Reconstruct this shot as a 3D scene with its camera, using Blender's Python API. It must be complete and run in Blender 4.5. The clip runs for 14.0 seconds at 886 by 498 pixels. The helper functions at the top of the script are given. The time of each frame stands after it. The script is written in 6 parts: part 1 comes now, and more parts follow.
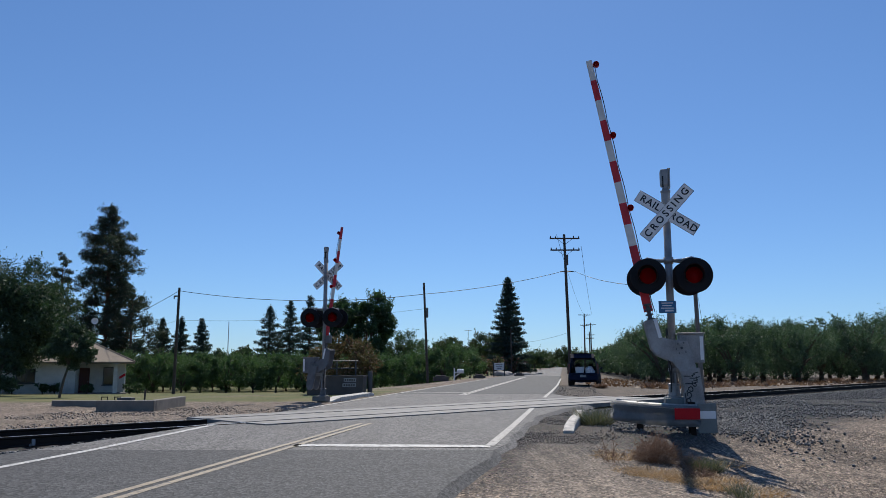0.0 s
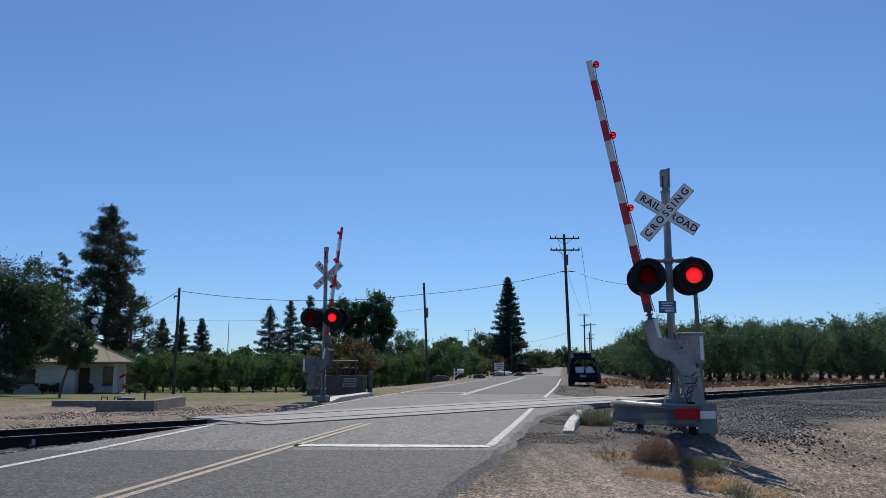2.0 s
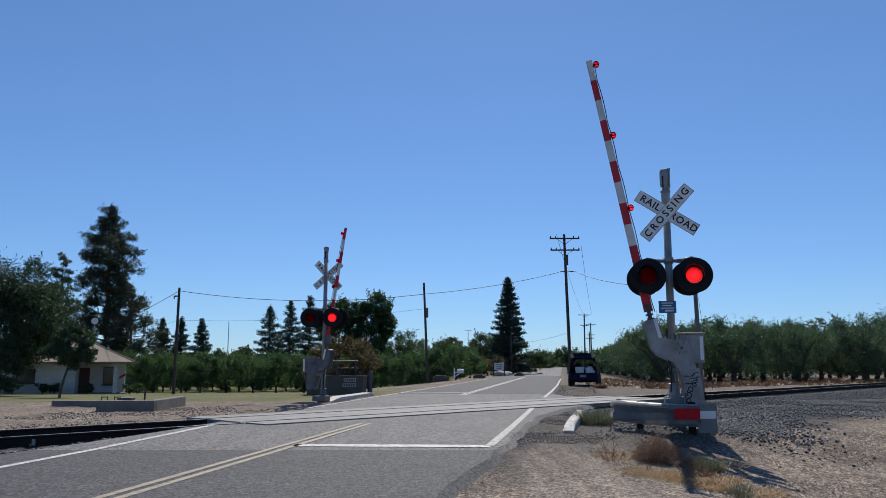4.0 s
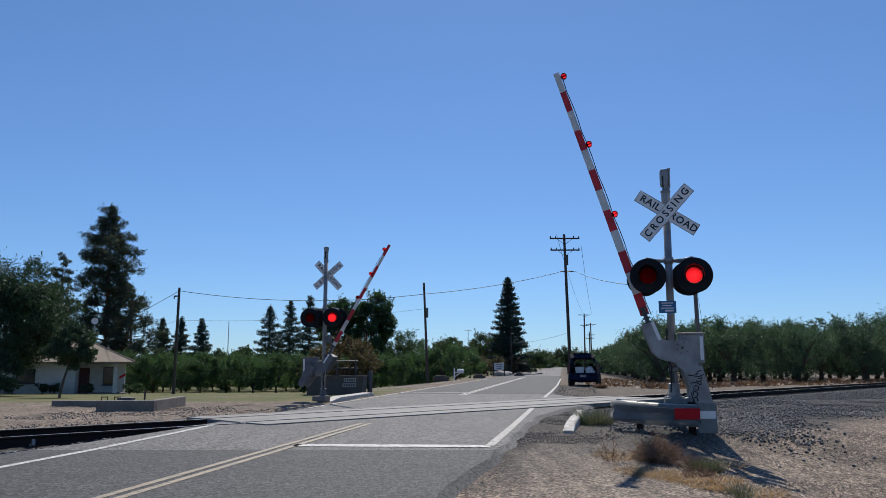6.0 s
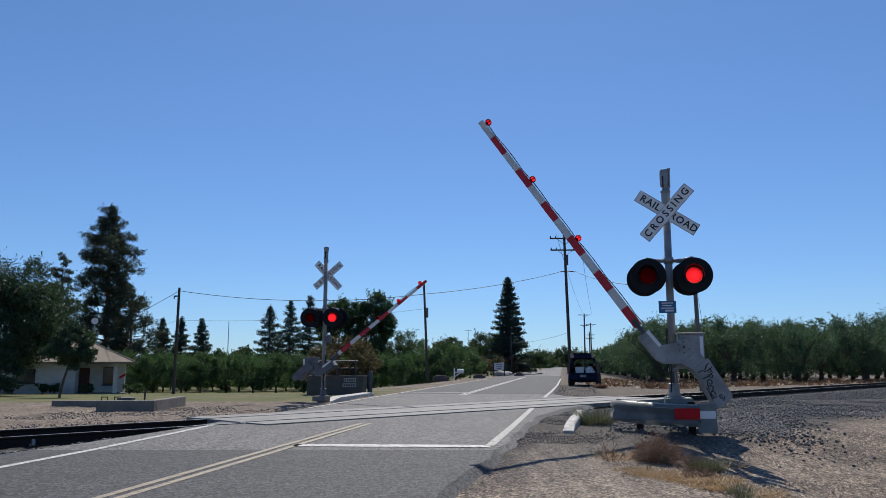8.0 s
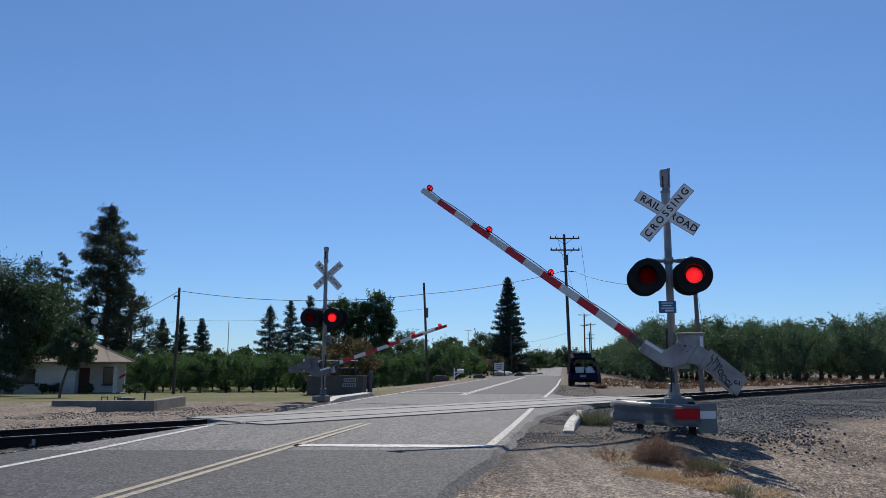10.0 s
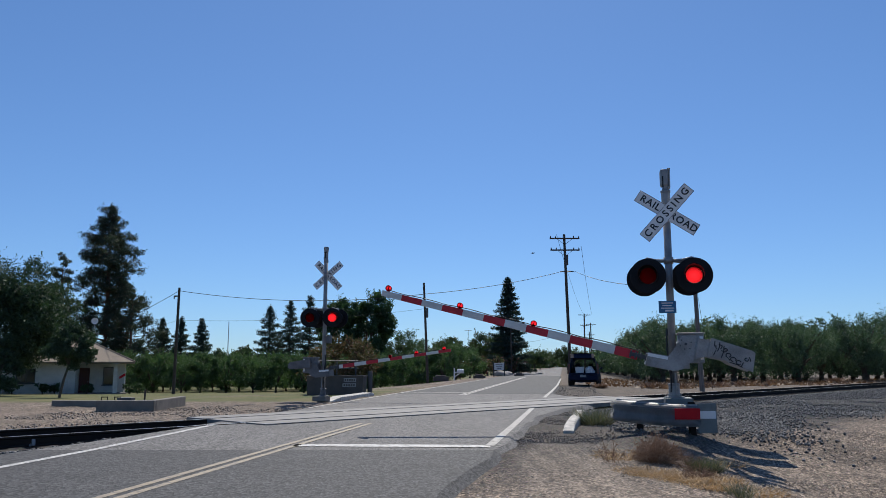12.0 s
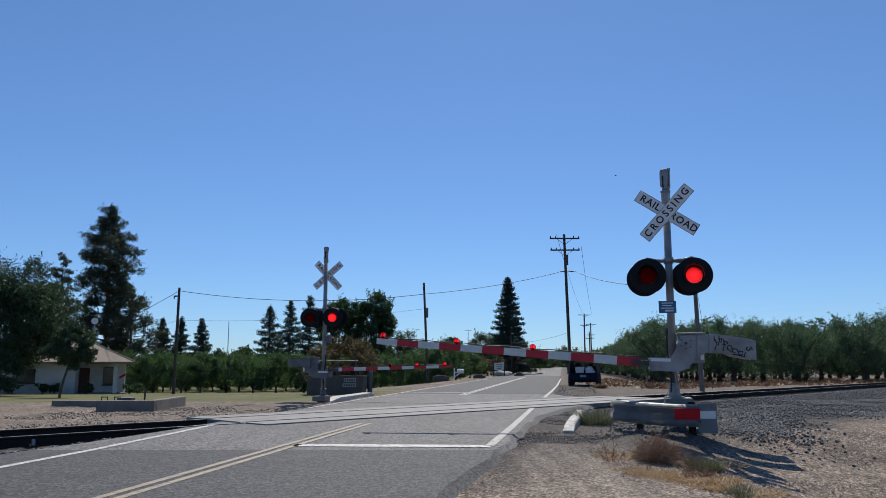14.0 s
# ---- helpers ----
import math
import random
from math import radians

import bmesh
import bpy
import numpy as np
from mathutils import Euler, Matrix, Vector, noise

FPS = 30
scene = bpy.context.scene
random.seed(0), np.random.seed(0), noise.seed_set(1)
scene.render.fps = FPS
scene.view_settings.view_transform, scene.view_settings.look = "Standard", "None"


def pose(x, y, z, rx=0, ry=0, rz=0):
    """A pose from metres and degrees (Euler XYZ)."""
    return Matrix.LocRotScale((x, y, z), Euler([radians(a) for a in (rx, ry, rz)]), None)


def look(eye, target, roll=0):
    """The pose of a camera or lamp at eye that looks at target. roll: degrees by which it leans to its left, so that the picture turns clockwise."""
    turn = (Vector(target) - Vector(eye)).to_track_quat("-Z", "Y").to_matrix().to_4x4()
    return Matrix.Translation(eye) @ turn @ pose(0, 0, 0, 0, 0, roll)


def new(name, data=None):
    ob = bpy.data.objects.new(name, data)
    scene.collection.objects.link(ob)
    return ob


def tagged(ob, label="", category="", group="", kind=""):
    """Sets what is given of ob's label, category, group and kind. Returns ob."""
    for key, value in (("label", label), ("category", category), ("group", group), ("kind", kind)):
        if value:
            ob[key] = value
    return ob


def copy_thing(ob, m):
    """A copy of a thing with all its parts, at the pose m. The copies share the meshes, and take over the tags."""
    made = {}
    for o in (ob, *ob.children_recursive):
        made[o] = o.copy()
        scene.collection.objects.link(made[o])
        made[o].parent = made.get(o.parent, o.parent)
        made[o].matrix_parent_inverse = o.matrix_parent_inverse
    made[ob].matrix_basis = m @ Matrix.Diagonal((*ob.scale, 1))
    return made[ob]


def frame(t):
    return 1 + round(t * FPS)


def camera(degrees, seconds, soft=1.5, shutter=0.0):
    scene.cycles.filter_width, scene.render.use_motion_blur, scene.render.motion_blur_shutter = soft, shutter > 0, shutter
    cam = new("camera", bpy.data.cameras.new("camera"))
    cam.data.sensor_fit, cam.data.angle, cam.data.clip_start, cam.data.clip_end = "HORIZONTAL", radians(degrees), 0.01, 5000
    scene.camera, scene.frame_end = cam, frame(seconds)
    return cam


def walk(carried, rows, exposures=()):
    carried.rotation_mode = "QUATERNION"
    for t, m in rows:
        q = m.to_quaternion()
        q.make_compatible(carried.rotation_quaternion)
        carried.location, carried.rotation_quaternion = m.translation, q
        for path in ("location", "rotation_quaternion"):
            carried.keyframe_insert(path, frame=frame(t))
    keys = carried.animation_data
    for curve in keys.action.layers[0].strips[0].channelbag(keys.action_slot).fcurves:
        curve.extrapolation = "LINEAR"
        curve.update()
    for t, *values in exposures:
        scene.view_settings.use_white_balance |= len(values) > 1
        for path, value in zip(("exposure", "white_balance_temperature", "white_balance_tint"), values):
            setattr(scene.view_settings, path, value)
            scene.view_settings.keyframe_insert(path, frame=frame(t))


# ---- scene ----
# ---- camera ----
CAM_Z = 1.2
cam = camera(60.0, 14.0, soft=0.7)
EYE = Vector((0.0, 0.0, CAM_Z))
AIM = EYE + Vector((0.0, math.cos(radians(8.7)), math.sin(radians(8.7))))
walk(cam, [(0.0, look(EYE, AIM)), (14.0, look(EYE, AIM))], exposures=[(0.0, 0.0), (14.0, 0.0)])

# ---- light ----
SUN_ELEV, SUN_AZ = 46.6, 4.1          # degrees; azimuth from +y towards +x
world = bpy.data.worlds.new("sky")
scene.world = world
world.use_nodes = True
wn = world.node_tree.nodes
sky = wn.new("ShaderNodeTexSky")
sky.sky_type = "NISHITA"
sky.sun_disc = False
sky.sun_elevation = radians(SUN_ELEV)
sky.sun_rotation = radians(SUN_AZ)
sky.altitude = 60.0
sky.air_density, sky.dust_density, sky.ozone_density = 0.9, 0.12, 5.0
wn["Background"].inputs["Strength"].default_value = 0.109
tone = wn.new("ShaderNodeMixRGB")            # multiplies the sky colour towards a deeper blue
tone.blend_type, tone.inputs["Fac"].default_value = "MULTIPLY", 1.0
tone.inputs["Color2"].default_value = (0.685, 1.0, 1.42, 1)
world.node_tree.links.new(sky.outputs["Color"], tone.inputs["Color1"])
even = wn.new("ShaderNodeGamma")              # flattens the sky's brightness gradient a little
even.inputs["Gamma"].default_value = 0.82
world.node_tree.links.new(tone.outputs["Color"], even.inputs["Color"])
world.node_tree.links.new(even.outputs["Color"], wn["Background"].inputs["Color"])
sun = new("sun", bpy.data.lights.new("sun", "SUN"))
sun.data.energy = 4.7
sun.data.angle = radians(0.53)
sun.data.color = (1.0, 0.945, 0.86)
sd = Vector((math.sin(radians(SUN_AZ)) * math.cos(radians(SUN_ELEV)),
             math.cos(radians(SUN_AZ)) * math.cos(radians(SUN_ELEV)), math.sin(radians(SUN_ELEV))))
sun.matrix_world = look(sd * 60, (0, 0, 0))


# ---- the lie of the land ----
ROAD_K = 0.154                                     # the road runs a little to the right of +y


def road_x(y):
    return -2.24 + ROAD_K * (y - 11.0)


TRK_A, TRK_AZ = Vector((-7.0, 12.1)), radians(43.5)
TRK_D = Vector((math.sin(TRK_AZ), math.cos(TRK_AZ)))
TRK_N = Vector((math.cos(TRK_AZ), -math.sin(TRK_AZ)))


def track_s(x, y):
    """Distance from the near rail, positive on the camera's side."""
    return (x - TRK_A.x) * TRK_N.x + (y - TRK_A.y) * TRK_N.y


def sm(a, b, x):
    t = np.clip((x - a) / (b - a), 0, 1)
    return t * t * (3 - 2 * t)


def land(x, y):
    """Ground height, before fine relief."""
    s = track_s(x, y)
    off = x - road_x(y)
    z = 0.03 + 0 * x
    left = sm(-4.5, -14, off) * sm(0.0, -6.0, s)
    z = z - left * np.clip((y - 26) * 0.0275, 0, 1.45)
    z = z - 0.30 * sm(5, 12, off) * sm(-4, -12, s)
    z = z - 0.34 * sm(5.0, 7.4, off) * sm(14.5, 11.0, y) * sm(-2.0, 5.0, y)
    # loose earth heaped about the signal's foot
    z = z + 0.17 * np.exp(-((x - 3.8) / 1.15) ** 2 - ((y - 13.1) / 1.1) ** 2)
    # the bed under the rails, and the ditch edge before it
    z = z - 0.19 * np.exp(-((s + 0.2) / 1.4) ** 2) * sm(3.3, 4.2, np.abs(off))
    return z


# ---- materials ----
class Mat:
    """A node material with a few short ways to make nodes."""

    def __init__(self, name, rough=0.6, metal=0.0, spec=0.5):
        self.m = bpy.data.materials.new(name)
        self.m.use_nodes = True
        self.t = self.m.node_tree
        self.b = self.t.nodes["Principled BSDF"]
        self.b.inputs["Roughness"].default_value = rough
        self.b.inputs["Metallic"].default_value = metal
        self.b.inputs["Specular IOR Level"].default_value = spec

    def n(self, kind, **kw):
        node = self.t.nodes.new("ShaderNode" + kind)
        for k, v in kw.items():
            if k in node.inputs:
                node.inputs[k].default_value = v
        return node

    def link(self, a, b):
        self.t.links.new(a, b)

    def pos(self):
        return self.n("NewGeometry").outputs["Position"]

    def obj(self):
        return self.n("TexCoord").outputs["Object"]

    def drawn(self, vec, k, deg=8.75):
        """The same place, with its grain drawn out along the road."""
        t = self.n("Mapping")
        t.inputs["Rotation"].default_value = (0, 0, radians(deg))
        u = self.n("Mapping")
        u.inputs["Scale"].default_value = (1, k, 1)
        self.link(vec, t.inputs["Vector"])
        self.link(t.outputs[0], u.inputs["Vector"])
        return u.outputs[0]

    def noise(self, scale, detail=4.0, vec=None, rough=0.55):
        t = self.n("TexNoise", Scale=scale, Detail=detail, Roughness=rough)
        if vec is not None:
            self.link(vec, t.inputs["Vector"])
        return t.outputs["Fac"]

    def ramp(self, fac, stops):
        r = self.n("ValToRGB")
        el = r.color_ramp.elements
        while len(el) < len(stops):
            el.new(0.5)
        for e, (p, c) in zip(el, stops):
            e.position, e.color = p, (*c, 1) if len(c) == 3 else c
        self.link(fac, r.inputs["Fac"])
        return r.outputs["Color"]

    def grey(self, fac, a, b):
        return self.ramp(fac, [(a, (0, 0, 0)), (b, (1, 1, 1))])

    def mix(self, fac, a, b, how="MIX"):
        x = self.n("MixRGB")
        x.blend_type = how
        for sock, v in (("Fac", fac), ("Color1", a), ("Color2", b)):
            if isinstance(v, (int, float)):
                x.inputs[sock].default_value = v
            elif isinstance(v, tuple):
                x.inputs[sock].default_value = (*v, 1)
            else:
                self.link(v, x.inputs[sock])
        return x.outputs["Color"]

    def math(self, op, a, b=0.0, clamp=False):
        x = self.n("Math")
        x.operation, x.use_clamp = op, clamp
        for i, v in enumerate((a, b)):
            if isinstance(v, (int, float)):
                x.inputs[i].default_value = v
            else:
                self.link(v, x.inputs[i])
        return x.outputs[0]

    def color(self, sock):
        if isinstance(sock, tuple):
            self.b.inputs["Base Color"].default_value = (*sock, 1)
        else:
            self.link(sock, self.b.inputs["Base Color"])
        return self

    def bump(self, h, strength=0.4, dist=0.01):
        b = self.n("Bump", Strength=strength, Distance=dist)
        self.link(h, b.inputs["Height"])
        self.link(b.outputs["Normal"], self.b.inputs["Normal"])
        return self

    def rough(self, sock):
        self.link(sock, self.b.inputs["Roughness"])
        return self


def plain(name, rgb, rough=0.6, metal=0.0, vary=0.25, scale=6.0, bump=0.15, spec=0.5):
    """Paint, metal, plastic or concrete with soft stains, fine grain and a little relief."""
    m = Mat(name, rough, metal, spec)
    o = m.obj()
    a = m.noise(scale, 5, o)
    g = m.noise(scale * 18, 3, o)
    dark = tuple(c * (1 - vary) for c in rgb)
    lite = tuple(min(1, c * (1 + vary * 0.5)) for c in rgb)
    c = m.mix(m.grey(a, 0.3, 0.7), dark, lite)
    c = m.mix(0.25 * min(1, vary * 3), c, m.ramp(g, [(0.35, dark), (0.65, lite)]))
    m.color(c)
    m.rough(m.math("ADD", m.math("MULTIPLY", a, 0.25), rough - 0.12, True))
    if bump:
        m.bump(g, bump, 0.004)
    return m.m


def leaf_mat(name, dark, lite, warm=None, trans=0.35, through_tint=(1.1, 1.4, 0.75)):
    m = Mat(name, 0.6, 0.0, 0.25)
    r = m.n("NewGeometry").outputs["Random Per Island"]
    big = m.noise(0.6, 3, m.pos())
    c = m.mix(r, dark, lite)
    c = m.mix(m.math("MULTIPLY", m.grey(big, 0.35, 0.75), 0.5), c, tuple(x * 0.6 for x in dark))
    if warm:
        c = m.mix(m.grey(m.math("FRACT", m.math("MULTIPLY", r, 7.31)), 0.72, 0.95), c, warm)
    m.color(c)
    tr = m.n("BsdfTranslucent")
    m.link(m.mix(1.0, c, through_tint, "MULTIPLY"), tr.inputs["Color"])
    mx = m.n("MixShader", Fac=trans)
    m.link(m.b.outputs[0], mx.inputs[1])
    m.link(tr.outputs[0], mx.inputs[2])
    m.link(mx.outputs[0], m.t.nodes["Material Output"].inputs["Surface"])
    return m.m


def bark_mat(name, rgb):
    m = Mat(name, 0.9)
    o = m.obj()
    mp = m.n("Mapping")
    mp.inputs["Scale"].default_value = (9, 9, 1.2)
    m.link(o, mp.inputs["Vector"])
    g = m.noise(2.2, 6, mp.outputs[0])
    m.color(m.ramp(g, [(0.3, tuple(c * 0.45 for c in rgb)), (0.7, rgb)]))
    m.bump(g, 0.8, 0.02)
    return m.m


def glow(name, rgb, strength, radius):
    """A lamp that shines most in its middle."""
    m = Mat(name, 0.35)
    m.color(tuple(c * 0.4 for c in rgb))
    ln = m.n("VectorMath")
    ln.operation = "LENGTH"
    flat = m.n("VectorMath")
    flat.operation = "MULTIPLY"
    flat.inputs[1].default_value = (1, 1, 0)
    m.link(m.obj(), flat.inputs[0])
    m.link(flat.outputs[0], ln.inputs[0])
    mid = m.math("SUBTRACT", 1.25, m.math("MULTIPLY", m.math("DIVIDE", ln.outputs["Value"], radius), 0.8))
    n = m.math("MULTIPLY", mid, m.math("ADD", 0.65, m.math("MULTIPLY", m.noise(34, 2, m.obj()), 0.7)))
    m.b.inputs["Emission Color"].default_value = (*rgb, 1)
    m.link(m.math("MULTIPLY", n, strength), m.b.inputs["Emission Strength"])
    return m.m


def tint_glass(name, rgb, mixf=0.12):
    """Clear coloured glass: tinted see-through with a glossy skin."""
    m = Mat(name, 0.15)
    t = m.n("BsdfTransparent")
    t.inputs["Color"].default_value = (*rgb, 1)
    m.color(tuple(c * 0.5 for c in rgb))
    mx = m.n("MixShader", Fac=mixf)
    m.link(t.outputs[0], mx.inputs[1])
    m.link(m.b.outputs[0], mx.inputs[2])
    m.link(mx.outputs[0], m.t.nodes["Material Output"].inputs["Surface"])
    return m.m


def ground_material():
    """Dry dirt with pebbles, dark ballast beside the rails, mown lawn and pale dust, by place."""
    m = Mat("dry_ground", 0.95, 0.0, 0.2)
    p = m.pos()
    pd = m.drawn(p, 0.5)
    sx = m.n("SeparateXYZ")
    m.link(p, sx.inputs[0])
    x, y = sx.outputs[0], sx.outputs[1]
    wob = m.math("MULTIPLY", m.math("SUBTRACT", m.noise(0.55, 5, p), 0.5), 3.2)
    s = m.math("ADD", m.math("MULTIPLY", m.math("SUBTRACT", x, TRK_A.x), TRK_N.x),
               m.math("MULTIPLY", m.math("SUBTRACT", y, TRK_A.y), TRK_N.y))
    sw = m.math("ADD", s, wob)
    off = m.math("SUBTRACT", x, m.math("ADD", m.math("MULTIPLY", y, ROAD_K), -2.24 - 11 * ROAD_K))
    offw = m.math("ADD", off, m.math("MULTIPLY", wob, 0.35))
    big, mid, fine = m.noise(0.35, 5, p), m.noise(3.0, 6, pd), m.noise(38, 4, pd)
    dirt = m.mix(m.grey(big, 0.3, 0.7), (0.185, 0.146, 0.114), (0.30, 0.242, 0.188))
    dirt = m.mix(m.grey(mid, 0.42, 0.7), dirt, (0.12, 0.097, 0.078))
    vor = m.n("TexVoronoi", Scale=26.0)
    m.link(pd, vor.inputs["Vector"])
    peb = m.math("LESS_THAN", vor.outputs["Distance"], 0.26)
    pebc = m.mix(1.0, m.mix(0.75, vor.outputs["Color"], (0.5, 0.5, 0.5)), (0.44, 0.40, 0.35), "MULTIPLY")
    dirt = m.mix(m.math("MULTIPLY", peb, 0.8), dirt, pebc)
    v3 = m.n("TexVoronoi", Scale=52.0)
    m.link(pd, v3.inputs["Vector"])
    dirt = m.mix(0.75, dirt, m.mix(m.grey(v3.outputs["Color"], 0.2, 0.9), (0.38, 0.38, 0.38), (1.8, 1.75, 1.7)), "MULTIPLY")
    dirt = m.mix(m.math("MULTIPLY", m.grey(m.noise(9, 6, pd, 0.7), 0.52, 0.62), 0.55), dirt, (0.085, 0.065, 0.05))
    v4 = m.n("TexVoronoi", Scale=30.0)
    m.link(pd, v4.inputs["Vector"])
    dirt = m.mix(m.math("MULTIPLY", m.grey(v4.outputs["Color"], 0.62, 0.72), 0.75), dirt, (0.07, 0.056, 0.046))
    # ballast; the bed's colour is darkened for the shaded gaps between stones
    v2 = m.n("TexVoronoi", Scale=24.0)
    m.link(pd, v2.inputs["Vector"])
    stone = m.mix(0.72, v2.outputs["Color"], (0.45, 0.45, 0.45))
    stone = m.mix(1.0, stone, (0.072, 0.070, 0.068), "MULTIPLY")
    near = m.math("SUBTRACT", 1.0, m.grey(m.math("DIVIDE", m.math("ABSOLUTE", m.math("SUBTRACT", sw, 3.0)), 10.0), 0.44, 0.56))
    verge = m.math("MULTIPLY", m.grey(m.math("DIVIDE", off, 10.0), 0.0, 0.01), m.math("SUBTRACT", 1.0, m.grey(m.math("DIVIDE", offw, 10.0), 0.38, 0.55)))
    near = m.math("MULTIPLY", near, m.math("SUBTRACT", 1.0, m.math("MULTIPLY", verge, 0.25)))
    c = m.mix(near, dirt, stone)
    sh = m.math("MULTIPLY", m.grey(m.math("DIVIDE", offw, 10.0), 0.28, 0.32), m.math("SUBTRACT", 1.0, m.grey(m.math("DIVIDE", offw, 10.0), 0.52, 0.66)))
    sh = m.math("MULTIPLY", sh, m.math("MULTIPLY", m.grey(m.math("DIVIDE", y, 100.0), 0.16, 0.18), m.math("SUBTRACT", 1.0, m.grey(m.math("DIVIDE", y, 100.0), 0.46, 0.52))))
    c = m.mix(m.math("MULTIPLY", sh, 0.85), c, stone)
    # lawn beyond the rails
    gnoise = m.mix(m.grey(m.noise(9, 5, p), 0.3, 0.7), (0.070, 0.090, 0.030), (0.13, 0.13, 0.048))
    gnoise = m.mix(m.grey(big, 0.45, 0.7), gnoise, (0.165, 0.14, 0.065))
    lawn = m.math("MULTIPLY", m.grey(m.math("DIVIDE", m.math("SUBTRACT", -6.8, sw), 10.0), 0.0, 0.12),
                  m.grey(m.math("DIVIDE", m.math("SUBTRACT", -3.4, offw), 10.0), 0.0, 0.08))
    far = m.math("MULTIPLY", m.grey(m.math("DIVIDE", y, 100.0), 0.37, 0.45), m.grey(m.math("DIVIDE", m.math("ADD", offw, 40.0), 100.0), 0.22, 0.28))
    lawn = m.math("MULTIPLY", lawn, m.math("SUBTRACT", 1.0, far))
    lawn = m.math("MULTIPLY", lawn, m.grey(m.math("DIVIDE", m.math("ADD", y, wob), 100.0), 0.25, 0.275))
    c = m.mix(lawn, c, gnoise)
    # trampled earth and grey gravel between the rails and the orchard
    yard = m.math("MULTIPLY", m.grey(m.math("DIVIDE", m.math("SUBTRACT", -2.4, sw), 10.0), 0.0, 0.1), m.grey(m.math("DIVIDE", m.math("SUBTRACT", offw, 3.4), 10.0), 0.0, 0.1))
    grit = m.mix(m.grey(m.noise(1.1, 6, p, 0.7), 0.4, 0.62), (0.10, 0.076, 0.056), (0.235, 0.19, 0.145))
    grit = m.mix(m.grey(m.noise(14, 5, p, 0.7), 0.35, 0.7), (0.075, 0.066, 0.058), grit)
    c = m.mix(m.math("MULTIPLY", yard, 0.85), c, grit)
    # pale dusty wheel track beside the asphalt
    mp = m.n("Mapping")
    mp.inputs["Rotation"].default_value = (0, 0, radians(14))
    mp.inputs["Scale"].default_value = (3.4, 0.10, 1)
    m.link(p, mp.inputs["Vector"])
    rut = m.grey(m.noise(1.6, 5, mp.outputs[0], 0.65), 0.36, 0.64)
    tr = m.math("MULTIPLY", m.grey(m.math("DIVIDE", m.math("SUBTRACT", offw, 3.0), 10.0), 0.02, 0.06), m.math("SUBTRACT", 1.0, m.grey(m.math("DIVIDE", offw, 10.0), 0.44, 0.54)))
    tr = m.math("MULTIPLY", tr, m.math("SUBTRACT", 1.0, m.grey(m.math("DIVIDE", y, 20.0), 0.55, 0.75)))
    c = m.mix(m.math("MULTIPLY", tr, 0.45), c, m.mix(rut, (0.15, 0.128, 0.105), (0.285, 0.24, 0.195)))
    # fine grit over everything but the lawn
    v5 = m.n("TexVoronoi", Scale=40.0)
    m.link(pd, v5.inputs["Vector"])
    c = m.mix(m.mix(lawn, (0.75, 0.75, 0.75), (0.2, 0.2, 0.2)), c, m.mix(1.0, c, m.mix(m.grey(v5.outputs["Color"], 0.2, 0.85), (0.45, 0.45, 0.46), (1.7, 1.68, 1.65)), "MULTIPLY"))
    m.color(c)
    h = m.math("ADD", m.math("MULTIPLY", fine, 0.35), m.math("MULTIPLY", m.math("SUBTRACT", 0.5, vor.outputs["Distance"]), 0.8))
    h = m.math("ADD", h, m.math("MULTIPLY", mid, 0.18))
    h = m.math("ADD", h, m.math("MULTIPLY", m.math("MULTIPLY", rut, tr), 0.35))
    m.bump(h, 0.7, 0.03)
    return m.m


def asphalt(name, base, chip, seam=0.3):
    m = Mat(name, 0.82, 0.0, 0.35)
    p = m.pos()
    pd = m.drawn(p, 0.55)
    v = m.n("TexVoronoi", Scale=95.0)
    m.link(pd, v.inputs["Vector"])
    chips = m.grey(v.outputs["Color"], 0.45, 0.95)
    big = m.noise(0.5, 6, p)
    mp = m.n("Mapping")
    mp.inputs["Rotation"].default_value = (0, 0, radians(8.75))
    mp.inputs["Scale"].default_value = (1.6, 0.09, 1)
    m.link(p, mp.inputs["Vector"])
    streak = m.noise(1.3, 4, mp.outputs[0])
    c = m.mix(m.grey(big, 0.3, 0.7), tuple(b * 0.82 for b in base), tuple(b * 1.12 for b in base))
    c = m.mix(m.math("MULTIPLY", m.grey(streak, 0.4, 0.7), seam), c, tuple(b * 1.6 for b in base))
    c = m.mix(m.math("MULTIPLY", chips, 0.55), c, chip)
    v2 = m.n("TexVoronoi", Scale=46.0)
    m.link(pd, v2.inputs["Vector"])
    g2 = m.grey(v2.outputs["Color"], 0.25, 0.9)
    c = m.mix(0.8, c, m.mix(g2, (0.30, 0.30, 0.31), (2.2, 2.18, 2.15)), "MULTIPLY")
    blot = m.grey(m.noise(1.8, 5, p), 0.58, 0.72)
    c = m.mix(m.math("MULTIPLY", blot, 0.25), c, tuple(x * 0.45 for x in base))
    m.color(c)
    m.bump(m.math("ADD", v2.outputs["Distance"], m.math("MULTIPLY", m.noise(110, 2, pd), 0.6)), 0.35, 0.012)
    return m.m


def road_paint(name, rgb, worn=0.5):
    m = Mat(name, 0.7, 0.0, 0.4)
    p = m.pos()
    w = m.grey(m.noise(14, 6, p, 0.75), worn + 0.02, worn + 0.2)
    m.color(m.mix(w, rgb, (0.13, 0.12, 0.11)))
    m.bump(m.noise(120, 3, p), 0.4, 0.004)
    return m.m


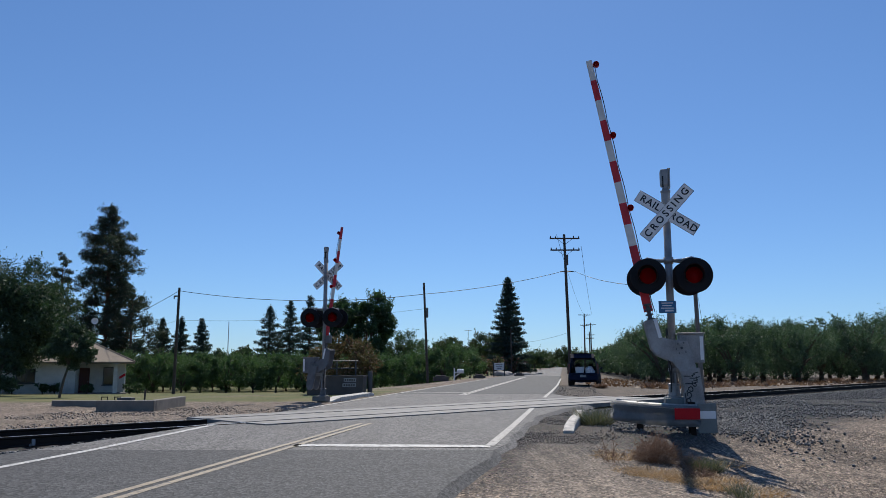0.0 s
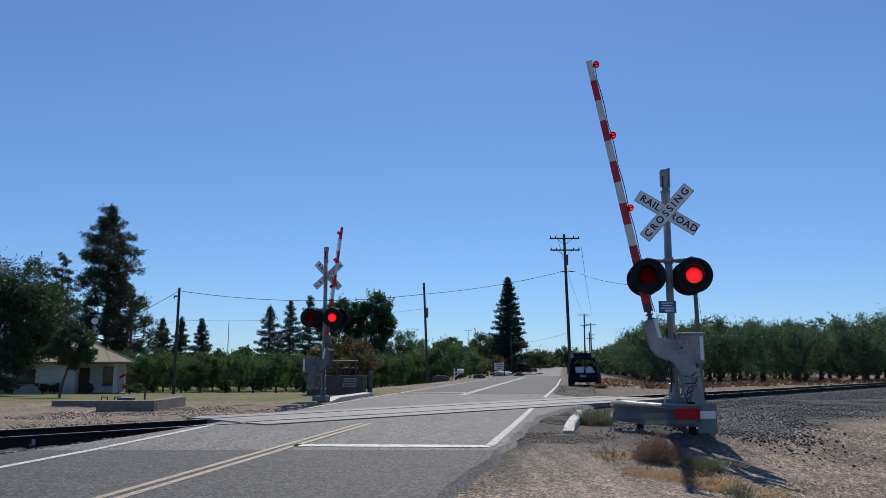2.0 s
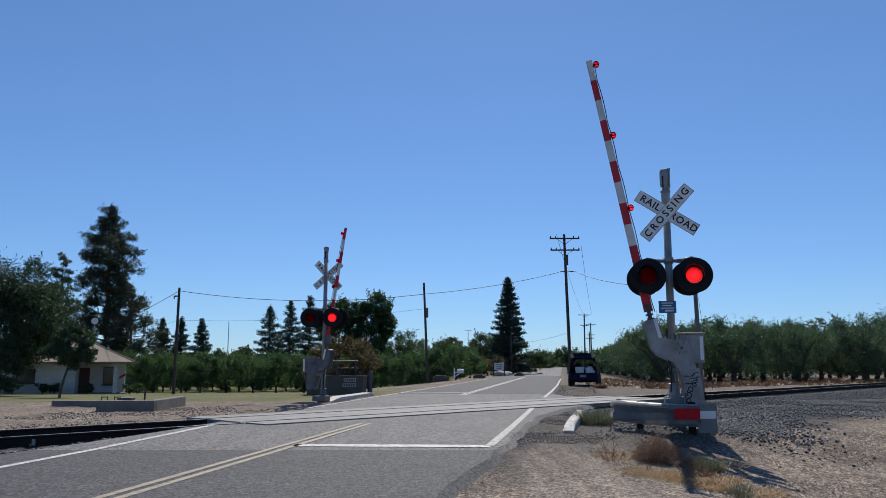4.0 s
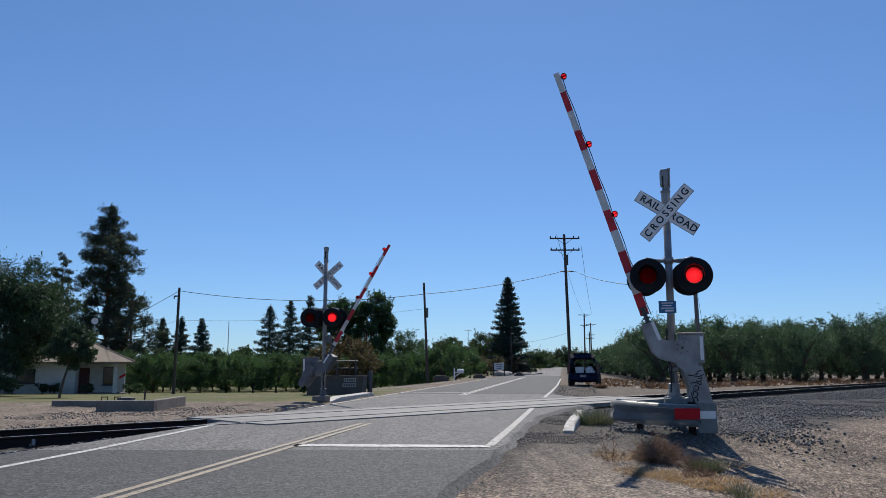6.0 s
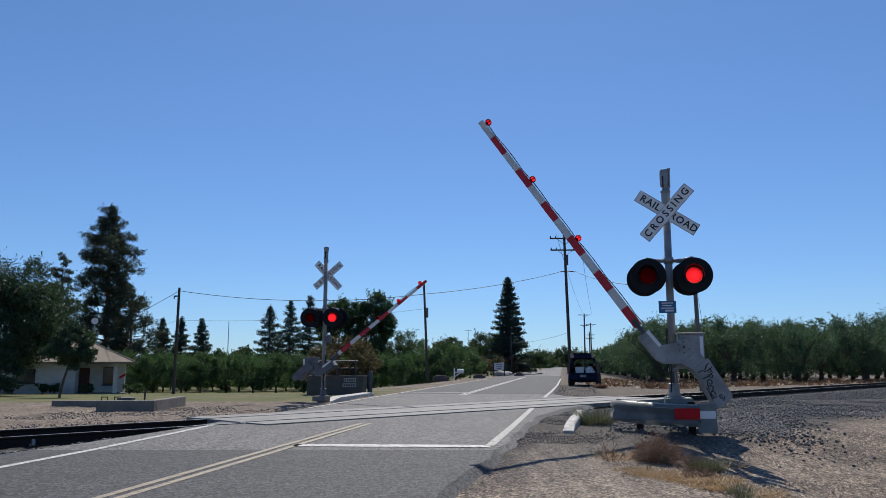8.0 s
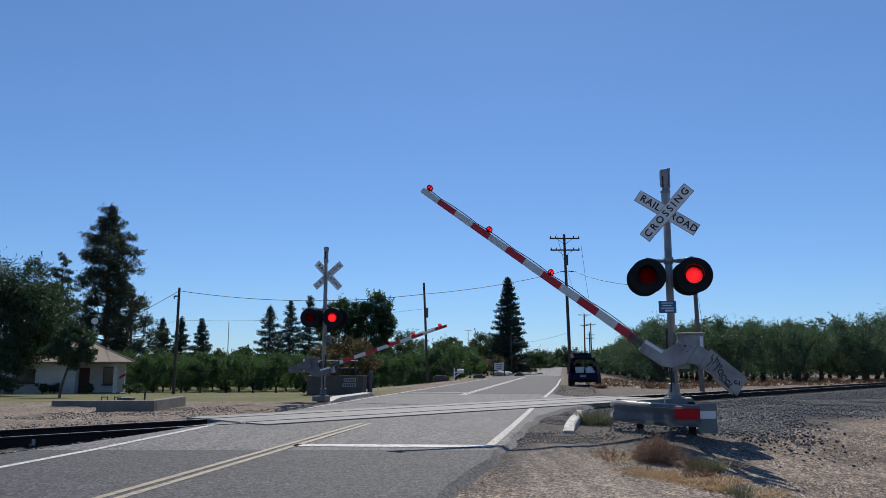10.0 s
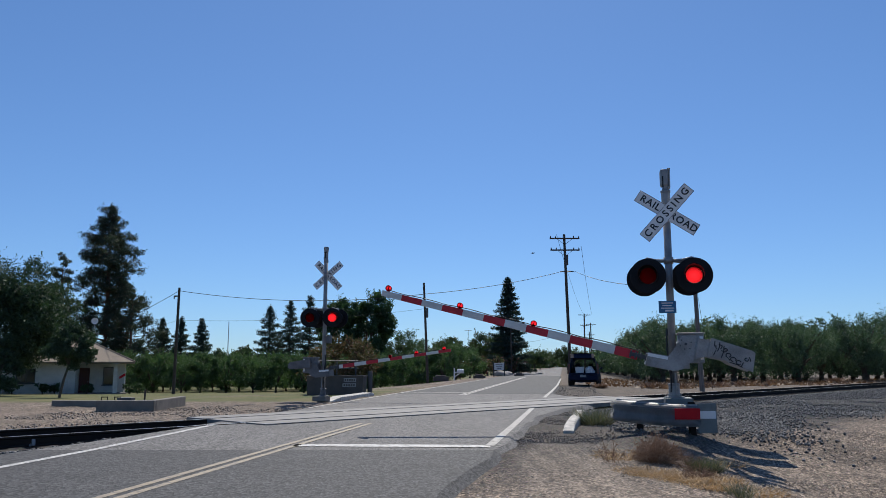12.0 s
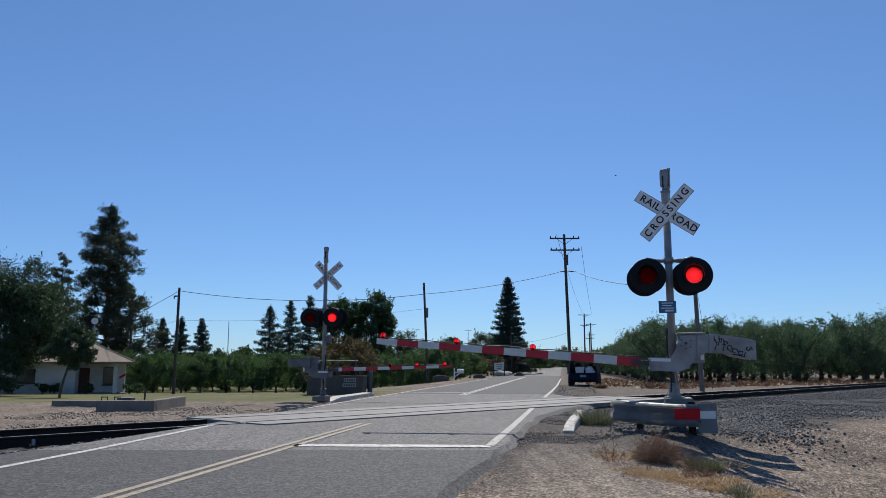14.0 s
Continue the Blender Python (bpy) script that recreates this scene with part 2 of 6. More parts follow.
GROUND = ground_material()
ASPHALT_OLD = asphalt("worn_asphalt", (0.092, 0.088, 0.085), (0.20, 0.192, 0.184))
ASPHALT_NEW = asphalt("dark_asphalt", (0.035, 0.035, 0.037), (0.096, 0.096, 0.097), 0.12)
PANEL = plain("crossing_concrete", (0.195, 0.186, 0.175), 0.75, 0, 0.6, 1.6, 0.5)
WHITE_LINE = road_paint("white_line", (0.55, 0.535, 0.51), 0.45)
WORN_LINE = road_paint("worn_white_line", (0.37, 0.35, 0.32), 0.46)
YELLOW_LINE = road_paint("faded_yellow_line", (0.33, 0.265, 0.18), 0.44)
RAIL_STEEL = plain("rusty_rail_side", (0.026, 0.02, 0.017), 0.9, 0.0, 0.4, 4, 0.3, 0.2)
RAIL_TOP = plain("polished_rail_top", (0.55, 0.53, 0.50), 0.3, 1.0, 0.2, 5, 0.05)
TIE = plain("old_tie", (0.04, 0.034, 0.03), 0.95, 0, 0.4, 5, 0.6)
STEEL_GREEN = plain("grey_green_steel", (0.17, 0.19, 0.185), 0.6, 0.1, 0.3, 5, 0.15)
GALV = plain("galvanised_steel", (0.29, 0.29, 0.29), 0.5, 0.4, 0.3, 5, 0.12)
GREY_PAINT = plain("aluminium_paint", (0.33, 0.318, 0.305), 0.55, 0.1, 0.5, 3, 0.2)
GREY_DARK = plain("dark_grey_steel", (0.09, 0.09, 0.095), 0.6, 0.3, 0.3, 6, 0.15)
BLACK = plain("signal_black", (0.008, 0.008, 0.011), 0.6, 0, 0.3, 9, 0.08, 0.25)
SIGN_WHITE = plain("sign_white", (0.80, 0.79, 0.775), 0.45, 0, 0.1, 3, 0.02)
BEAM = plain("weathered_beam", (0.27, 0.275, 0.28), 0.7, 0.0, 0.35, 3.5, 0.2)
POLE_GREY = bark_mat("weathered_pole", (0.25, 0.21, 0.18))
LITTER = leaf_mat("dry_litter", (0.15, 0.09, 0.055), (0.34, 0.22, 0.13), None, 0.2, (1.1, 1.0, 0.8))
# darker grey than GREY_PAINT, for the far signal
MID_GREY_STEEL = plain("mid_grey_steel", (0.165, 0.162, 0.165), 0.65, 0.1, 0.45, 4, 0.2)
SIGN_BLACK = plain("sign_letter_black", (0.012, 0.012, 0.014), 0.5, 0, 0.1, 3, 0)
SIGN_BLUE = plain("sign_blue", (0.03, 0.15, 0.31), 0.5, 0, 0.15, 6, 0.02)
ARM_WHITE = plain("arm_white_sheeting", (0.68, 0.66, 0.62), 0.4, 0, 0.2, 4, 0.04)
ARM_RED = plain("arm_red_sheeting", (0.56, 0.035, 0.05), 0.5, 0, 0.25, 4, 0.04, 0.3)
RED_TAPE = plain("red_reflector", (0.50, 0.010, 0.018), 0.5, 0, 0.15, 8, 0.03, 0.15)
CONCRETE = plain("grey_concrete", (0.21, 0.187, 0.16), 0.9, 0, 0.35, 3, 0.4)
DARK_CONCRETE = plain("stained_concrete", (0.115, 0.092, 0.08), 0.9, 0, 0.35, 2.5, 0.4)
WHITE_KERB = plain("painted_kerb", (0.56, 0.53, 0.48), 0.85, 0, 0.6, 7, 0.6)
# paler than the beam: paints the sun's highlight on its top edge
FLANGE_HIGHLIGHT = plain("flange_highlight_tone", (0.74, 0.72, 0.68), 0.62, 0.45, 0.25, 5, 0.1)
LENS_GLASS = tint_glass("red_lens_glass", (0.92, 0.035, 0.05), 0.12)
LAMP_GLOW = glow("signal_lamp_glow", (1.0, 0.5, 0.5), 1.5, 0.14)
TIP_GLOW = glow("arm_lamp_glow", (1.0, 0.5, 0.6), 1.6, 0.05)
# disc added to hide the glow, dim red like an unlit lens
ADDED_SHUTTER = plain("added_lamp_shutter", (0.24, 0.03, 0.035), 0.5, 0, 0.2, 9, 0)
POLE_WOOD = bark_mat("creosoted_pole", (0.10, 0.078, 0.062))
WIRE = plain("wire_black", (0.012, 0.012, 0.014), 0.6, 0, 0.1, 3, 0)
LEAF_ORCHARD = leaf_mat("orchard_leaves", (0.046, 0.074, 0.052), (0.122, 0.172, 0.122), None, 0.34)
LEAF_YOUNG = leaf_mat("young_orchard_leaves", (0.046, 0.082, 0.040), (0.115, 0.172, 0.082), None, 0.38)
LEAF_BROAD = leaf_mat("broad_leaves", (0.030, 0.058, 0.032), (0.086, 0.138, 0.062), None, 0.3)
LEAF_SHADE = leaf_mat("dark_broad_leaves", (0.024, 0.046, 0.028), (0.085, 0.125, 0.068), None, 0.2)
LEAF_DARK = leaf_mat("conifer_needles", (0.020, 0.038, 0.034), (0.060, 0.090, 0.072), None, 0.16)
LEAF_REDWOOD = leaf_mat("redwood_needles", (0.028, 0.044, 0.034), (0.070, 0.088, 0.062), (0.095, 0.075, 0.055), 0.2)
LEAF_DRY = leaf_mat("browned_leaves", (0.06, 0.05, 0.025), (0.14, 0.11, 0.06), (0.22, 0.10, 0.08), 0.3)
LEAF_FAR = leaf_mat("far_leaves", (0.045, 0.065, 0.03), (0.085, 0.115, 0.05), None, 0.25)
LEAF_PINK = leaf_mat("flowering_leaves", (0.05, 0.06, 0.03), (0.10, 0.10, 0.05), (0.28, 0.09, 0.10), 0.3)
WEED = leaf_mat("green_weed", (0.085, 0.095, 0.065), (0.165, 0.175, 0.12), (0.24, 0.20, 0.13), 0.25, (1.1, 1.2, 0.8))
STRAW = leaf_mat("dry_straw", (0.30, 0.21, 0.12), (0.56, 0.42, 0.26), None, 0.3, (1.15, 1.0, 0.75))
TUMBLE = leaf_mat("dead_brush", (0.17, 0.105, 0.072), (0.33, 0.215, 0.145), None, 0.15, (1.1, 1.0, 0.8))
BARK = bark_mat("orchard_bark", (0.11, 0.085, 0.065))
BARK_RED = bark_mat("redwood_bark", (0.15, 0.085, 0.06))
STUCCO = plain("white_stucco", (0.66, 0.64, 0.60), 0.9, 0, 0.15, 2, 0.3)
ROOF_BROWN = plain("brown_shingle", (0.235, 0.185, 0.135), 0.9, 0, 0.25, 1.5, 0.5)
DARK_DOOR = plain("dark_red_door", (0.10, 0.03, 0.025), 0.6, 0, 0.2, 4, 0.1)
TRIM_DARK = plain("dark_trim", (0.05, 0.055, 0.06), 0.6, 0, 0.2, 4, 0.05)
WINDOW_GLASS = plain("window_glass", (0.02, 0.025, 0.03), 0.08, 0, 0.05, 2, 0, 0.8)
CAR_PAINT = plain("navy_car_paint", (0.012, 0.018, 0.04), 0.6, 0.0, 0.15, 2, 0, 0.06)
CAR_GLASS = tint_glass("car_glass", (0.6, 0.65, 0.66), 0.12)
CAR_DARK = plain("car_interior", (0.012, 0.012, 0.015), 0.9, 0, 0.2, 6, 0.1, 0.05)
TYRE = plain("tyre_rubber", (0.018, 0.018, 0.018), 0.85, 0, 0.2, 9, 0.2)
RIM = plain("alloy_rim", (0.4, 0.4, 0.42), 0.35, 0.9, 0.1, 5, 0)
TAIL_RED = plain("tail_lamp_red", (0.07, 0.006, 0.008), 0.2, 0, 0.1, 8, 0)
WHITE_BAG = plain("white_plastic", (0.68, 0.70, 0.74), 0.5, 0, 0.12, 9, 0.2)
ROCK = plain("pale_rock", (0.42, 0.38, 0.33), 0.9, 0, 0.35, 4, 0.5)

# ---- mesh helpers ----
def mesh_of(bm, name="mesh", smooth=False):
    me = bpy.data.meshes.new(name)
    bm.normal_update()
    bm.to_mesh(me)
    bm.free()
    if smooth:
        me.polygons.foreach_set("use_smooth", [True] * len(me.polygons))
    return me


def part(name, bm, material, parent, label="", m=None, smooth=False):
    """Links a bmesh (or a mesh) as one mesh object under a thing or a part."""
    me = mesh_of(bm, name, smooth) if isinstance(bm, bmesh.types.BMesh) else bm
    if not me.materials:
        me.materials.append(material)
    ob = new(name, me)
    ob.parent = parent
    if m is not None:
        ob.matrix_basis = m
    if label:
        ob["label"] = label
    return ob


def thing(name, label, category, group="", kind="", m=None):
    e = tagged(new(name), label, category, group, kind)
    e.empty_display_size = 0.2
    if m is not None:
        e.matrix_basis = m
    return e


def solo(name, bm, material, label, category="", group="", kind="", m=None, smooth=False):
    ob = part(name, bm, material, None, "", m, smooth)
    return tagged(ob, label, category, group, kind)


def box(bm, size, at=(0, 0, 0), bev=0.0, rot=None):
    """A box of that size about a centre, with bevelled edges."""
    m = Matrix.Translation(at) @ (rot or Matrix()) @ Matrix.Diagonal((*size, 1))
    r = bmesh.ops.create_cube(bm, size=1.0, matrix=m)
    if bev > 0:
        es = list({e for v in r["verts"] for e in v.link_edges})
        bmesh.ops.bevel(bm, geom=es, offset=bev, segments=2, affect="EDGES", profile=0.6)
    return bm


def rod(bm, a, b, r1, r2=None, seg=12, caps=True):
    a, b = Vector(a), Vector(b)
    d = b - a
    q = d.to_track_quat("Z", "Y").to_matrix().to_4x4()
    bmesh.ops.create_cone(bm, cap_ends=caps, segments=seg, radius1=r1, radius2=r1 if r2 is None else r2,
                          depth=d.length, matrix=Matrix.Translation((a + b) / 2) @ q)
    return bm


def ball(bm, at, r, sub=2, scale=(1, 1, 1)):
    bmesh.ops.create_icosphere(bm, subdivisions=sub, radius=r,
                               matrix=Matrix.Translation(at) @ Matrix.Diagonal((*scale, 1)))
    return bm


def prism(bm, pts, y0, y1, bev=0.0):
    """A flat outline in x and z, made thick from y0 to y1."""
    vs = [bm.verts.new((x, y0, z)) for x, z in pts]
    f = bm.faces.new(vs)
    ext = bmesh.ops.extrude_face_region(bm, geom=[f])["geom"]
    new_v = [g for g in ext if isinstance(g, bmesh.types.BMVert)]
    bmesh.ops.translate(bm, vec=(0, y1 - y0, 0), verts=new_v)
    if bev > 0:
        allv = set(vs) | set(new_v)
        es = [e for e in bm.edges if e.verts[0] in allv and e.verts[1] in allv]
        bmesh.ops.bevel(bm, geom=es, offset=bev, segments=2, affect="EDGES")
    bmesh.ops.recalc_face_normals(bm, faces=bm.faces[:])
    return bm


def lathe(bm, prof, seg=24, m=None):
    """A turned shape from (radius, height) pairs about z."""
    rows = []
    for r, z in prof:
        rows.append([bm.verts.new((r * math.cos(2 * math.pi * i / seg), r * math.sin(2 * math.pi * i / seg), z))
                     for i in range(seg)])
    for a, b in zip(rows, rows[1:]):
        for i in range(seg):
            j = (i + 1) % seg
            bm.faces.new((a[i], a[j], b[j], b[i]))
    if m is not None:
        bmesh.ops.transform(bm, matrix=m, verts=[v for r in rows for v in r])
    return bm


def B():
    return bmesh.new()


def arrays(name, verts, faces):
    """A mesh from number arrays; faces all have the same count of corners."""
    me = bpy.data.meshes.new(name)
    verts = np.asarray(verts, np.float32)
    faces = np.asarray(faces, np.int32)
    k = faces.shape[1]
    me.vertices.add(len(verts))
    me.vertices.foreach_set("co", verts.ravel())
    me.loops.add(faces.size)
    me.loops.foreach_set("vertex_index", faces.ravel())
    me.polygons.add(len(faces))
    me.polygons.foreach_set("loop_start", np.arange(0, faces.size, k, dtype=np.int32))
    me.polygons.foreach_set("loop_total", np.full(len(faces), k, np.int32))
    me.update(calc_edges=True)
    return me


def curve_rod(name, pts, r, material, parent=None, res=6):
    cu = bpy.data.curves.new(name, "CURVE")
    cu.dimensions = "3D"
    sp = cu.splines.new("POLY")
    sp.points.add(len(pts) - 1)
    for p, c in zip(sp.points, pts):
        p.co = (*c, 1)
    cu.bevel_depth, cu.bevel_resolution = r, res // 3
    cu.materials.append(material)
    ob = new(name, cu)
    ob.parent = parent
    return ob


# ---- ground ----
def build_ground():
    xs = np.concatenate([[-3000, -1500, -800, -450, -280], np.arange(-200, -40, 10), np.arange(-40, -12, 1.5),
                         np.arange(-12, 0, 0.22), np.arange(0, 8, 0.11), np.arange(8, 22, 0.22), np.arange(22, 60, 1.5), np.arange(60, 201, 10), [280, 450, 800, 1500, 3000]])
    ys = np.concatenate([[-3000, -1200, -500, -200, -80, -30, -10, -2, 2], np.arange(4, 14, 0.11), np.arange(14, 30, 0.22), np.arange(30, 90, 1.5),
                         np.arange(90, 260, 10), [300, 400, 600, 900, 1500, 3000, 4500]])
    X, Y = np.meshgrid(xs, ys)
    Z = land(X, Y)
    rough = np.zeros_like(Z)
    near = (X > -12) & (X < 22) & (Y > 4) & (Y < 30)
    for i, j in zip(*np.nonzero(near)):
        x, y = X[i, j], Y[i, j]
        a = noise.noise((x * 0.5, y * 0.5, 0)) * 0.05 + noise.noise((x * 2.1, y * 0.7, 3)) * 0.02 + noise.noise((x * 3.6, y * 1.1, 7)) * 0.008
        rough[i, j] = a
    off = X - road_x(Y)
    rough = rough * sm(2.7, 4.2, np.abs(off))
    Z = Z + rough
    nx, ny = len(xs), len(ys)
    idx = np.arange(nx * ny).reshape(ny, nx)
    faces = np.stack([idx[:-1, :-1], idx[:-1, 1:], idx[1:, 1:], idx[1:, :-1]], -1).reshape(-1, 4)
    me = arrays("ground", np.stack([X, Y, Z], -1).reshape(-1, 3), faces)
    me.polygons.foreach_set("use_smooth", [True] * len(me.polygons))
    ob = part("ground", me, GROUND, None)
    tagged(ob, "dry brown dirt, gravel shoulders and patchy mown lawn", "ground", "", "structure")


build_ground()


def strip(name, left, right, z0, thick, material, label, category="road"):
    """A slab between two edge lines, each a list of (x, y); its sides slope down."""
    bm = B()
    top, low = [], []
    for (lx, ly), (rx, ry) in zip(left, right):
        top.append((bm.verts.new((lx, ly, z0)), bm.verts.new((rx, ry, z0))))
        low.append((bm.verts.new((lx - 0.18, ly, z0 - thick)), bm.verts.new((rx + 0.18, ry, z0 - thick))))
    for i in range(len(top) - 1):
        (a, b), (c, d) = top[i], top[i + 1]
        (e, f), (g, h) = low[i], low[i + 1]
        bm.faces.new((a, b, d, c))
        bm.faces.new((e, a, c, g))
        bm.faces.new((b, f, h, d))
    bm.faces.new((top[0][0], low[0][0], low[0][1], top[0][1]))
    bm.faces.new((top[-1][1], low[-1][1], low[-1][0], top[-1][0]))
    bmesh.ops.recalc_face_normals(bm, faces=bm.faces[:])
    return solo(name, bm, material, label, category, "", "structure")


ROAD_Z = 0.10


def road_right(y):
    """Half width of the asphalt on the dirt side; it flares out at the rails."""
    return (2.84 + 0.02 * (np.clip(y, 7, 40) - 7)) + np.interp(y, [8.0, 10.0, 13.0, 15.5, 18.0, 20.5, 22.7, 25.4, 27.2, 29.5, 32.0], [0, 0.13, 0.16, 0.2, 0.34, 0.78, 1.45, 2.2, 2.1, 0.7, 0.1])


def jag(y, k, amp):
    return amp * noise.noise((y * 0.9, k, 0)) + 0.5 * amp * noise.noise((y * 3.1, k, 5))


def build_road():
    def edges(y0, y1, lo, ro, step=0.5):
        ys = np.arange(y0, y1 + 0.01, step)
        return ([(road_x(y) - lo(y) + jag(y, 1, 0.07), y) for y in ys],
                [(road_x(y) + ro(y) + jag(y, 9, 0.09), y) for y in ys])
    lo = lambda y: 3.0 + 0.25 * float(sm(14, 8, y))
    ro = lambda y: float(road_right(y))
    strip("road_near", *edges(-12, 10.5, lo, ro), ROAD_Z, 0.11, ASPHALT_NEW, "dark chip-sealed asphalt road before the crossing")
    strip("road_crossing", *edges(10.5, 31.5, lo, ro), ROAD_Z - 0.003, 0.11, ASPHALT_OLD, "worn grey asphalt at the level crossing")
    strip("road_far", *edges(31.5, 91.5, lo, ro, 2.0), ROAD_Z, 0.11, ASPHALT_NEW, "grey country road running off between orchards")
    strip("road_distance", *edges(91.5, 901.5, lo, ro, 30.0), ROAD_Z, 0.13, ASPHALT_OLD, "distant straight country road")


build_road()


def ribbon(name, pts, w, material, label, z=ROAD_Z + 0.004, across=False):
    """A painted line along (x, y) points."""
    bm = B()
    rows = []
    P = [Vector(p) for p in pts]
    fine = []
    for a, b in zip(P, P[1:]):
        n = max(1, int((b - a).length / 0.6))
        fine += [a.lerp(b, i / n) for i in range(n)]
    fine.append(P[-1])
    for i, p in enumerate(fine):
        d = (fine[min(i + 1, len(fine) - 1)] - fine[max(i - 1, 0)]).normalized()
        n = Vector((d.y, -d.x))
        ww = w / 2 * (1 + 0.1 * noise.noise((p.x * 2, p.y * 2, 1)))
        q = p + n * ww, p - n * ww
        rows.append([bm.verts.new((v.x, v.y, z)) for v in q])
    for a, b in zip(rows, rows[1:]):
        bm.faces.new((a[0], a[1], b[1], b[0]))
    bmesh.ops.recalc_face_normals(bm, faces=bm.faces[:])
    for f in bm.faces:
        if f.normal.z < 0:
            f.normal_flip()
    return solo(name, bm, material, label, "road marking", "", "structure")


def rx(y, o):
    return (road_x(y) + o, y)


ribbon("stop_line_near", [(-2.10, 11.12), (0.66, 10.98)], 0.32, WHITE_LINE, "worn white stop line before the near gate")
for o in (-0.09, 0.09):
    ribbon("centre_line", [rx(-10, o + 0.06), rx(15.3, o + 0.07)], 0.09, YELLOW_LINE, "faded double yellow centre line")
    ribbon("centre_line", [rx(30.2, o), rx(80, o)], 0.11, WORN_LINE, "worn centre line beyond the crossing")
ribbon("edge_line", [(-5.43, 4.0), (-4.88, 8.71), (-4.66, 10.59), (-4.36, 15.07)], 0.12, WHITE_LINE, "white edge line by the track")
ribbon("edge_line", [(-3.6, 20.9), (-3.0, 25.0), (-1.96, 31.8), (4.0, 69.0)], 0.12, WORN_LINE, "white edge line beyond the rails")
ribbon("edge_line", [(0.655, 11.05), (1.24, 14.3), (2.79, 23.2)], 0.13, WORN_LINE, "worn white edge line by the dirt verge")
ribbon("edge_line", [(3.62, 27.9), (4.7, 34.0), (6.6, 45.0), (10.6, 70.0)], 0.12, WORN_LINE, "white edge line beyond the crossing")
ribbon("stop_line_far", [(-1.9, 32.6), (1.3, 33.0)], 0.4, WORN_LINE, "worn white stop line before the far gate")


# ---- track ----
def track_pt(d, s, z):
    p = TRK_A + TRK_D * d + TRK_N * s
    return (p.x, p.y, z)


def rail_mesh(length):
    """A rail section with foot, web and head, along x."""
    bm = B()
    prof = [(-0.07, -0.17), (0.07, -0.17), (0.07, -0.155), (0.012, -0.135), (0.012, -0.045), (0.036, -0.03), (0.036, -0.004), (0.026, 0), (-0.026, 0),
            (-0.036, -0.004), (-0.036, -0.03), (-0.012, -0.045), (-0.012, -0.135), (-0.07, -0.155)]
    a = [bm.verts.new((0, y, z)) for y, z in prof]
    b = [bm.verts.new((length, y, z)) for y, z in prof]
    n = len(prof)
    for i in range(n):
        f = bm.faces.new((a[i], a[(i + 1) % n], b[(i + 1) % n], b[i]))
        if i == 7:
            f.material_index = 1
    bm.faces.new(a[::-1])
    bm.faces.new(b)
    bmesh.ops.recalc_face_normals(bm, faces=bm.faces[:])
    return bm


def build_track():
    ang = math.degrees(math.atan2(TRK_D.y, TRK_D.x))
    track = thing("railway_track", "rusty single railway track with dark steel rails", "railway track", "", "structure")
    me = mesh_of(rail_mesh(190.0), "rail")
    me.materials.append(RAIL_STEEL)
    me.materials.append(RAIL_TOP)
    for s in (0.0, -1.5):
        x, y, z = track_pt(-60, s, ROAD_Z + 0.012)
        part("rail", me, RAIL_STEEL, track, "", pose(x, y, z, 0, 0, ang))
    bm = box(B(), (0.23, 2.6, 0.16), bev=0.012)
    tie = mesh_of(bm, "tie")
    for i in range(180):
        d = -58 + i * 0.6
        x, y = track_pt(d, -0.75, 0)[:2]
        if -4.4 < x - road_x(y) < 3.9:
            continue
        part("tie", tie, TIE, track, "", pose(x, y, -0.152 + 0.004 * (i % 3), 0, 0, ang + 0.7 * math.sin(i * 2.3)))
    # rail anchors gripping the foot of the near rail
    anchor = mesh_of(box(box(B(), (0.03, 0.16, 0.035), (0, 0.02, 0), 0.006), (0.05, 0.03, 0.10), (0, 0.10, 0.03), 0.008), "rail_anchor")
    for i in range(26):
        x, y, z = track_pt(-9 + i * 0.6, 0.10, -0.03)
        if x - road_x(y) < -4.2:
            part("rail_anchor", anchor, BEAM, track, "", pose(x, y, z, 12 * math.sin(i * 1.7), 0, ang + 180))
    # crossing panels: between the rails and outside each
    L = 16.4
    for k, (s0, s1, zz) in enumerate(((0.06, 0.75, 0.02), (-1.40, -0.10, 0.02), (-2.25, -1.58, 0.02))):
        for i in range(6):
            d0 = 4.5 + i * L / 6
            bm = B()
            w, h = s1 - s0 - 0.012, L / 6 - 0.016
            box(bm, (h, w, 0.12), bev=0.012)
            x, y, z = track_pt(d0 + h / 2, (s0 + s1) / 2, ROAD_Z + zz - 0.058)
            part("crossing_panel", bm, PANEL, track, "pale worn crossing panel", pose(x, y, z, 0, 0, ang))


build_track()

# ---- trees ----
def leaves(centres, size, rng, stretch=1.6, up=0.2, tri=False):
    """Small leaves at the given places: folded, of two triangles each, or single blades."""
    n = len(centres)
    d = rng.normal(size=(n, 3))
    d[:, 2] += up
    d /= np.linalg.norm(d, axis=1, keepdims=True)
    e = np.cross(d, rng.normal(size=(n, 3)))
    e /= np.linalg.norm(e, axis=1, keepdims=True) + 1e-9
    f = np.cross(d, e)
    s = size * rng.uniform(0.6, 1.4, (n, 1))
    a = centres - d * s * stretch / 2
    b = centres + e * s / 2 + f * s * 0.12
    c = centres + d * s * stretch / 2
    if tri:
        v = np.stack([a - e * s * 0.3, a + e * s * 0.3, c], 1).reshape(-1, 3)
        return v, np.arange(n * 3).reshape(n, 3)
    g = centres - e * s / 2 + f * s * 0.12
    v = np.stack([a, b, c, g], 1).reshape(-1, 3)
    i = np.arange(n * 4).reshape(n, 4)
    return v, i


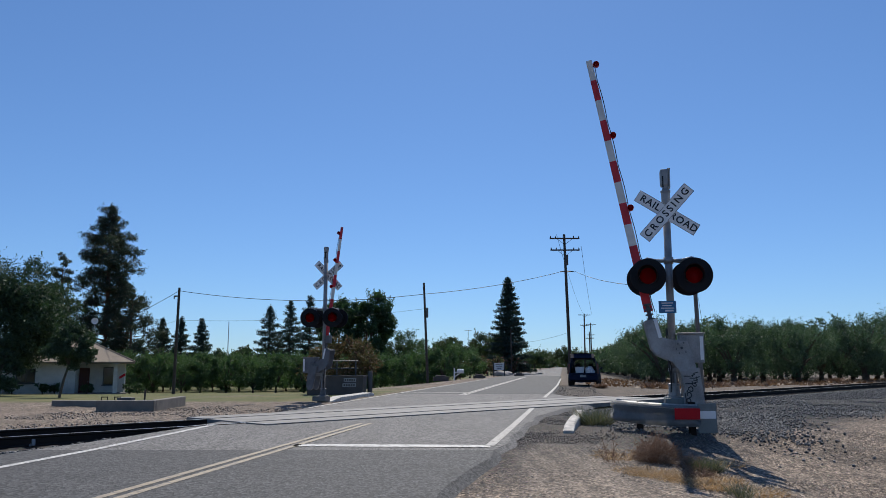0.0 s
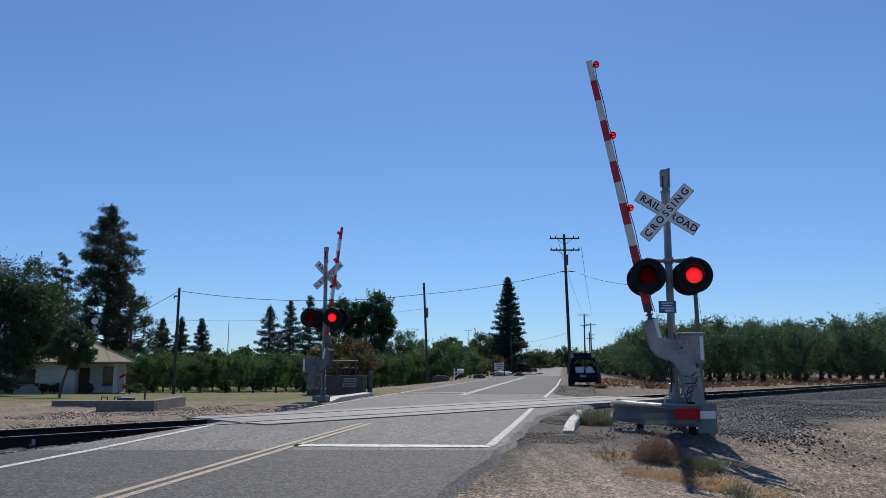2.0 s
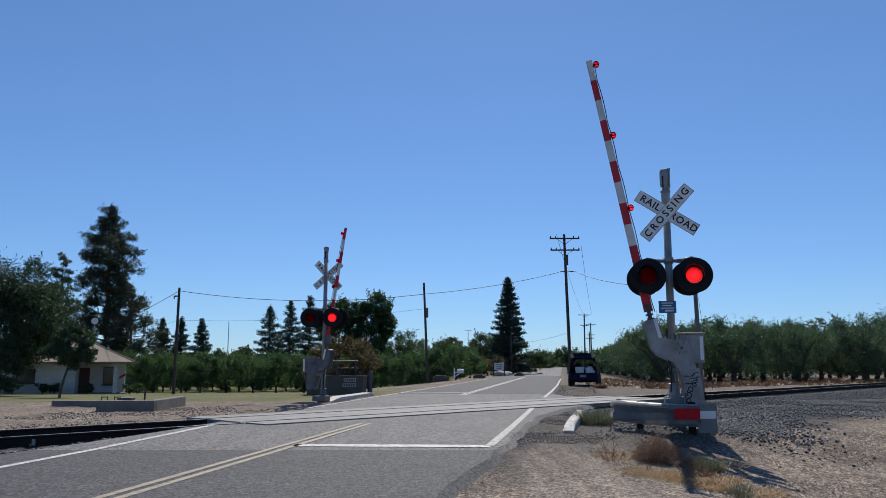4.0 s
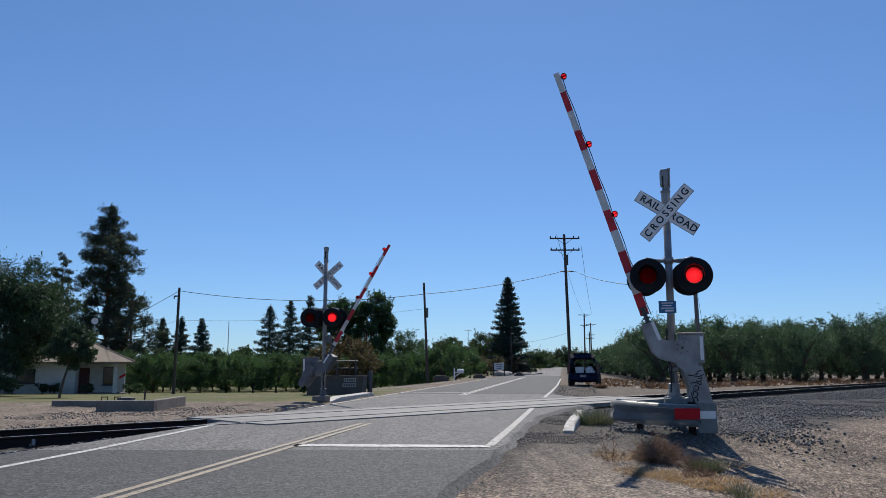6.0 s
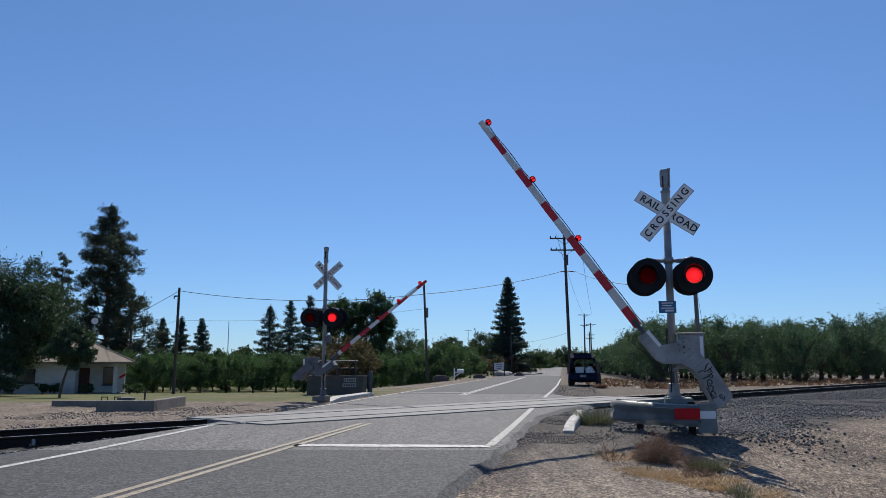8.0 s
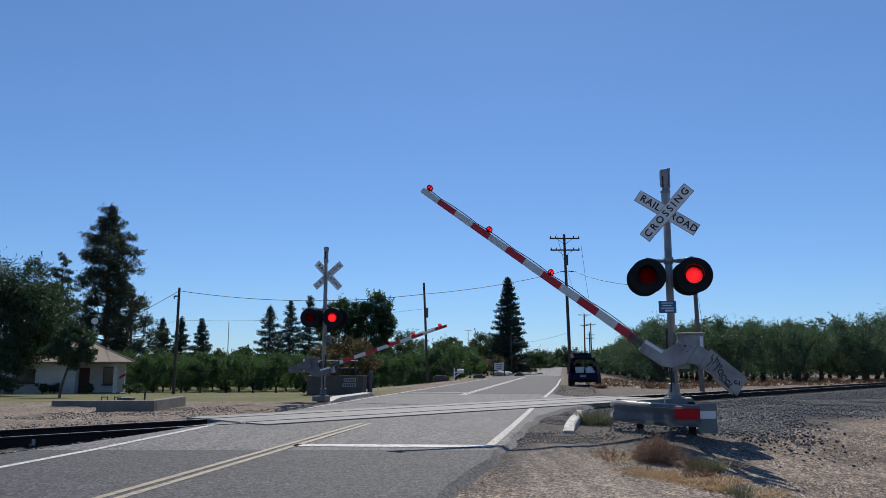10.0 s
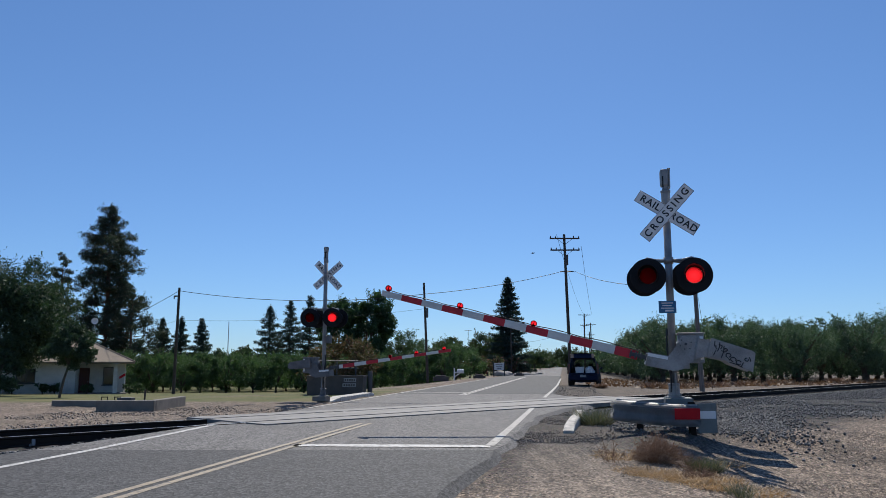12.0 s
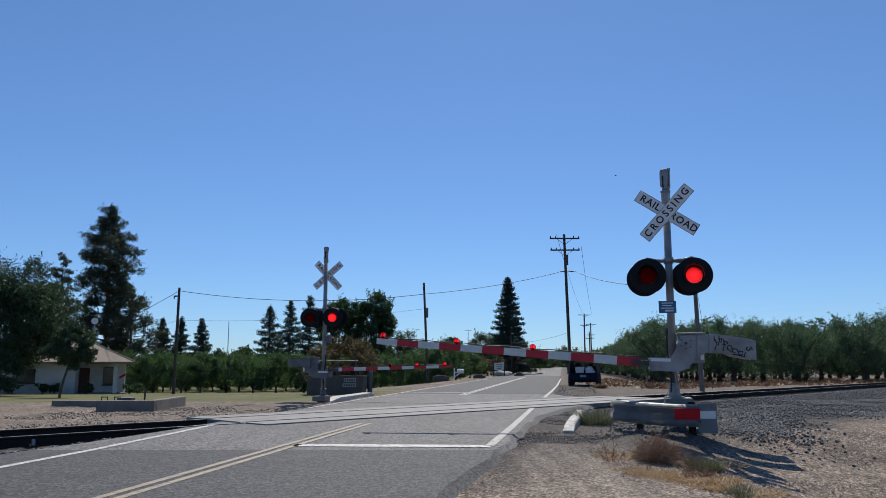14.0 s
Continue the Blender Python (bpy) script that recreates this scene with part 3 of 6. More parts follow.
def limb_bm(bm, pts, r0, r1, seg=7):
    """A tapered, bent limb through the points."""
    rings = []
    n = len(pts)
    for k, p in enumerate(pts):
        p = Vector(p)
        d = (Vector(pts[min(k + 1, n - 1)]) - Vector(pts[max(k - 1, 0)])).normalized()
        q = d.to_track_quat("Z", "Y")
        r = r0 + (r1 - r0) * k / (n - 1)
        rings.append([bm.verts.new(p + q @ Vector((r * math.cos(6.283 * i / seg), r * math.sin(6.283 * i / seg), 0))) for i in range(seg)])
    for a, b in zip(rings, rings[1:]):
        for i in range(seg):
            j = (i + 1) % seg
            bm.faces.new((a[i], a[j], b[j], b[i]))
    bm.faces.new(rings[-1])
    return bm


def sprays(rng, C, rad, n_twig, per, up, spread):
    """Places for leaves along short twigs that fan out of clumps C."""
    k = rng.integers(0, len(C), n_twig)
    d = rng.normal(size=(n_twig, 3))
    d[:, 2] = np.abs(d[:, 2]) * 0.6 + up
    d /= np.linalg.norm(d, axis=1, keepdims=True)
    base = C[k] + np.clip(rng.normal(size=(n_twig, 3)), -1.5, 1.5) * rad[k][:, None] * 0.5
    L = rad[k] * rng.uniform(0.5, 1.5, n_twig)
    u = rng.random((n_twig, per, 1))
    P = base[:, None, :] + d[:, None, :] * (u * L[:, None, None]) + np.clip(rng.normal(size=(n_twig, per, 3)), -1.6, 1.6) * spread
    return P.reshape(-1, 3)


def puffs(rng, C, rad, n, flat=0.8):
    """Places for leaves in round tufts about C, thicker towards their skins."""
    w = rad ** 2
    k = rng.choice(len(C), n, p=w / w.sum())
    d = rng.normal(size=(n, 3))
    d /= np.linalg.norm(d, axis=1, keepdims=True)
    return C[k] + d * (rad[k] * rng.uniform(0.15, 1.0, n) ** 0.5 * rng.uniform(0.8, 1.12, n))[:, None] * np.array([1, 1, flat])


def broad_tree(seed, h, w, trunk_h, n_clump, n_leaf, size, leaf, bark, label, category="tree", name="tree", lean=0.0, low=0.25, group="", spike=0.0, thick=1.0, tuft_k=0.105, whips=0):
    """A tree with a forked trunk and a crown of leafy tufts and sprays with gaps; whips are long shoots at its top."""
    rng = np.random.default_rng(seed)
    t = thing(name, label, category, group)
    bm = B()
    top = Vector((lean, 0, trunk_h))
    r0 = thick * (0.05 + 0.02 * h)
    limb_bm(bm, [(0, 0, -0.1), (lean * 0.3 + 0.03, 0.02, trunk_h * 0.5), top], r0, r0 * 0.8)
    for k in range(7):
        a = k * 2.4 + rng.uniform(0, 0.6)
        rr = w * 0.5 * rng.uniform(0.35, 0.8)
        tip = Vector((lean + rr * math.cos(a), rr * math.sin(a), trunk_h + (h - trunk_h) * rng.uniform(0.3, 0.8)))
        mid = top.lerp(tip, 0.5) + Vector((0, 0, 0.06 * h))
        limb_bm(bm, [top, mid, tip], r0 * 0.5, r0 * 0.12, 5)
    part("trunk", bm, bark, t)
    # clumps, more on the outside, over an uneven outline
    C = rng.normal(size=(n_clump, 3))
    C /= np.linalg.norm(C, axis=1, keepdims=True)
    C *= rng.uniform(0.30, 1.0, (n_clump, 1)) ** 0.5
    C[:, 2] = np.where(C[:, 2] < 0, C[:, 2] * (1 - low), C[:, 2])
    lump = np.array([1 + 0.30 * noise.noise(Vector(c) * 1.6 + Vector((seed, 0, 0))) for c in C])[:, None]
    cz = trunk_h + (h - trunk_h) * 0.45
    C = C * np.array([w / 2, w / 2, (h - trunk_h) / 2]) * 0.94 * lump + np.array([lean, 0, cz])
    rad = (w * tuft_k) * rng.uniform(0.55, 1.35, n_clump)
    per = 8
    P = [puffs(rng, C, rad, int(n_leaf * 0.66)), sprays(rng, C, rad * 0.9, int(n_leaf * 0.34) // per, per, 0.25 + spike, size * 0.5)]
    if whips:
        hi = C[np.argsort(-C[:, 2] - 0.25 * h * rng.random(n_clump))[: max(8, n_clump // 2)]]
        b = hi[rng.integers(0, len(hi), whips)]
        d = rng.normal(size=(whips, 3)) * 0.42
        d[:, 2] = 1.0
        L = rng.uniform(0.4, 1.0, whips)
        u = rng.random((whips, 16, 1))
        bend = np.array([1, 1, 0]) * rng.normal(size=(whips, 1, 3)) * 0.25 * u ** 2
        P.append((b[:, None] + (d[:, None] * u + bend) * L[:, None, None] + np.clip(rng.normal(size=(whips, 16, 3)), -1.5, 1.5) * size * 0.3).reshape(-1, 3))
    P = np.concatenate(P)
    P[:, 2] = np.maximum(P[:, 2], 0.3 * trunk_h + 0.25 * np.abs(rng.normal(size=len(P))))
    v, f = leaves(P, size, rng, 1.9, tri=True)
    part("crown", arrays("crown", v, f), leaf, t)
    return t


def conifer(seed, h, w, n_leaf, size, leaf, bark, label, base=0.06, limbs=70, power=0.9, ragged=0.4, name="conifer", group=""):
    """A straight trunk with tiers of limbs that grow shorter upwards and turn up at their tips; needles lie in flat fans."""
    rng = np.random.default_rng(seed)
    t = thing(name, label, "tree", group)
    bm = B()
    limb_bm(bm, [(0, 0, -0.1), (0.05, 0, h * 0.5), (0, 0, h)], h * 0.016, h * 0.002, 8)
    P = [np.array([0, 0, h]) - np.array([0, 0, 1]) * h * 0.10 * rng.random((200, 1)) + rng.normal(size=(200, 3)) * 0.012 * w]
    for k in range(limbs):
        u = ((k + rng.random()) / limbs) ** 1.05
        z = h * (base + (0.985 - base) * u)
        R = w / 2 * (1 - u) ** power + 0.025 * w
        a = k * 2.399 + rng.uniform(-0.4, 0.4)
        r = R * (1.12 - ragged * rng.random())
        root, tip = np.array([0, 0, z]), np.array([r * math.cos(a), r * math.sin(a), z + r * rng.uniform(-0.18, 0.12)])
        mid = (root + tip) / 2 - np.array([0, 0, 0.10 * r])
        limb_bm(bm, [tuple(root), tuple(mid), tuple(tip)], h * 0.004, h * 0.001, 4)
        n = max(30, int(n_leaf / limbs * (0.25 + 1.5 * (1 - u))))
        s = rng.random((n, 1)) ** 0.75
        q = root * (1 - s) ** 2 + 2 * mid * s * (1 - s) + tip * s ** 2
        side = np.array([-math.sin(a), math.cos(a), 0])
        fan = rng.uniform(-1, 1, (n, 1)) * r * 0.30 * np.sin(np.pi * np.clip(s * 0.8 + 0.15, 0, 1))
        P.append(q + side * fan + rng.normal(size=(n, 3)) * np.array([0.05, 0.05, 0.035]) * w * 0.35 + np.array([0, 0, 0.015 * h]) * rng.random((n, 1)))
    part("trunk", bm, bark, t)
    v, f = leaves(np.concatenate(P), size, rng, 2.4, 0.5, True)
    part("crown", arrays("crown", v, f), leaf, t)
    return t


def redwood(seed, h, w, n_limb, n_leaf, size, label, profile):
    """A ragged redwood: limbs of uneven length end in drooping tufts, with sky between; profile gives its half width upwards."""
    rng = np.random.default_rng(seed)
    t = thing("redwood", label, "tree")
    bm = B()
    limb_bm(bm, [(0, 0, -0.1), (0.1, 0, h * 0.4), (-0.05, 0, h * 0.75), (0, 0, h * 0.99)], h * 0.020, h * 0.003, 8)
    C, rad = [], []
    for k in range(n_limb):
        u = (k + 0.6 * rng.random()) / n_limb
        z = h * (0.08 + 0.9 * u)
        a = k * 2.399 + rng.uniform(-0.5, 0.5)
        r = w / 2 * float(np.interp(u, *profile)) * (0.62 + 0.5 * rng.random() ** 0.7)
        tip = Vector((r * math.cos(a), r * math.sin(a), z + r * rng.uniform(-0.05, 0.28)))
        mid = Vector((tip.x * 0.5, tip.y * 0.5, z + 0.02 * r))
        limb_bm(bm, [(0, 0, z - 0.05 * r), tuple(mid), tuple(tip)], h * 0.0045, h * 0.0014, 5)
        m = 2 + int(r / (0.085 * w))
        for j in range(m):
            s = 0.30 + 0.72 * (j + rng.random()) / m
            p = mid.lerp(tip, s * 2 - 1) if s > 0.5 else Vector((0, 0, z)).lerp(mid, s * 2)
            C.append(tuple(p + Vector(rng.normal(size=3) * 0.03 * w)))
            rad.append(w * rng.uniform(0.06, 0.125) * (1.0 if u < 0.9 else 0.7))
    for j in range(3):
        C.append((0, 0, h * (0.955 + 0.015 * j)))
        rad.append(w * 0.045)
    part("trunk", bm, BARK_RED, t)
    C, rad = np.array(C), np.array(rad)
    P = np.concatenate([puffs(rng, C, rad, int(n_leaf * 0.7), 0.62), sprays(rng, C, rad * 0.75, int(n_leaf * 0.3) // 10, 10, 0.1, size * 0.5)])
    v, f = leaves(P, size, rng, 2.2, 0.1, True)
    part("crown", arrays("crown", v, f), LEAF_REDWOOD, t)
    return t


def put(t, x, y, rz=0.0, dz=0.0):
    t.matrix_basis = pose(x, y, float(land(np.float64(x), np.float64(y))) + dz, 0, 0, rz) @ Matrix.Diagonal((*t.scale, 1))
    return t


# the lawn and the house yard
put(broad_tree(11, 8.6, 8.6, 1.5, 110, 74000, 0.105, LEAF_SHADE, BARK, "dense dark green broadleaf tree shading the house", low=0.0), -26.6, 46.5)
put(broad_tree(16, 9.0, 9.0, 1.0, 100, 46000, 0.12, LEAF_SHADE, BARK, "dense dark broadleaf tree at the yard edge", low=0.0), -33.0, 49.0)
# shrub added to darken the corner that lies in the tree's shade
put(broad_tree(18, 3.4, 3.4, 0.2, 50, 16000, 0.095, LEAF_SHADE, BARK, "added dark shrub standing in for deep shade at the house corner", "shrub", "shrub", low=0.0), -24.9, 43.0)
put(broad_tree(12, 3.55, 2.6, 1.5, 40, 16000, 0.075, LEAF_SHADE, BARK, "small leafy tree on the lawn before the house", low=0.0, lean=0.35, thick=0.55), -18.2, 37.0)
TALL = ([0, 0.08, 0.2, 0.34, 0.45, 0.55, 0.62, 0.72, 0.8, 0.86, 0.95, 1.0], [0.7, 1.0, 1.12, 0.72, 0.95, 0.80, 0.92, 0.98, 0.50, 0.44, 0.30, 0.06])
SLIM = ([0, 0.2, 0.4, 0.6, 0.75, 0.9, 1.0], [0.8, 1.0, 0.7, 0.9, 0.55, 0.6, 0.15])
BUSHY = ([0, 0.3, 0.6, 0.85, 1.0], [0.8, 1.0, 0.95, 0.6, 0.2])
put(redwood(13, 20.9, 8.2, 70, 92000, 0.115, "tall ragged redwood behind the house", TALL), -37.7, 86.0)
put(redwood(14, 15.0, 4.2, 34, 20000, 0.105, "slender ragged redwood behind the house", SLIM), -41.9, 84.0)
put(redwood(15, 10.6, 7.4, 30, 30000, 0.105, "lower bushy redwood beside the tall one", BUSHY), -34.0, 84.0)
put(redwood(17, 9.6, 6.0, 26, 16000, 0.105, "lower bushy redwood behind the roof", BUSHY), -39.5, 83.0)
for k, (px, d, hh, ww) in enumerate(((287, 105, 9.1, 6.0), (320, 108, 9.4, 5.6), (356, 106, 9.1, 5.8), (477, 112, 11.3, 8.6), (513, 110, 11.8, 7.8), (548, 108, 12.4, 8.0))):
    put(conifer(20 + k, hh, ww, 15000, 0.13, LEAF_DARK, BARK_RED, "dark pointed conifer behind the orchard", 0.08, 74, 0.9, 0.45, group="conifer row"), (px - 784) / 1366 * d, d, 40 * k)
put(broad_tree(31, 13.5, 6.9, 1.6, 90, 46000, 0.17, LEAF_BROAD, BARK, "large dense dark broadleaf tree", low=0.0, spike=0.4, tuft_k=0.12), -9.7, 98.0)
put(broad_tree(32, 13.0, 5.2, 1.6, 60, 28000, 0.17, LEAF_BROAD, BARK, "large dark broadleaf tree beside its neighbour", low=0.0, spike=0.4, tuft_k=0.13), -14.0, 101.0)
put(conifer(33, 15.2, 8.4, 44000, 0.14, LEAF_DARK, BARK_RED, "tall broad dark conifer beside the road", 0.02, 130, 0.8, 0.42), 10.35, 122.0)
for k, (px, d, hh, ww) in enumerate(((727, 150, 9.6, 8.6), (787, 150, 8.6, 6.5), (862, 140, 8.6, 6.5), (842, 150, 7.0, 6.0), (700, 145, 7.0, 7.0), (805, 155, 8.8, 4.5))):
    put(broad_tree(40 + k, hh, ww, 2.8, 34, 9000, 0.19, LEAF_FAR if k else LEAF_BROAD, BARK, "rounded broadleaf tree beyond the orchard", tuft_k=0.13), (px - 784) / 1366 * d, d)
for k, (px, d, hh, ww) in enumerate(((955, 300, 8, 12), (972, 330, 7, 12), (1003, 260, 8.5, 8), (1018, 300, 6, 14), (935, 280, 7, 14), (1040, 280, 7, 12), (945, 240, 5, 9), (880, 170, 6, 9), (430, 130, 5.5, 6.0), (385, 135, 5.0, 6.0))):
    put(broad_tree(50 + k, hh, ww, 1.5, 40, 4500, 0.32, LEAF_FAR, BARK, "hazy far tree beyond the fields", tuft_k=0.13), (px - 784) / 1366 * d, d)

# the almond orchard on the right
VAR = [broad_tree(60 + k, (5.4, 5.8, 5.2, 5.9)[k], (6.4, 6.0, 6.6, 6.2)[k], 0.85, 70, 16000, 0.092, LEAF_ORCHARD, BARK, "leafy almond tree in an orchard row", "tree", "orchard_tree", 0, 0.0, "orchard on dry ground", 0.35, 1.7, 0.115, 110) for k in range(4)]
VARB = [broad_tree(66 + k, (5.6, 5.9)[k], (6.4, 6.0)[k], 0.85, 50, 4500, 0.17, LEAF_ORCHARD, BARK, "leafy almond tree deep in the orchard", "tree", "orchard_tree", 0, 0.0, "orchard on dry ground", 0.35, 1.7, 0.12, 60) for k in range(2)]
rng = np.random.default_rng(5)
done = {}
for r in range(9):
    for c in range(15):
        if r > 2 and c > 2 + r // 3:
            continue
        v = 64.0 + r * 6.0 - c * 0.25 + rng.normal() * 0.25
        u = 18.4 + c * 5.4 + rng.normal() * 0.25
        x, y = u + (ROAD_K + 0.03) * (v - 64), v
        near = r < 2 or c == 0
        src = VAR[(3 * c + r) % 4] if near else VARB[(c + r) % 2]
        z = float(land(np.float64(x), np.float64(y))) - 0.03
        m = pose(x, y, z, 0, 0, (c * 77 + r * 131) % 360)
        if src not in done:
            done[src] = 1
            src.matrix_basis = m
        else:
            copy_thing(src, m)

# the orchard's edge runs on beside the road into the distance
FARROW = broad_tree(68, 5.6, 6.8, 0.85, 40, 2200, 0.28, LEAF_ORCHARD, BARK, "almond tree far along the orchard edge", "tree", "orchard_tree", 0, 0.0, "orchard on dry ground", 0.35, 1.7, 0.13, 20)
for r in range(3, 6):
    for c in range(3 + r // 3, 14):
        v = 64.0 + r * 6.0 - c * 0.25 + rng.normal() * 0.3
        x = 18.4 + c * 5.4 + (ROAD_K + 0.03) * (v - 64) + rng.normal() * 0.3
        copy_thing(FARROW, pose(x, v, float(land(np.float64(x), np.float64(v))) - 0.03, 0, 0, (c * 61 + r * 17) % 360))
for k in range(44):
    v = 118 + 6.2 * (k // 2 if k < 24 else k - 12) + rng.normal() * 0.4
    x = road_x(v) + 13.9 + (5.6 if k < 24 and k % 2 else 0.0) + rng.normal() * 0.4
    m = pose(x, v, float(land(np.float64(x), np.float64(v))) - 0.03, 0, 0, (k * 97) % 360)
    if k == 0:
        FARROW.matrix_basis = m
    else:
        copy_thing(FARROW, m)

# the young orchard on the left
VL = [broad_tree(70 + k, (4.0, 4.5, 3.6)[k], (4.1, 3.6, 4.3)[k], 0.35, 46, 8500, 0.095, LEAF_YOUNG, BARK, "bushy young orchard tree", "tree", "orchard_tree", 0, 0.0, "young orchard", 0.3, 1.0, 0.125, 40) for k in range(3)]
k = 0
for row in range(3):
    for c in range(17):
        px = 236 + c * 43 + row * 15 + rng.normal() * 4
        d = 76.0 + row * 6 + 0.006 * (px - 232) + rng.normal() * 0.5
        x = (px - 784) / 1366 * d
        if x > road_x(d) - 6.5:
            continue
        z = float(land(np.float64(x), np.float64(d)))
        if k < 3:
            put(VL[k], x, d)
        else:
            copy_thing(VL[k % 3], pose(x, d, z, 0, 0, (k * 83) % 360))
        k += 1


def far_woods():
    rg = np.random.default_rng(77)
    n = 16000
    x = rg.uniform(-900, 1100, n)
    hgt = 11.0 + 6.0 * np.array([noise.noise((v * 0.016, 3, 0)) for v in x]) + 3.5 * np.array([noise.noise((v * 0.07, 9, 0)) for v in x])
    z = -3.0 + (hgt + 3.0) * rg.random(n) ** 1.2
    P = np.stack([x, 930 + rg.uniform(-18, 18, n), z], 1)
    v, f = leaves(P, 4.2, rg)
    tagged(part("far_woods", arrays("far_woods", v, f), LEAF_FAR, None), "dim line of far trees on the horizon", "trees", "", "stuff")


far_woods()

# ---- crossing signals ----
L_ON = [(0.45, 0.60), (1.45, 1.91), (2.45, 2.91), (3.43, 3.89), (4.42, 4.88), (5.41, 5.87), (6.38, 6.86), (7.38, 7.84), (8.37, 8.83),
        (9.36, 9.83), (10.36, 10.83), (11.30, 11.84), (12.36, 12.86), (13.36, 13.86)]
R_ON = [(0.58, 1.46), (1.89, 2.46), (2.88, 3.44), (3.87, 4.43), (4.86, 5.42), (5.84, 6.39), (6.82, 7.39), (7.81, 8.38), (8.80, 9.37),
        (9.80, 10.37), (10.80, 11.34), (11.81, 12.37), (12.83, 13.37), (13.84, 14.2)]
FLAPS = []                                          # (added shutter, times when open)
ARMS = []                                           # (arm, height of its pivot, angles)


def face_y(s):
    """Turns a shape built facing +z so that it faces +y (s = 1) or -y (s = -1), upright."""
    return Matrix(((-s, 0, 0, 0), (0, 0, s, 0), (0, 1, 0, 0), (0, 0, 0, 1)))


def lamp_parts(parent, m, r, lit, deep, glow_mat, wide=89.0):
    """A lamp tube with glowing back, an added shutter that makes it flash and a red lens; it faces its own +z."""
    bm = lathe(B(), [(0.001, -deep), (r * 1.02, -deep), (r * 1.02, 0.0)], 24)
    part("reflector", bm, SIGN_WHITE, parent, "", m)
    bm = lathe(B(), [(0.001, -deep + 0.004), (r * 0.99, -deep + 0.004)], 24)
    part("lamp", bm, glow_mat, parent, "glowing red lamp", m)
    bm = lathe(B(), [(0.001, r * 0.28), (r * 0.5, r * 0.22), (r * 0.8, r * 0.12), (r, 0.0)], 24)
    part("lens", bm, LENS_GLASS, parent, "red glass lens", m, True)
    if lit is None:
        return
    bm = rod(B(), (0, 0, -0.0012), (0, 0, 0.0012), r * 1.012, seg=24)
    ob = part("shutter", bm, ADDED_SHUTTER, parent)
    FLAPS.append((ob, m @ Matrix.Translation((0, 0, -r * 0.05 - 0.004)), lit, deep, r, wide))


def flasher(parent, x, y, z, s, lit, yaw=0.0, turn=90.0):
    """A red flasher on a round black background, facing +y or -y."""
    bm = B()
    lathe(bm, [(0.14, 0.004), (0.30, 0.004), (0.312, -0.004), (0.312, -0.02), (0.30, -0.025), (0.17, -0.025)], 40)
    lathe(bm, [(0.17, -0.025), (0.175, -0.20), (0.16, -0.26), (0.10, -0.30), (0.001, -0.31)], 24)
    fl = part("flasher", bm, BLACK, parent, "black round signal background with red lamp", Matrix.Translation((x, y, z)) @ Matrix.Rotation(radians(yaw), 4, "Z") @ face_y(s), False)
    # hood: a three-quarter tube, cut back below
    bm = B()
    rows = []
    n = 26
    for i in range(n + 1):
        a = radians(-50) + radians(280) * i / n
        ln = 0.30 - 0.12 * (0.5 - 0.5 * math.sin(a))
        rows.append([bm.verts.new((q * math.cos(a), q * math.sin(a), w)) for q, w in ((0.165, 0.0), (0.172, ln), (0.166, ln), (0.159, 0.0))])
    for a, b in zip(rows, rows[1:]):
        for k in range(3):
            bm.faces.new((a[k], b[k], b[k + 1], a[k + 1]))
    bmesh.ops.recalc_face_normals(bm, faces=bm.faces[:])
    part("hood", bm, BLACK, fl)
    if lit is not None:
        lamp_parts(fl, Matrix.Translation((0, 0, 0.012)), 0.140, lit, 0.19, LAMP_GLOW, turn)
    return fl


def lettering(text, size, parent, m, name="lettering", wide=1.1):
    cu = bpy.data.curves.new(name, "FONT")
    cu.body, cu.size, cu.align_x, cu.align_y = text, size, "CENTER", "CENTER"
    cu.extrude, cu.offset, cu.space_character = 0.001, 0.0035, wide
    cu.resolution_u = 3
    cu.materials.append(SIGN_BLACK)
    ob = new(name, cu)
    ob.parent = parent
    ob.matrix_basis = m
    return ob


def blade_axes(deg, s):
    """Axes for a sign that faces +y (s = 1) or -y, its text rising by deg."""
    c, n = math.cos(radians(deg)), math.sin(radians(deg))
    X, Y = Vector((-s * c, 0, n)), Vector((s * n, 0, c))
    Z = X.cross(Y)
    return Matrix((X, Y, Z)).transposed().to_4x4()


def crossbuck(parent, x, y, z, up, down, s_front):
    for deg, words, lift in ((-down, (("RAIL", -0.338), ("ROAD", 0.342)), 0.0), (up, (("CROSSING", 0.0),), 0.012)):
        bm = box(B(), (1.219, 0.229, 0.006), bev=0.0)
        m = Matrix.Translation((x, y + lift * s_front, z)) @ blade_axes(deg, s_front)
        bl = part("crossbuck_blade", bm, SIGN_WHITE, parent, "white sign blade with black letters", m)
        bm = B()
        for sy in (-1, 1):
            box(bm, (1.20, 0.006, 0.0075), (0, sy * 0.108, 0))
        for sx in (-1, 1):
            box(bm, (0.006, 0.22, 0.0075), (sx * 0.603, 0, 0))
        part("sign_border", bm, GREY_DARK, bl)
        for face in (1, -1):
            for w, at in words:
                mm = Matrix.Translation((at, 0.0, 0.0042))
                if face == -1:
                    mm = Matrix.Rotation(math.pi, 4, "Y") @ mm
                lettering(w, 0.178, bl, mm, wide=1.12 if len(w) == 4 else 1.42)


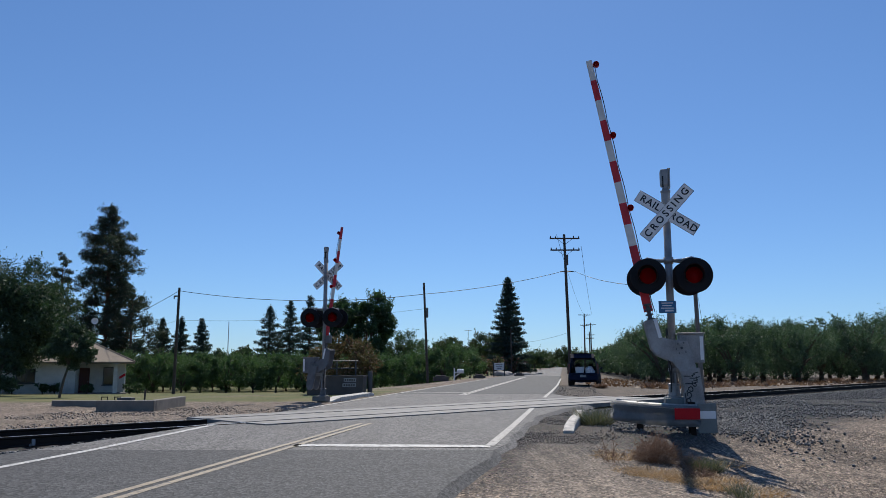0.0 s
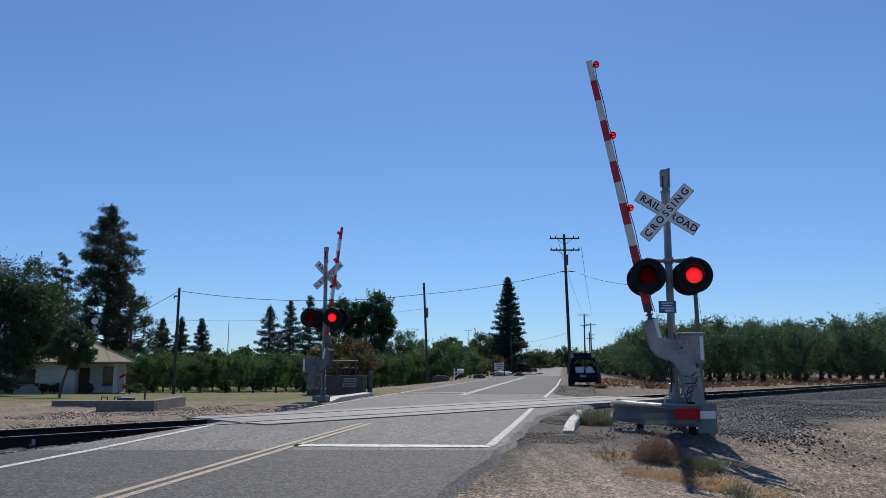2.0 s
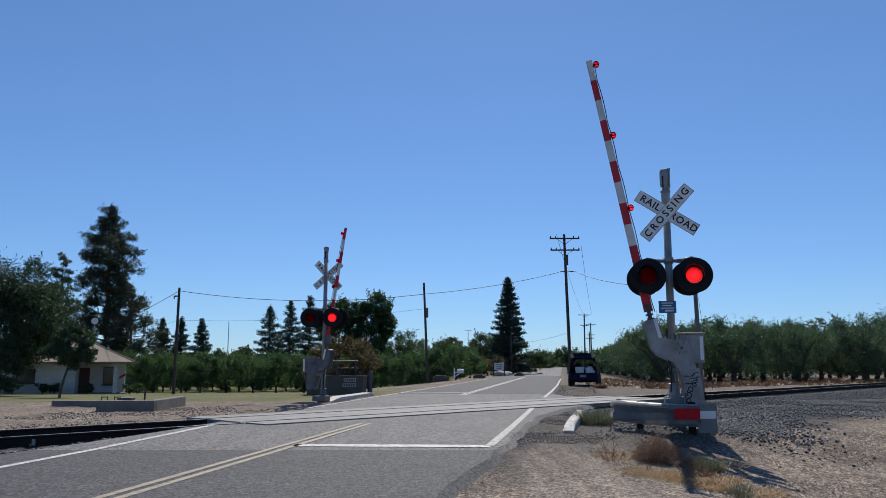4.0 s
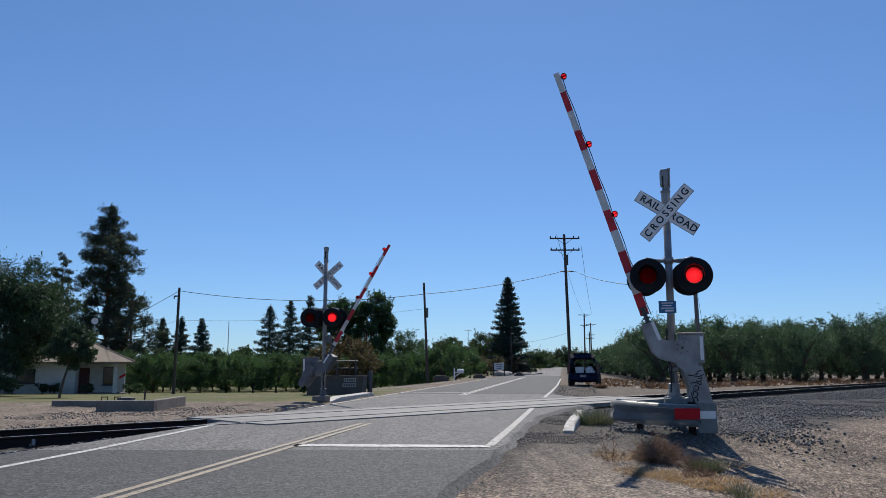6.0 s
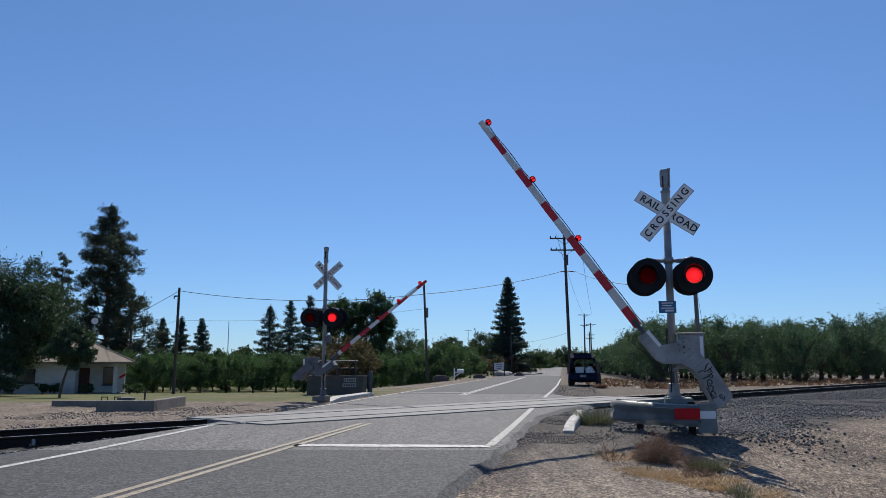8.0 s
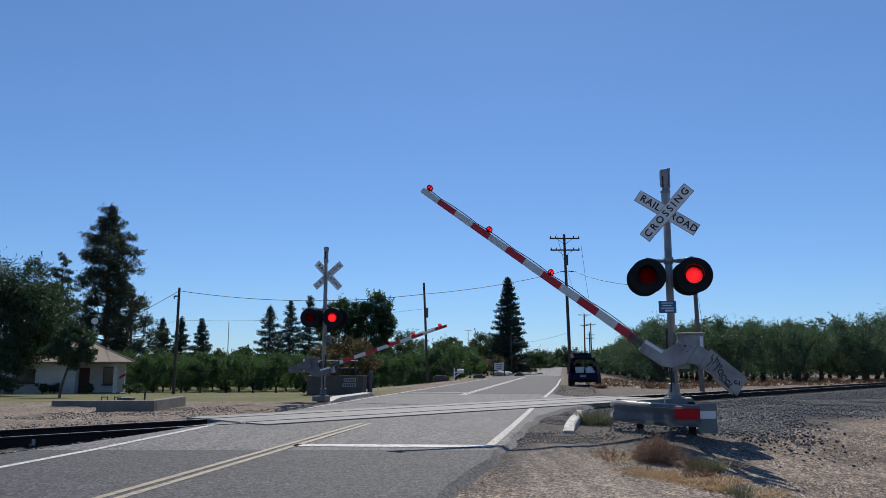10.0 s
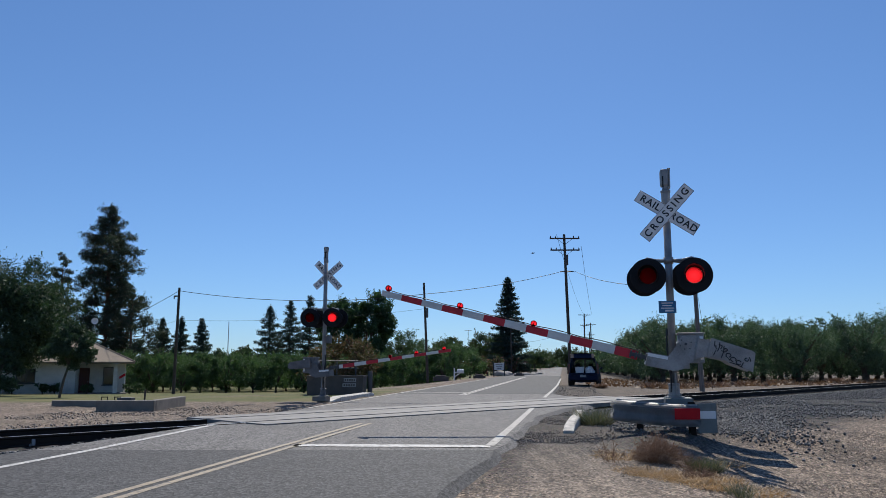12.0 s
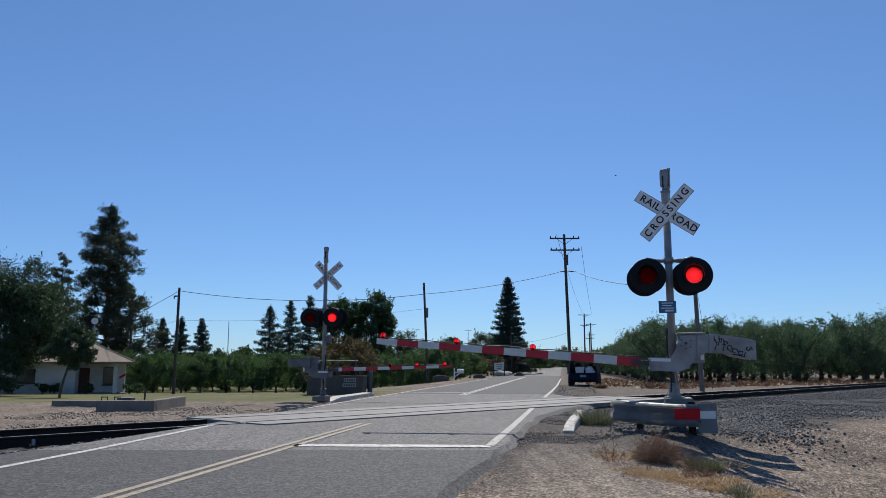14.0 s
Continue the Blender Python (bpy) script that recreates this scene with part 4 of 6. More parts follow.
def gate_signal(label, m, g):
    """A crossing signal: mast, bell, crossbuck, flashers, gate mechanism and striped arm. g holds its sizes."""
    t = thing("crossing_signal", label, "railroad signal", "crossing signals", m=m)
    px, hz, s = g["pole_x"], g["pivot_z"], g["face"]
    paint, steel = (GREY_PAINT, GALV) if g["blue"] else (MID_GREY_STEEL, BEAM)
    bm = B()
    rod(bm, (px, 0, g["base_z"]), (px, 0, g["bell_z"]), 0.066, seg=24)
    part("mast", bm, steel, t, "galvanised steel mast", smooth=True)
    # base casting and footing
    bm = B()
    lathe(bm, [(0.17, 0), (0.17, 0.025), (0.10, 0.03), (0.092, 0.20), (0.10, 0.215), (0.10, 0.24), (0.067, 0.25)], 20, pose(px, 0, g["base_z"]))
    for k in range(4):
        a = k * math.pi / 2 + 0.78
        rod(bm, (px + 0.14 * math.cos(a), 0.14 * math.sin(a), g["base_z"] - 0.05), (px + 0.14 * math.cos(a), 0.14 * math.sin(a), g["base_z"] + 0.07), 0.014, seg=6)
    part("mast_base", bm, paint, t, "cast grey mast base with bolts")
    bm = box(B(), (0.46, 0.42, 0.16), (px - 0.06, 0, g["base_z"] - 0.08), 0.015)
    # the metal foot's stub is coloured dark for the shadow behind the guard rail
    part("footing_stub", box(B(), (0.20, 0.24, g["base_z"] + 0.1), (px - 0.06, 0, (g["base_z"] - 0.30) / 2), 0.01), GREY_DARK if g["metal_foot"] else CONCRETE, t, "stub below the footing, shadow toned in at the near signal")
    part("footing", bm, STEEL_GREEN if g["metal_foot"] else CONCRETE, t, "grey footing")
    # bell
    bz = g["bell_z"]
    bm = B()
    lathe(bm, [(0.072, -0.16), (0.078, -0.15), (0.078, 0.04), (0.090, 0.05), (0.090, 0.08), (0.06, 0.10), (0.055, 0.14)], 20, pose(px, 0, bz))
    box(bm, (0.155, 0.16, 0.33), (px + 0.012, 0, bz + 0.315), 0.045)
    box(bm, (0.11, 0.12, 0.14), (px, 0, bz + 0.13), 0.03)
    if not g["blue"]:
        bm.free()
        bm = lathe(B(), [(0.072, -0.12), (0.078, -0.11), (0.078, 0.0), (0.068, 0.01), (0.068, 0.26), (0.075, 0.27), (0.082, 0.3), (0.082, 0.40), (0.07, 0.43), (0.001, 0.44)], 20, pose(px, 0, bz))
    bell = part("bell_housing", bm, steel, t, "weathered cast bell housing", smooth=not g["blue"])
    if g["blue"]:
        bm = box(B(), (0.022, 0.17, 0.36), (px - 0.074, 0.0, bz + 0.30), 0.008)
        box(bm, (0.05, 0.06, 0.05), (px - 0.07, 0.0, bz + 0.475), 0.006)
        part("gong", bm, paint, bell)
        part("slot", box(B(), (0.022, 0.012, 0.20), (px + 0.045, s * 0.082, bz + 0.24), 0.003), BLACK, bell)
    else:
        bm = box(B(), (0.03, 0.012, 0.20), (px, s * 0.074, bz + 0.14), 0.004)
        box(bm, (0.09, 0.012, 0.03), (px, s * 0.074, bz + 0.24), 0.004)
        box(bm, (0.07, 0.012, 0.03), (px - 0.03, s * 0.074, bz + 0.05), 0.004)
        part("slot", bm, BLACK, bell)
    # crossbuck and its clamp
    crossbuck(t, px + (0.0 if g["blue"] else 0.055), 0.085, g["cb_z"], g["cb_up"], g["cb_down"], s)
    bm = B()
    for dz in (-0.07, 0.07):
        lathe(bm, [(0.067, -0.02), (0.076, -0.02), (0.076, 0.02), (0.067, 0.02)], 18, pose(px, 0, g["cb_z"] + dz))
        box(bm, (0.10, 0.03, 0.03), (px, 0.07, g["cb_z"] + dz), 0.004)
    part("sign_clamp", bm, steel, t)
    # cross arm
    lz, cz = g["light_z"], g["light_z"] + 0.31
    bm = B()
    lathe(bm, [(0.067, -0.06), (0.085, -0.06), (0.085, 0.06), (0.067, 0.06)], 18, pose(px, 0, cz))
    for sy in (1, -1):
        for sx in (1, -1):
            rod(bm, (px, 0, cz), (px + sx * 0.22, sy * 0.12, cz - 0.01), 0.026, seg=10)
            rod(bm, (px + sx * 0.22, sy * 0.12, cz - 0.01), (px + sx * 0.39, sy * 0.20, cz + 0.02), 0.024, seg=10)
            rod(bm, (px + sx * 0.39, sy * 0.20, cz + 0.03), (px + sx * 0.39, sy * 0.20, cz - 0.16), 0.024, seg=10)
    part("cross_arm", bm, steel, t, "bent pipe arms carrying the lamps", smooth=True)
    # view from the camera's side: its left is +x where the signal faces it, else -x
    for sx in (1, -1):
        lit = L_ON if sx * s > 0 else R_ON
        flasher(t, px + sx * 0.39, s * 0.34, lz, s, lit, g["yaw"], 90 + g["splay"] * s * sx)
        flasher(t, px + sx * 0.39 + g["back_dx"], -s * 0.30, lz + 0.01, -s, None)
    # small plates on the mast
    if g["blue"]:
        bm = box(B(), (0.30, 0.006, 0.215), (px + 0.06, 0.085, g["blue_z"]), 0.0025)
        pl = part("notice_plate", bm, SIGN_BLUE, t, "small blue notice plate with white writing")
        for k, (w, o) in enumerate(((0.20, 0), (0.16, 0.01), (0.22, 0), (0.14, -0.03))):
            bm = box(B(), (w, 0.004, 0.016 if k != 3 else 0.03), (px + 0.06 + o, 0.089, g["blue_z"] + 0.07 - k * 0.045))
            part("writing_bar", bm, SIGN_WHITE, pl)
    else:
        bm = box(B(), (0.18, 0.14, 0.25), (px + 0.2, -0.12, g["pivot_z"] + 0.75), 0.015)
        part("junction_box", bm, paint, t, "small grey junction box")
    # mechanism
    bm = box(B(), (0.42, 0.34, 0.50), (-0.19, 0, hz - 0.10), 0.018)
    box(bm, (0.45, 0.38, 0.03), (-0.19, 0, hz + 0.165), 0.01)
    mech = part("mechanism_box", bm, paint, t, "grey steel gate mechanism box")
    bm = B()
    for dx, dz in ((0.0, 0.0), (0.08, 0.05), (0.08, -0.05), (-0.08, 0.05), (-0.08, -0.06), (0.0, -0.09)):
        rod(bm, (-0.09 + dx, s * 0.20, 0.0 + dz), (-0.09 + dx, s * 0.228, 0.0 + dz), 0.024 if dx == 0 and dz == 0 else 0.012, seg=10)
    hub_bolts = bm
    part("reflector_strip", box(B(), (0.055, 0.005, 0.40), (-0.355, s * 0.1725, hz - 0.09)), SIGN_WHITE, mech)
    bm = B()
    lathe(bm, [(0.067, -0.03), (0.088, -0.03), (0.088, 0.03), (0.067, 0.03)], 18, pose(px, 0, hz - 0.46))
    lathe(bm, [(0.067, -0.03), (0.088, -0.03), (0.088, 0.03), (0.067, 0.03)], 18, pose(px, 0, hz - 0.24))
    box(bm, (0.24, 0.12, 0.10), (px - 0.16, 0, hz - 0.40), 0.01)
    rod(bm, (px - 0.02, s * 0.09, hz - 0.52), (px - 0.02, s * 0.09, hz - 0.9), 0.018, seg=8)
    part("mounting_clamp", bm, steel, t)
    for k, (dx, dy) in enumerate(((0.08, 0.05), (0.085, 0.0))):
        curve_rod("cable", [(px + dx, s * (0.05 + dy), hz + 0.25), (px + dx + 0.02, s * (0.08 + dy), hz + 0.05), (px + dx + 0.01, s * (0.10 + dy), hz - 0.2),
                            (px + dx - 0.05 * k, s * (0.09 + dy), hz - 0.42), (px + 0.05, s * (0.075 + dy), hz - 0.62), (px + 0.06, s * 0.08, max(g["base_z"] + 0.1, hz - 0.9))], 0.012, WIRE, t)
    # the arm and all that swings with it
    bm = B()
    for sy in (1, -1):
        prism(bm, [(0.50, -0.29), (0.48, -0.52), (0.0, -0.50), (-0.14, -0.43), (-0.33, -0.16), (-0.36, 0.04), (-0.22, 0.15), (0.0, 0.12), (0.09, -0.15), (0.15, -0.27)],
              sy * 0.20, sy * 0.215, 0.003)
    box(bm, (0.05, 0.40, 0.20), (0.47, 0, -0.40), 0.006)
    rod(bm, (-0.0, -0.26, 0.0), (0.0, 0.26, 0.0), 0.035, seg=16)
    arm = part("gate_arm", bm, paint, t, "swinging grey arm bracket", pose(0, 0, hz))
    part("hub_bolts", hub_bolts, GREY_DARK, arm)
    for sy in (1, -1):
        bm = box(B(), (0.34, 0.004, 0.055), (0.32, sy * 0.2185, -0.32), 0, Matrix.Rotation(radians(3), 4, "Y"))
        part("reflector_strip", bm, SIGN_WHITE, arm)
    bm = box(B(), (0.34, 0.09, 0.07), (0.62, 0, g["arm_e"]), 0.008)
    for k in range(4):
        box(bm, (0.03, 0.12, 0.13), (0.50 + 0.09 * k, 0, g["arm_e"]), 0.006)
    part("arm_clamp", bm, GREY_DARK, arm)
    # striped beam
    r, r1, k = g["arm_r1"], g["arm_r0"], 0
    col = g["tip_white"]
    while r > r1 + 0.05:
        a = max(r1, r - 0.406)
        bm = B()
        q0 = g["arm_w"] * (1 + 0.45 * (g["arm_r1"] - a) / (g["arm_r1"] - r1))
        q1 = g["arm_w"] * (1 + 0.45 * (g["arm_r1"] - r) / (g["arm_r1"] - r1))
        vs = [bm.verts.new((xx, yy * 0.022, zz * qq + g["arm_e"])) for xx, qq in ((a, q0), (r, q1)) for yy, zz in ((-1, -1), (1, -1), (1, 1), (-1, 1))]
        for f in ((0, 3, 2, 1), (4, 5, 6, 7), (0, 1, 5, 4), (1, 2, 6, 5), (2, 3, 7, 6), (3, 0, 4, 7)):
            bm.faces.new([vs[i] for i in f])
        bmesh.ops.bevel(bm, geom=[e for e in bm.edges if abs(e.verts[0].co.x - e.verts[1].co.x) > 0.1], offset=0.007, segments=2, affect="EDGES")
        part("arm_stripe", bm, ARM_WHITE if col else ARM_RED, arm, "white sheeting" if col else "red reflective sheeting")
        col = not col
        r = a
    # lamp cable and lamps
    pts = []
    for i in range(60):
        u = i / 59
        xx = r1 + (g["lamps"][0] - r1) * u
        q = g["arm_w"] * (1 + 0.45 * (g["arm_r1"] - xx) / (g["arm_r1"] - r1))
        pts.append((xx, s * 0.012, g["arm_e"] + q + 0.010 + 0.018 * abs(math.sin(xx * 3.7))))
    curve_rod("lamp_cable", pts, 0.008, WIRE, arm)
    for k, xx in enumerate(g["lamps"]):
        zz = g["lamp_e"]
        bm = B()
        lathe(bm, [(0.056, 0.0), (0.058, -0.05), (0.045, -0.085), (0.001, -0.09)], 18, pose(xx, s * 0.02, zz) @ face_y(s))
        lathe(bm, [(0.050, 0.0), (0.056, 0.0), (0.058, 0.02), (0.052, 0.02)], 18, pose(xx, s * 0.02, zz) @ face_y(s))
        box(bm, (0.05, 0.045, 0.09), (xx, -s * 0.02, zz - 0.06), 0.006)
        part("arm_lamp", bm, RED_TAPE, arm, "small red lamp on the arm")
        lamp_parts(arm, pose(xx, s * 0.022, zz) @ face_y(s), 0.050, [(0.47, 14.2)] if k == 0 else ([] if k == 2 and s < 0 else R_ON), 0.055, TIP_GLOW, 84.0 if s > 0 else -68.0)
    # counterweight
    for sy in (-s, s):
        if g["scrawl"]:
            bm = prism(B(), [(-0.47, 0.205), (-1.16, 0.150), (-1.22, 0.12), (-1.24, -0.20), (-0.86, -0.16), (-0.78, -0.12), (-0.47, -0.13)], sy * 0.205, sy * 0.275, 0.006)
        else:
            bm = prism(B(), [(-0.10, 0.13), (-0.80, 0.12), (-0.88, 0.06), (-0.90, -0.04), (-0.84, -0.11), (-0.45, -0.14), (-0.10, -0.16)], sy * 0.205, sy * 0.275, 0.006)
        cw = part("counterweight", bm, paint, arm, "grey steel counterweight plate")
        if g["scrawl"]:
            bm = prism(B(), [(-0.26, 0.15), (-0.52, 0.16), (-0.52, -0.10), (-0.28, -0.22)], sy * 0.225, sy * 0.245, 0.004)
            part("weight_link", bm, paint, arm)
            part("link_pin", rod(B(), (-0.52, sy * 0.2, 0.02), (-0.52, sy * 0.29, 0.02), 0.06, seg=16), paint, arm)
    if g["scrawl"]:
        # sprayed strokes: upright ones by the link, round ones along the lower edge, and rust runs
        def stroke(pts, r=0.007):
            curve_rod("scrawl", [(x, s * 0.2765, z) for x, z in pts], r, SIGN_BLACK, arm, 3)
        for x, z0, z1 in ((-0.54, 0.16, -0.04), (-0.57, 0.10, -0.08), (-0.62, 0.17, 0.0), (-0.66, 0.13, 0.05), (-0.70, 0.12, -0.09)):
            stroke([(x, z0), (x - 0.012, (z0 + z1) / 2), (x + 0.006, z1)], 0.009)
        for x, z in ((-0.56, 0.06), (-0.64, 0.12), (-0.70, 0.03)):
            stroke([(x + 0.03, z), (x - 0.04, z - 0.01)], 0.008)
        for cx, cz, q in ((-0.80, -0.02, 0.042), (-0.89, -0.07, 0.046), (-0.985, -0.10, 0.042), (-1.10, -0.02, 0.032), (-0.74, 0.06, 0.028)):
            stroke([(cx + q * math.cos(j * 0.75 + cx * 9), cz + 0.8 * q * math.sin(j * 0.75 + cx * 9)) for j in range(8)], 0.010)
        for x0, z0, x1, z1 in ((-0.84, -0.13, -1.06, -0.165), (-1.06, -0.08, -1.04, -0.16), (-1.13, 0.03, -1.17, -0.04), (-0.76, -0.05, -0.84, -0.10)):
            stroke([(x0, z0), ((x0 + x1) / 2, (z0 + z1) / 2 + 0.01), (x1, z1)], 0.009)
    ARMS.append((arm, hz, g["angles"]))
    return t


A_ANG = [(0, 79.15), (5.1, 79.15), (5.3, 78.7), (5.5, 77.5), (6, 72.37), (6.5, 67.95), (7, 63.57), (7.5, 59.07), (8, 54.61), (8.2, 52.8), (9.2, 43.6), (10.3, 33.8), (10.5, 31.89),
         (11, 26.98), (11.5, 19.32), (12, 14.3), (12.5, 11.83), (13, 9.5), (13.5, 7.1), (14, 4.73)]
B_ANG = [(0, 82.9), (3.7, 82.9), (4.2, 79.0), (5.3, 67.8), (5.5, 65.7), (6, 60.2), (6.5, 54.4), (7, 49.0), (7.5, 43.4), (8, 38.0), (8.2, 35.9), (9.2, 25.5), (10.3, 15.6), (10.5, 14.5),
         (11, 12.4), (12.5, 5.8), (14, 1.5)]
gate_signal("railroad crossing signal with striped gate arm beside a dirt verge", pose(4.168, 13.635, 0.0, 0, 0, 180 - 11.24),
            dict(pole_x=0.12, pivot_z=1.605, face=1, base_z=0.66, bell_z=4.28, cb_z=3.94, cb_up=48, cb_down=34, light_z=2.77, blue=True, blue_z=2.24, back_dx=0.03, metal_foot=True, yaw=-5.5, splay=1.6,
                 arm_w=0.055, arm_e=-0.385, lamp_e=-0.27, arm_r0=0.62, arm_r1=5.52, tip_white=True, lamps=(5.412, 3.978, 2.562), scrawl=True, angles=A_ANG))
gate_signal("railroad crossing signal with striped gate arm beside a low enclosure", pose(-4.19, 25.62, 0.0, 0, 0, -13.2),
            dict(pole_x=0.27, pivot_z=1.33, face=-1, base_z=0.24, bell_z=4.75, cb_z=4.22, cb_up=40, cb_down=46, light_z=2.78, blue=False, blue_z=0, back_dx=0.0, metal_foot=False, yaw=22.4, splay=0.86,
                 arm_w=0.042, arm_e=-0.25, lamp_e=-0.17, arm_r0=0.75, arm_r1=4.57, tip_white=False, lamps=(4.36, 3.44, 2.55), scrawl=False, angles=B_ANG))

# ---- guard rail round the near signal ----
def build_guard():
    t = thing("guard_rail", "curved galvanised guard rail with red and white reflectors", "guard rail")
    path = [(4.11, 12.60), (4.0, 12.60), (3.72, 12.66), (3.45, 12.82), (3.22, 13.08), (3.08, 13.40), (3.03, 13.78)]
    prof = [(0.0, -0.185), (0.045, -0.165), (0.085, -0.12), (0.085, -0.07), (0.035, -0.02), (0.035, 0.03), (0.085, 0.08), (0.085, 0.125), (0.045, 0.165), (0.0, 0.18), (-0.05, 0.178)]
    z0 = [0.41, 0.41, 0.415, 0.425, 0.435, 0.44, 0.445]
    sc = [0.92, 0.92, 0.93, 0.94, 0.95, 0.96, 0.97]
    bm, lip = B(), B()
    rows, lips = [], []
    P = [Vector((*p, 0)) for p in path]
    for i, p in enumerate(P):
        d = (P[min(i + 1, len(P) - 1)] - P[max(i - 1, 0)]).normalized()
        n = Vector((d.y, -d.x, 0))
        if n.y > 0:
            n = -n
        if i > 4:
            n = (n + Vector((-1.2, 0, 0))).normalized()
        rows.append([bm.verts.new(p + n * q + Vector((0, 0, z0[i] + w * sc[i]))) for q, w in prof])
        lips.append([lip.verts.new(p + n * q + Vector((0, 0, z0[i] + w * sc[i] + 0.006))) for q, w in ((0.092, 0.118), (0.035, 0.152), (-0.035, 0.184), (-0.09, 0.192))])
    for a, b in zip(rows, rows[1:]):
        for k in range(len(prof) - 1):
            bm.faces.new((a[k], a[k + 1], b[k + 1], b[k]))
    bmesh.ops.solidify(bm, geom=bm.faces[:], thickness=0.006)
    bmesh.ops.recalc_face_normals(bm, faces=bm.faces[:])
    part("beam", bm, BEAM, t, "weathered corrugated steel beam", smooth=True)
    for a, b in zip(lips, lips[1:]):
        for k in range(3):
            lip.faces.new((a[k], a[k + 1], b[k + 1], b[k]))
    bmesh.ops.solidify(lip, geom=lip.faces[:], thickness=0.005)
    bmesh.ops.recalc_face_normals(lip, faces=lip.faces[:])
    # this strip carries the beam's sunlit highlight in its pale colour
    part("top_flange", lip, FLANGE_HIGHLIGHT, t, "top flange coloured pale for its sunlit highlight", smooth=True)
    # rolled nose at the free end
    bm = B()
    for k in range(2):
        lathe(bm, [(0.02, -0.07), (0.028, -0.05), (0.028, 0.05), (0.02, 0.07)], 14, pose(3.03, 13.80, 0.46 + (0.08 if k else -0.08)))
    part("rolled_end", bm, BEAM, t, smooth=True)
    bm = box(B(), (0.30, 0.03, 0.47), (4.25, 12.60, 0.375), 0.008)
    part("end_plate", bm, STEEL_GREEN, t, "flat grey end plate")
    bm = box(B(), (0.40, 0.006, 0.175), (3.90, 12.502, 0.45), 0.002, Matrix.Rotation(radians(-3), 4, "Z"))
    part("red_reflector", bm, RED_TAPE, t, "red reflective panel")
    bm = box(B(), (0.26, 0.006, 0.12), (4.25, 12.580, 0.43), 0.002)
    part("white_reflector", bm, SIGN_WHITE, t, "white reflective panel")
    # posts take the near-black rail colour to sink into the beam's shadow
    for x, y in ((4.05, 12.75), (3.30, 13.15)):
        bm = B()
        box(bm, (0.012, 0.10, 0.75), (x, y, 0.25), 0.002)
        for sy in (-1, 1):
            box(bm, (0.09, 0.010, 0.75), (x, y + sy * 0.05, 0.25), 0.002)
        part("post", bm, RAIL_STEEL, t)


build_guard()


# ---- kerbs and low walls ----
def kerb(label, a, b, w, h, z=0.02):
    a, b = Vector(a), Vector(b)
    d = b - a
    ang = math.degrees(math.atan2(d.y, d.x))
    bm = B()
    L = d.length
    n = 9
    rows = []
    for i in range(n + 1):
        u = i / n
        e = 0.35 if i == 0 else (0.75 if i in (1, n) else 1.0)
        j = 0.012 * noise.noise((i * 1.3, L, 2))
        rows.append([bm.verts.new((L * u, q * w / 2 + j, zz)) for q, zz in ((-1, -0.1), (-0.95, h * e * 0.85), (-0.7, h * e + j), (0.7, h * e + j), (0.95, h * e * 0.85), (1, -0.1))])
    for p, q in zip(rows, rows[1:]):
        for k in range(5):
            bm.faces.new((p[k], p[k + 1], q[k + 1], q[k]))
    bm.faces.new(rows[0])
    bm.faces.new(rows[-1])
    bmesh.ops.recalc_face_normals(bm, faces=bm.faces[:])
    return solo("kerb", bm, WHITE_KERB, label, "kerb", "", "", pose(a.x, a.y, z, 0, 0, ang))


kerb("short white-painted concrete kerb by the dirt verge", (2.20, 13.8), (3.22, 18.2), 0.20, 0.20)
kerb("white-painted concrete kerb beside the far signal", (-3.85, 25.6), (-2.95, 31.5), 0.38, 0.16)


def concrete_walls():
    t = thing("low_concrete_wall", "low grey concrete headwall on the gravel beyond the rails", "concrete wall")
    bm = box(B(), (1.5, 0.20, 0.52), (-8.38, 20.7, 0.05), 0.015, Matrix.Rotation(radians(4), 4, "Z"))
    part("front_wall", bm, CONCRETE, t)
    bm = box(B(), (0.20, 2.8, 0.52), (-7.80, 22.2, 0.05), 0.015, Matrix.Rotation(radians(3), 4, "Z"))
    part("side_wall", bm, CONCRETE, t)
    bm = box(B(), (2.2, 0.18, 0.36), (-10.4, 22.9, 0.03), 0.015, Matrix.Rotation(radians(-8), 4, "Z"))
    part("back_wall", bm, CONCRETE, t)
    solo("valve_box", box(B(), (0.42, 0.35, 0.24), (-9.65, 23.8, 0.14), 0.02), GREY_DARK, "small dark metal valve box on the lawn edge", "utility box")
    solo("stake", rod(B(), (-8.95, 23.4, -0.1), (-8.93, 23.4, 0.52), 0.03, 0.026, 8), POLE_WOOD, "short dark wooden stake by the concrete wall", "stake")
    for x in (-10.0, -10.4):
        bm = B()
        for dx in (-0.09, 0.09):
            rod(bm, (x + dx, 24.0, -0.1), (x + dx, 24.0, 0.27), 0.014, seg=8)
        rod(bm, (x - 0.1, 24.0, 0.27), (x + 0.1, 24.0, 0.27), 0.014, seg=8)
        solo("pipe_hoop", bm, RAIL_STEEL, "rusty bent pipe hoop over a valve", "pipe")


concrete_walls()


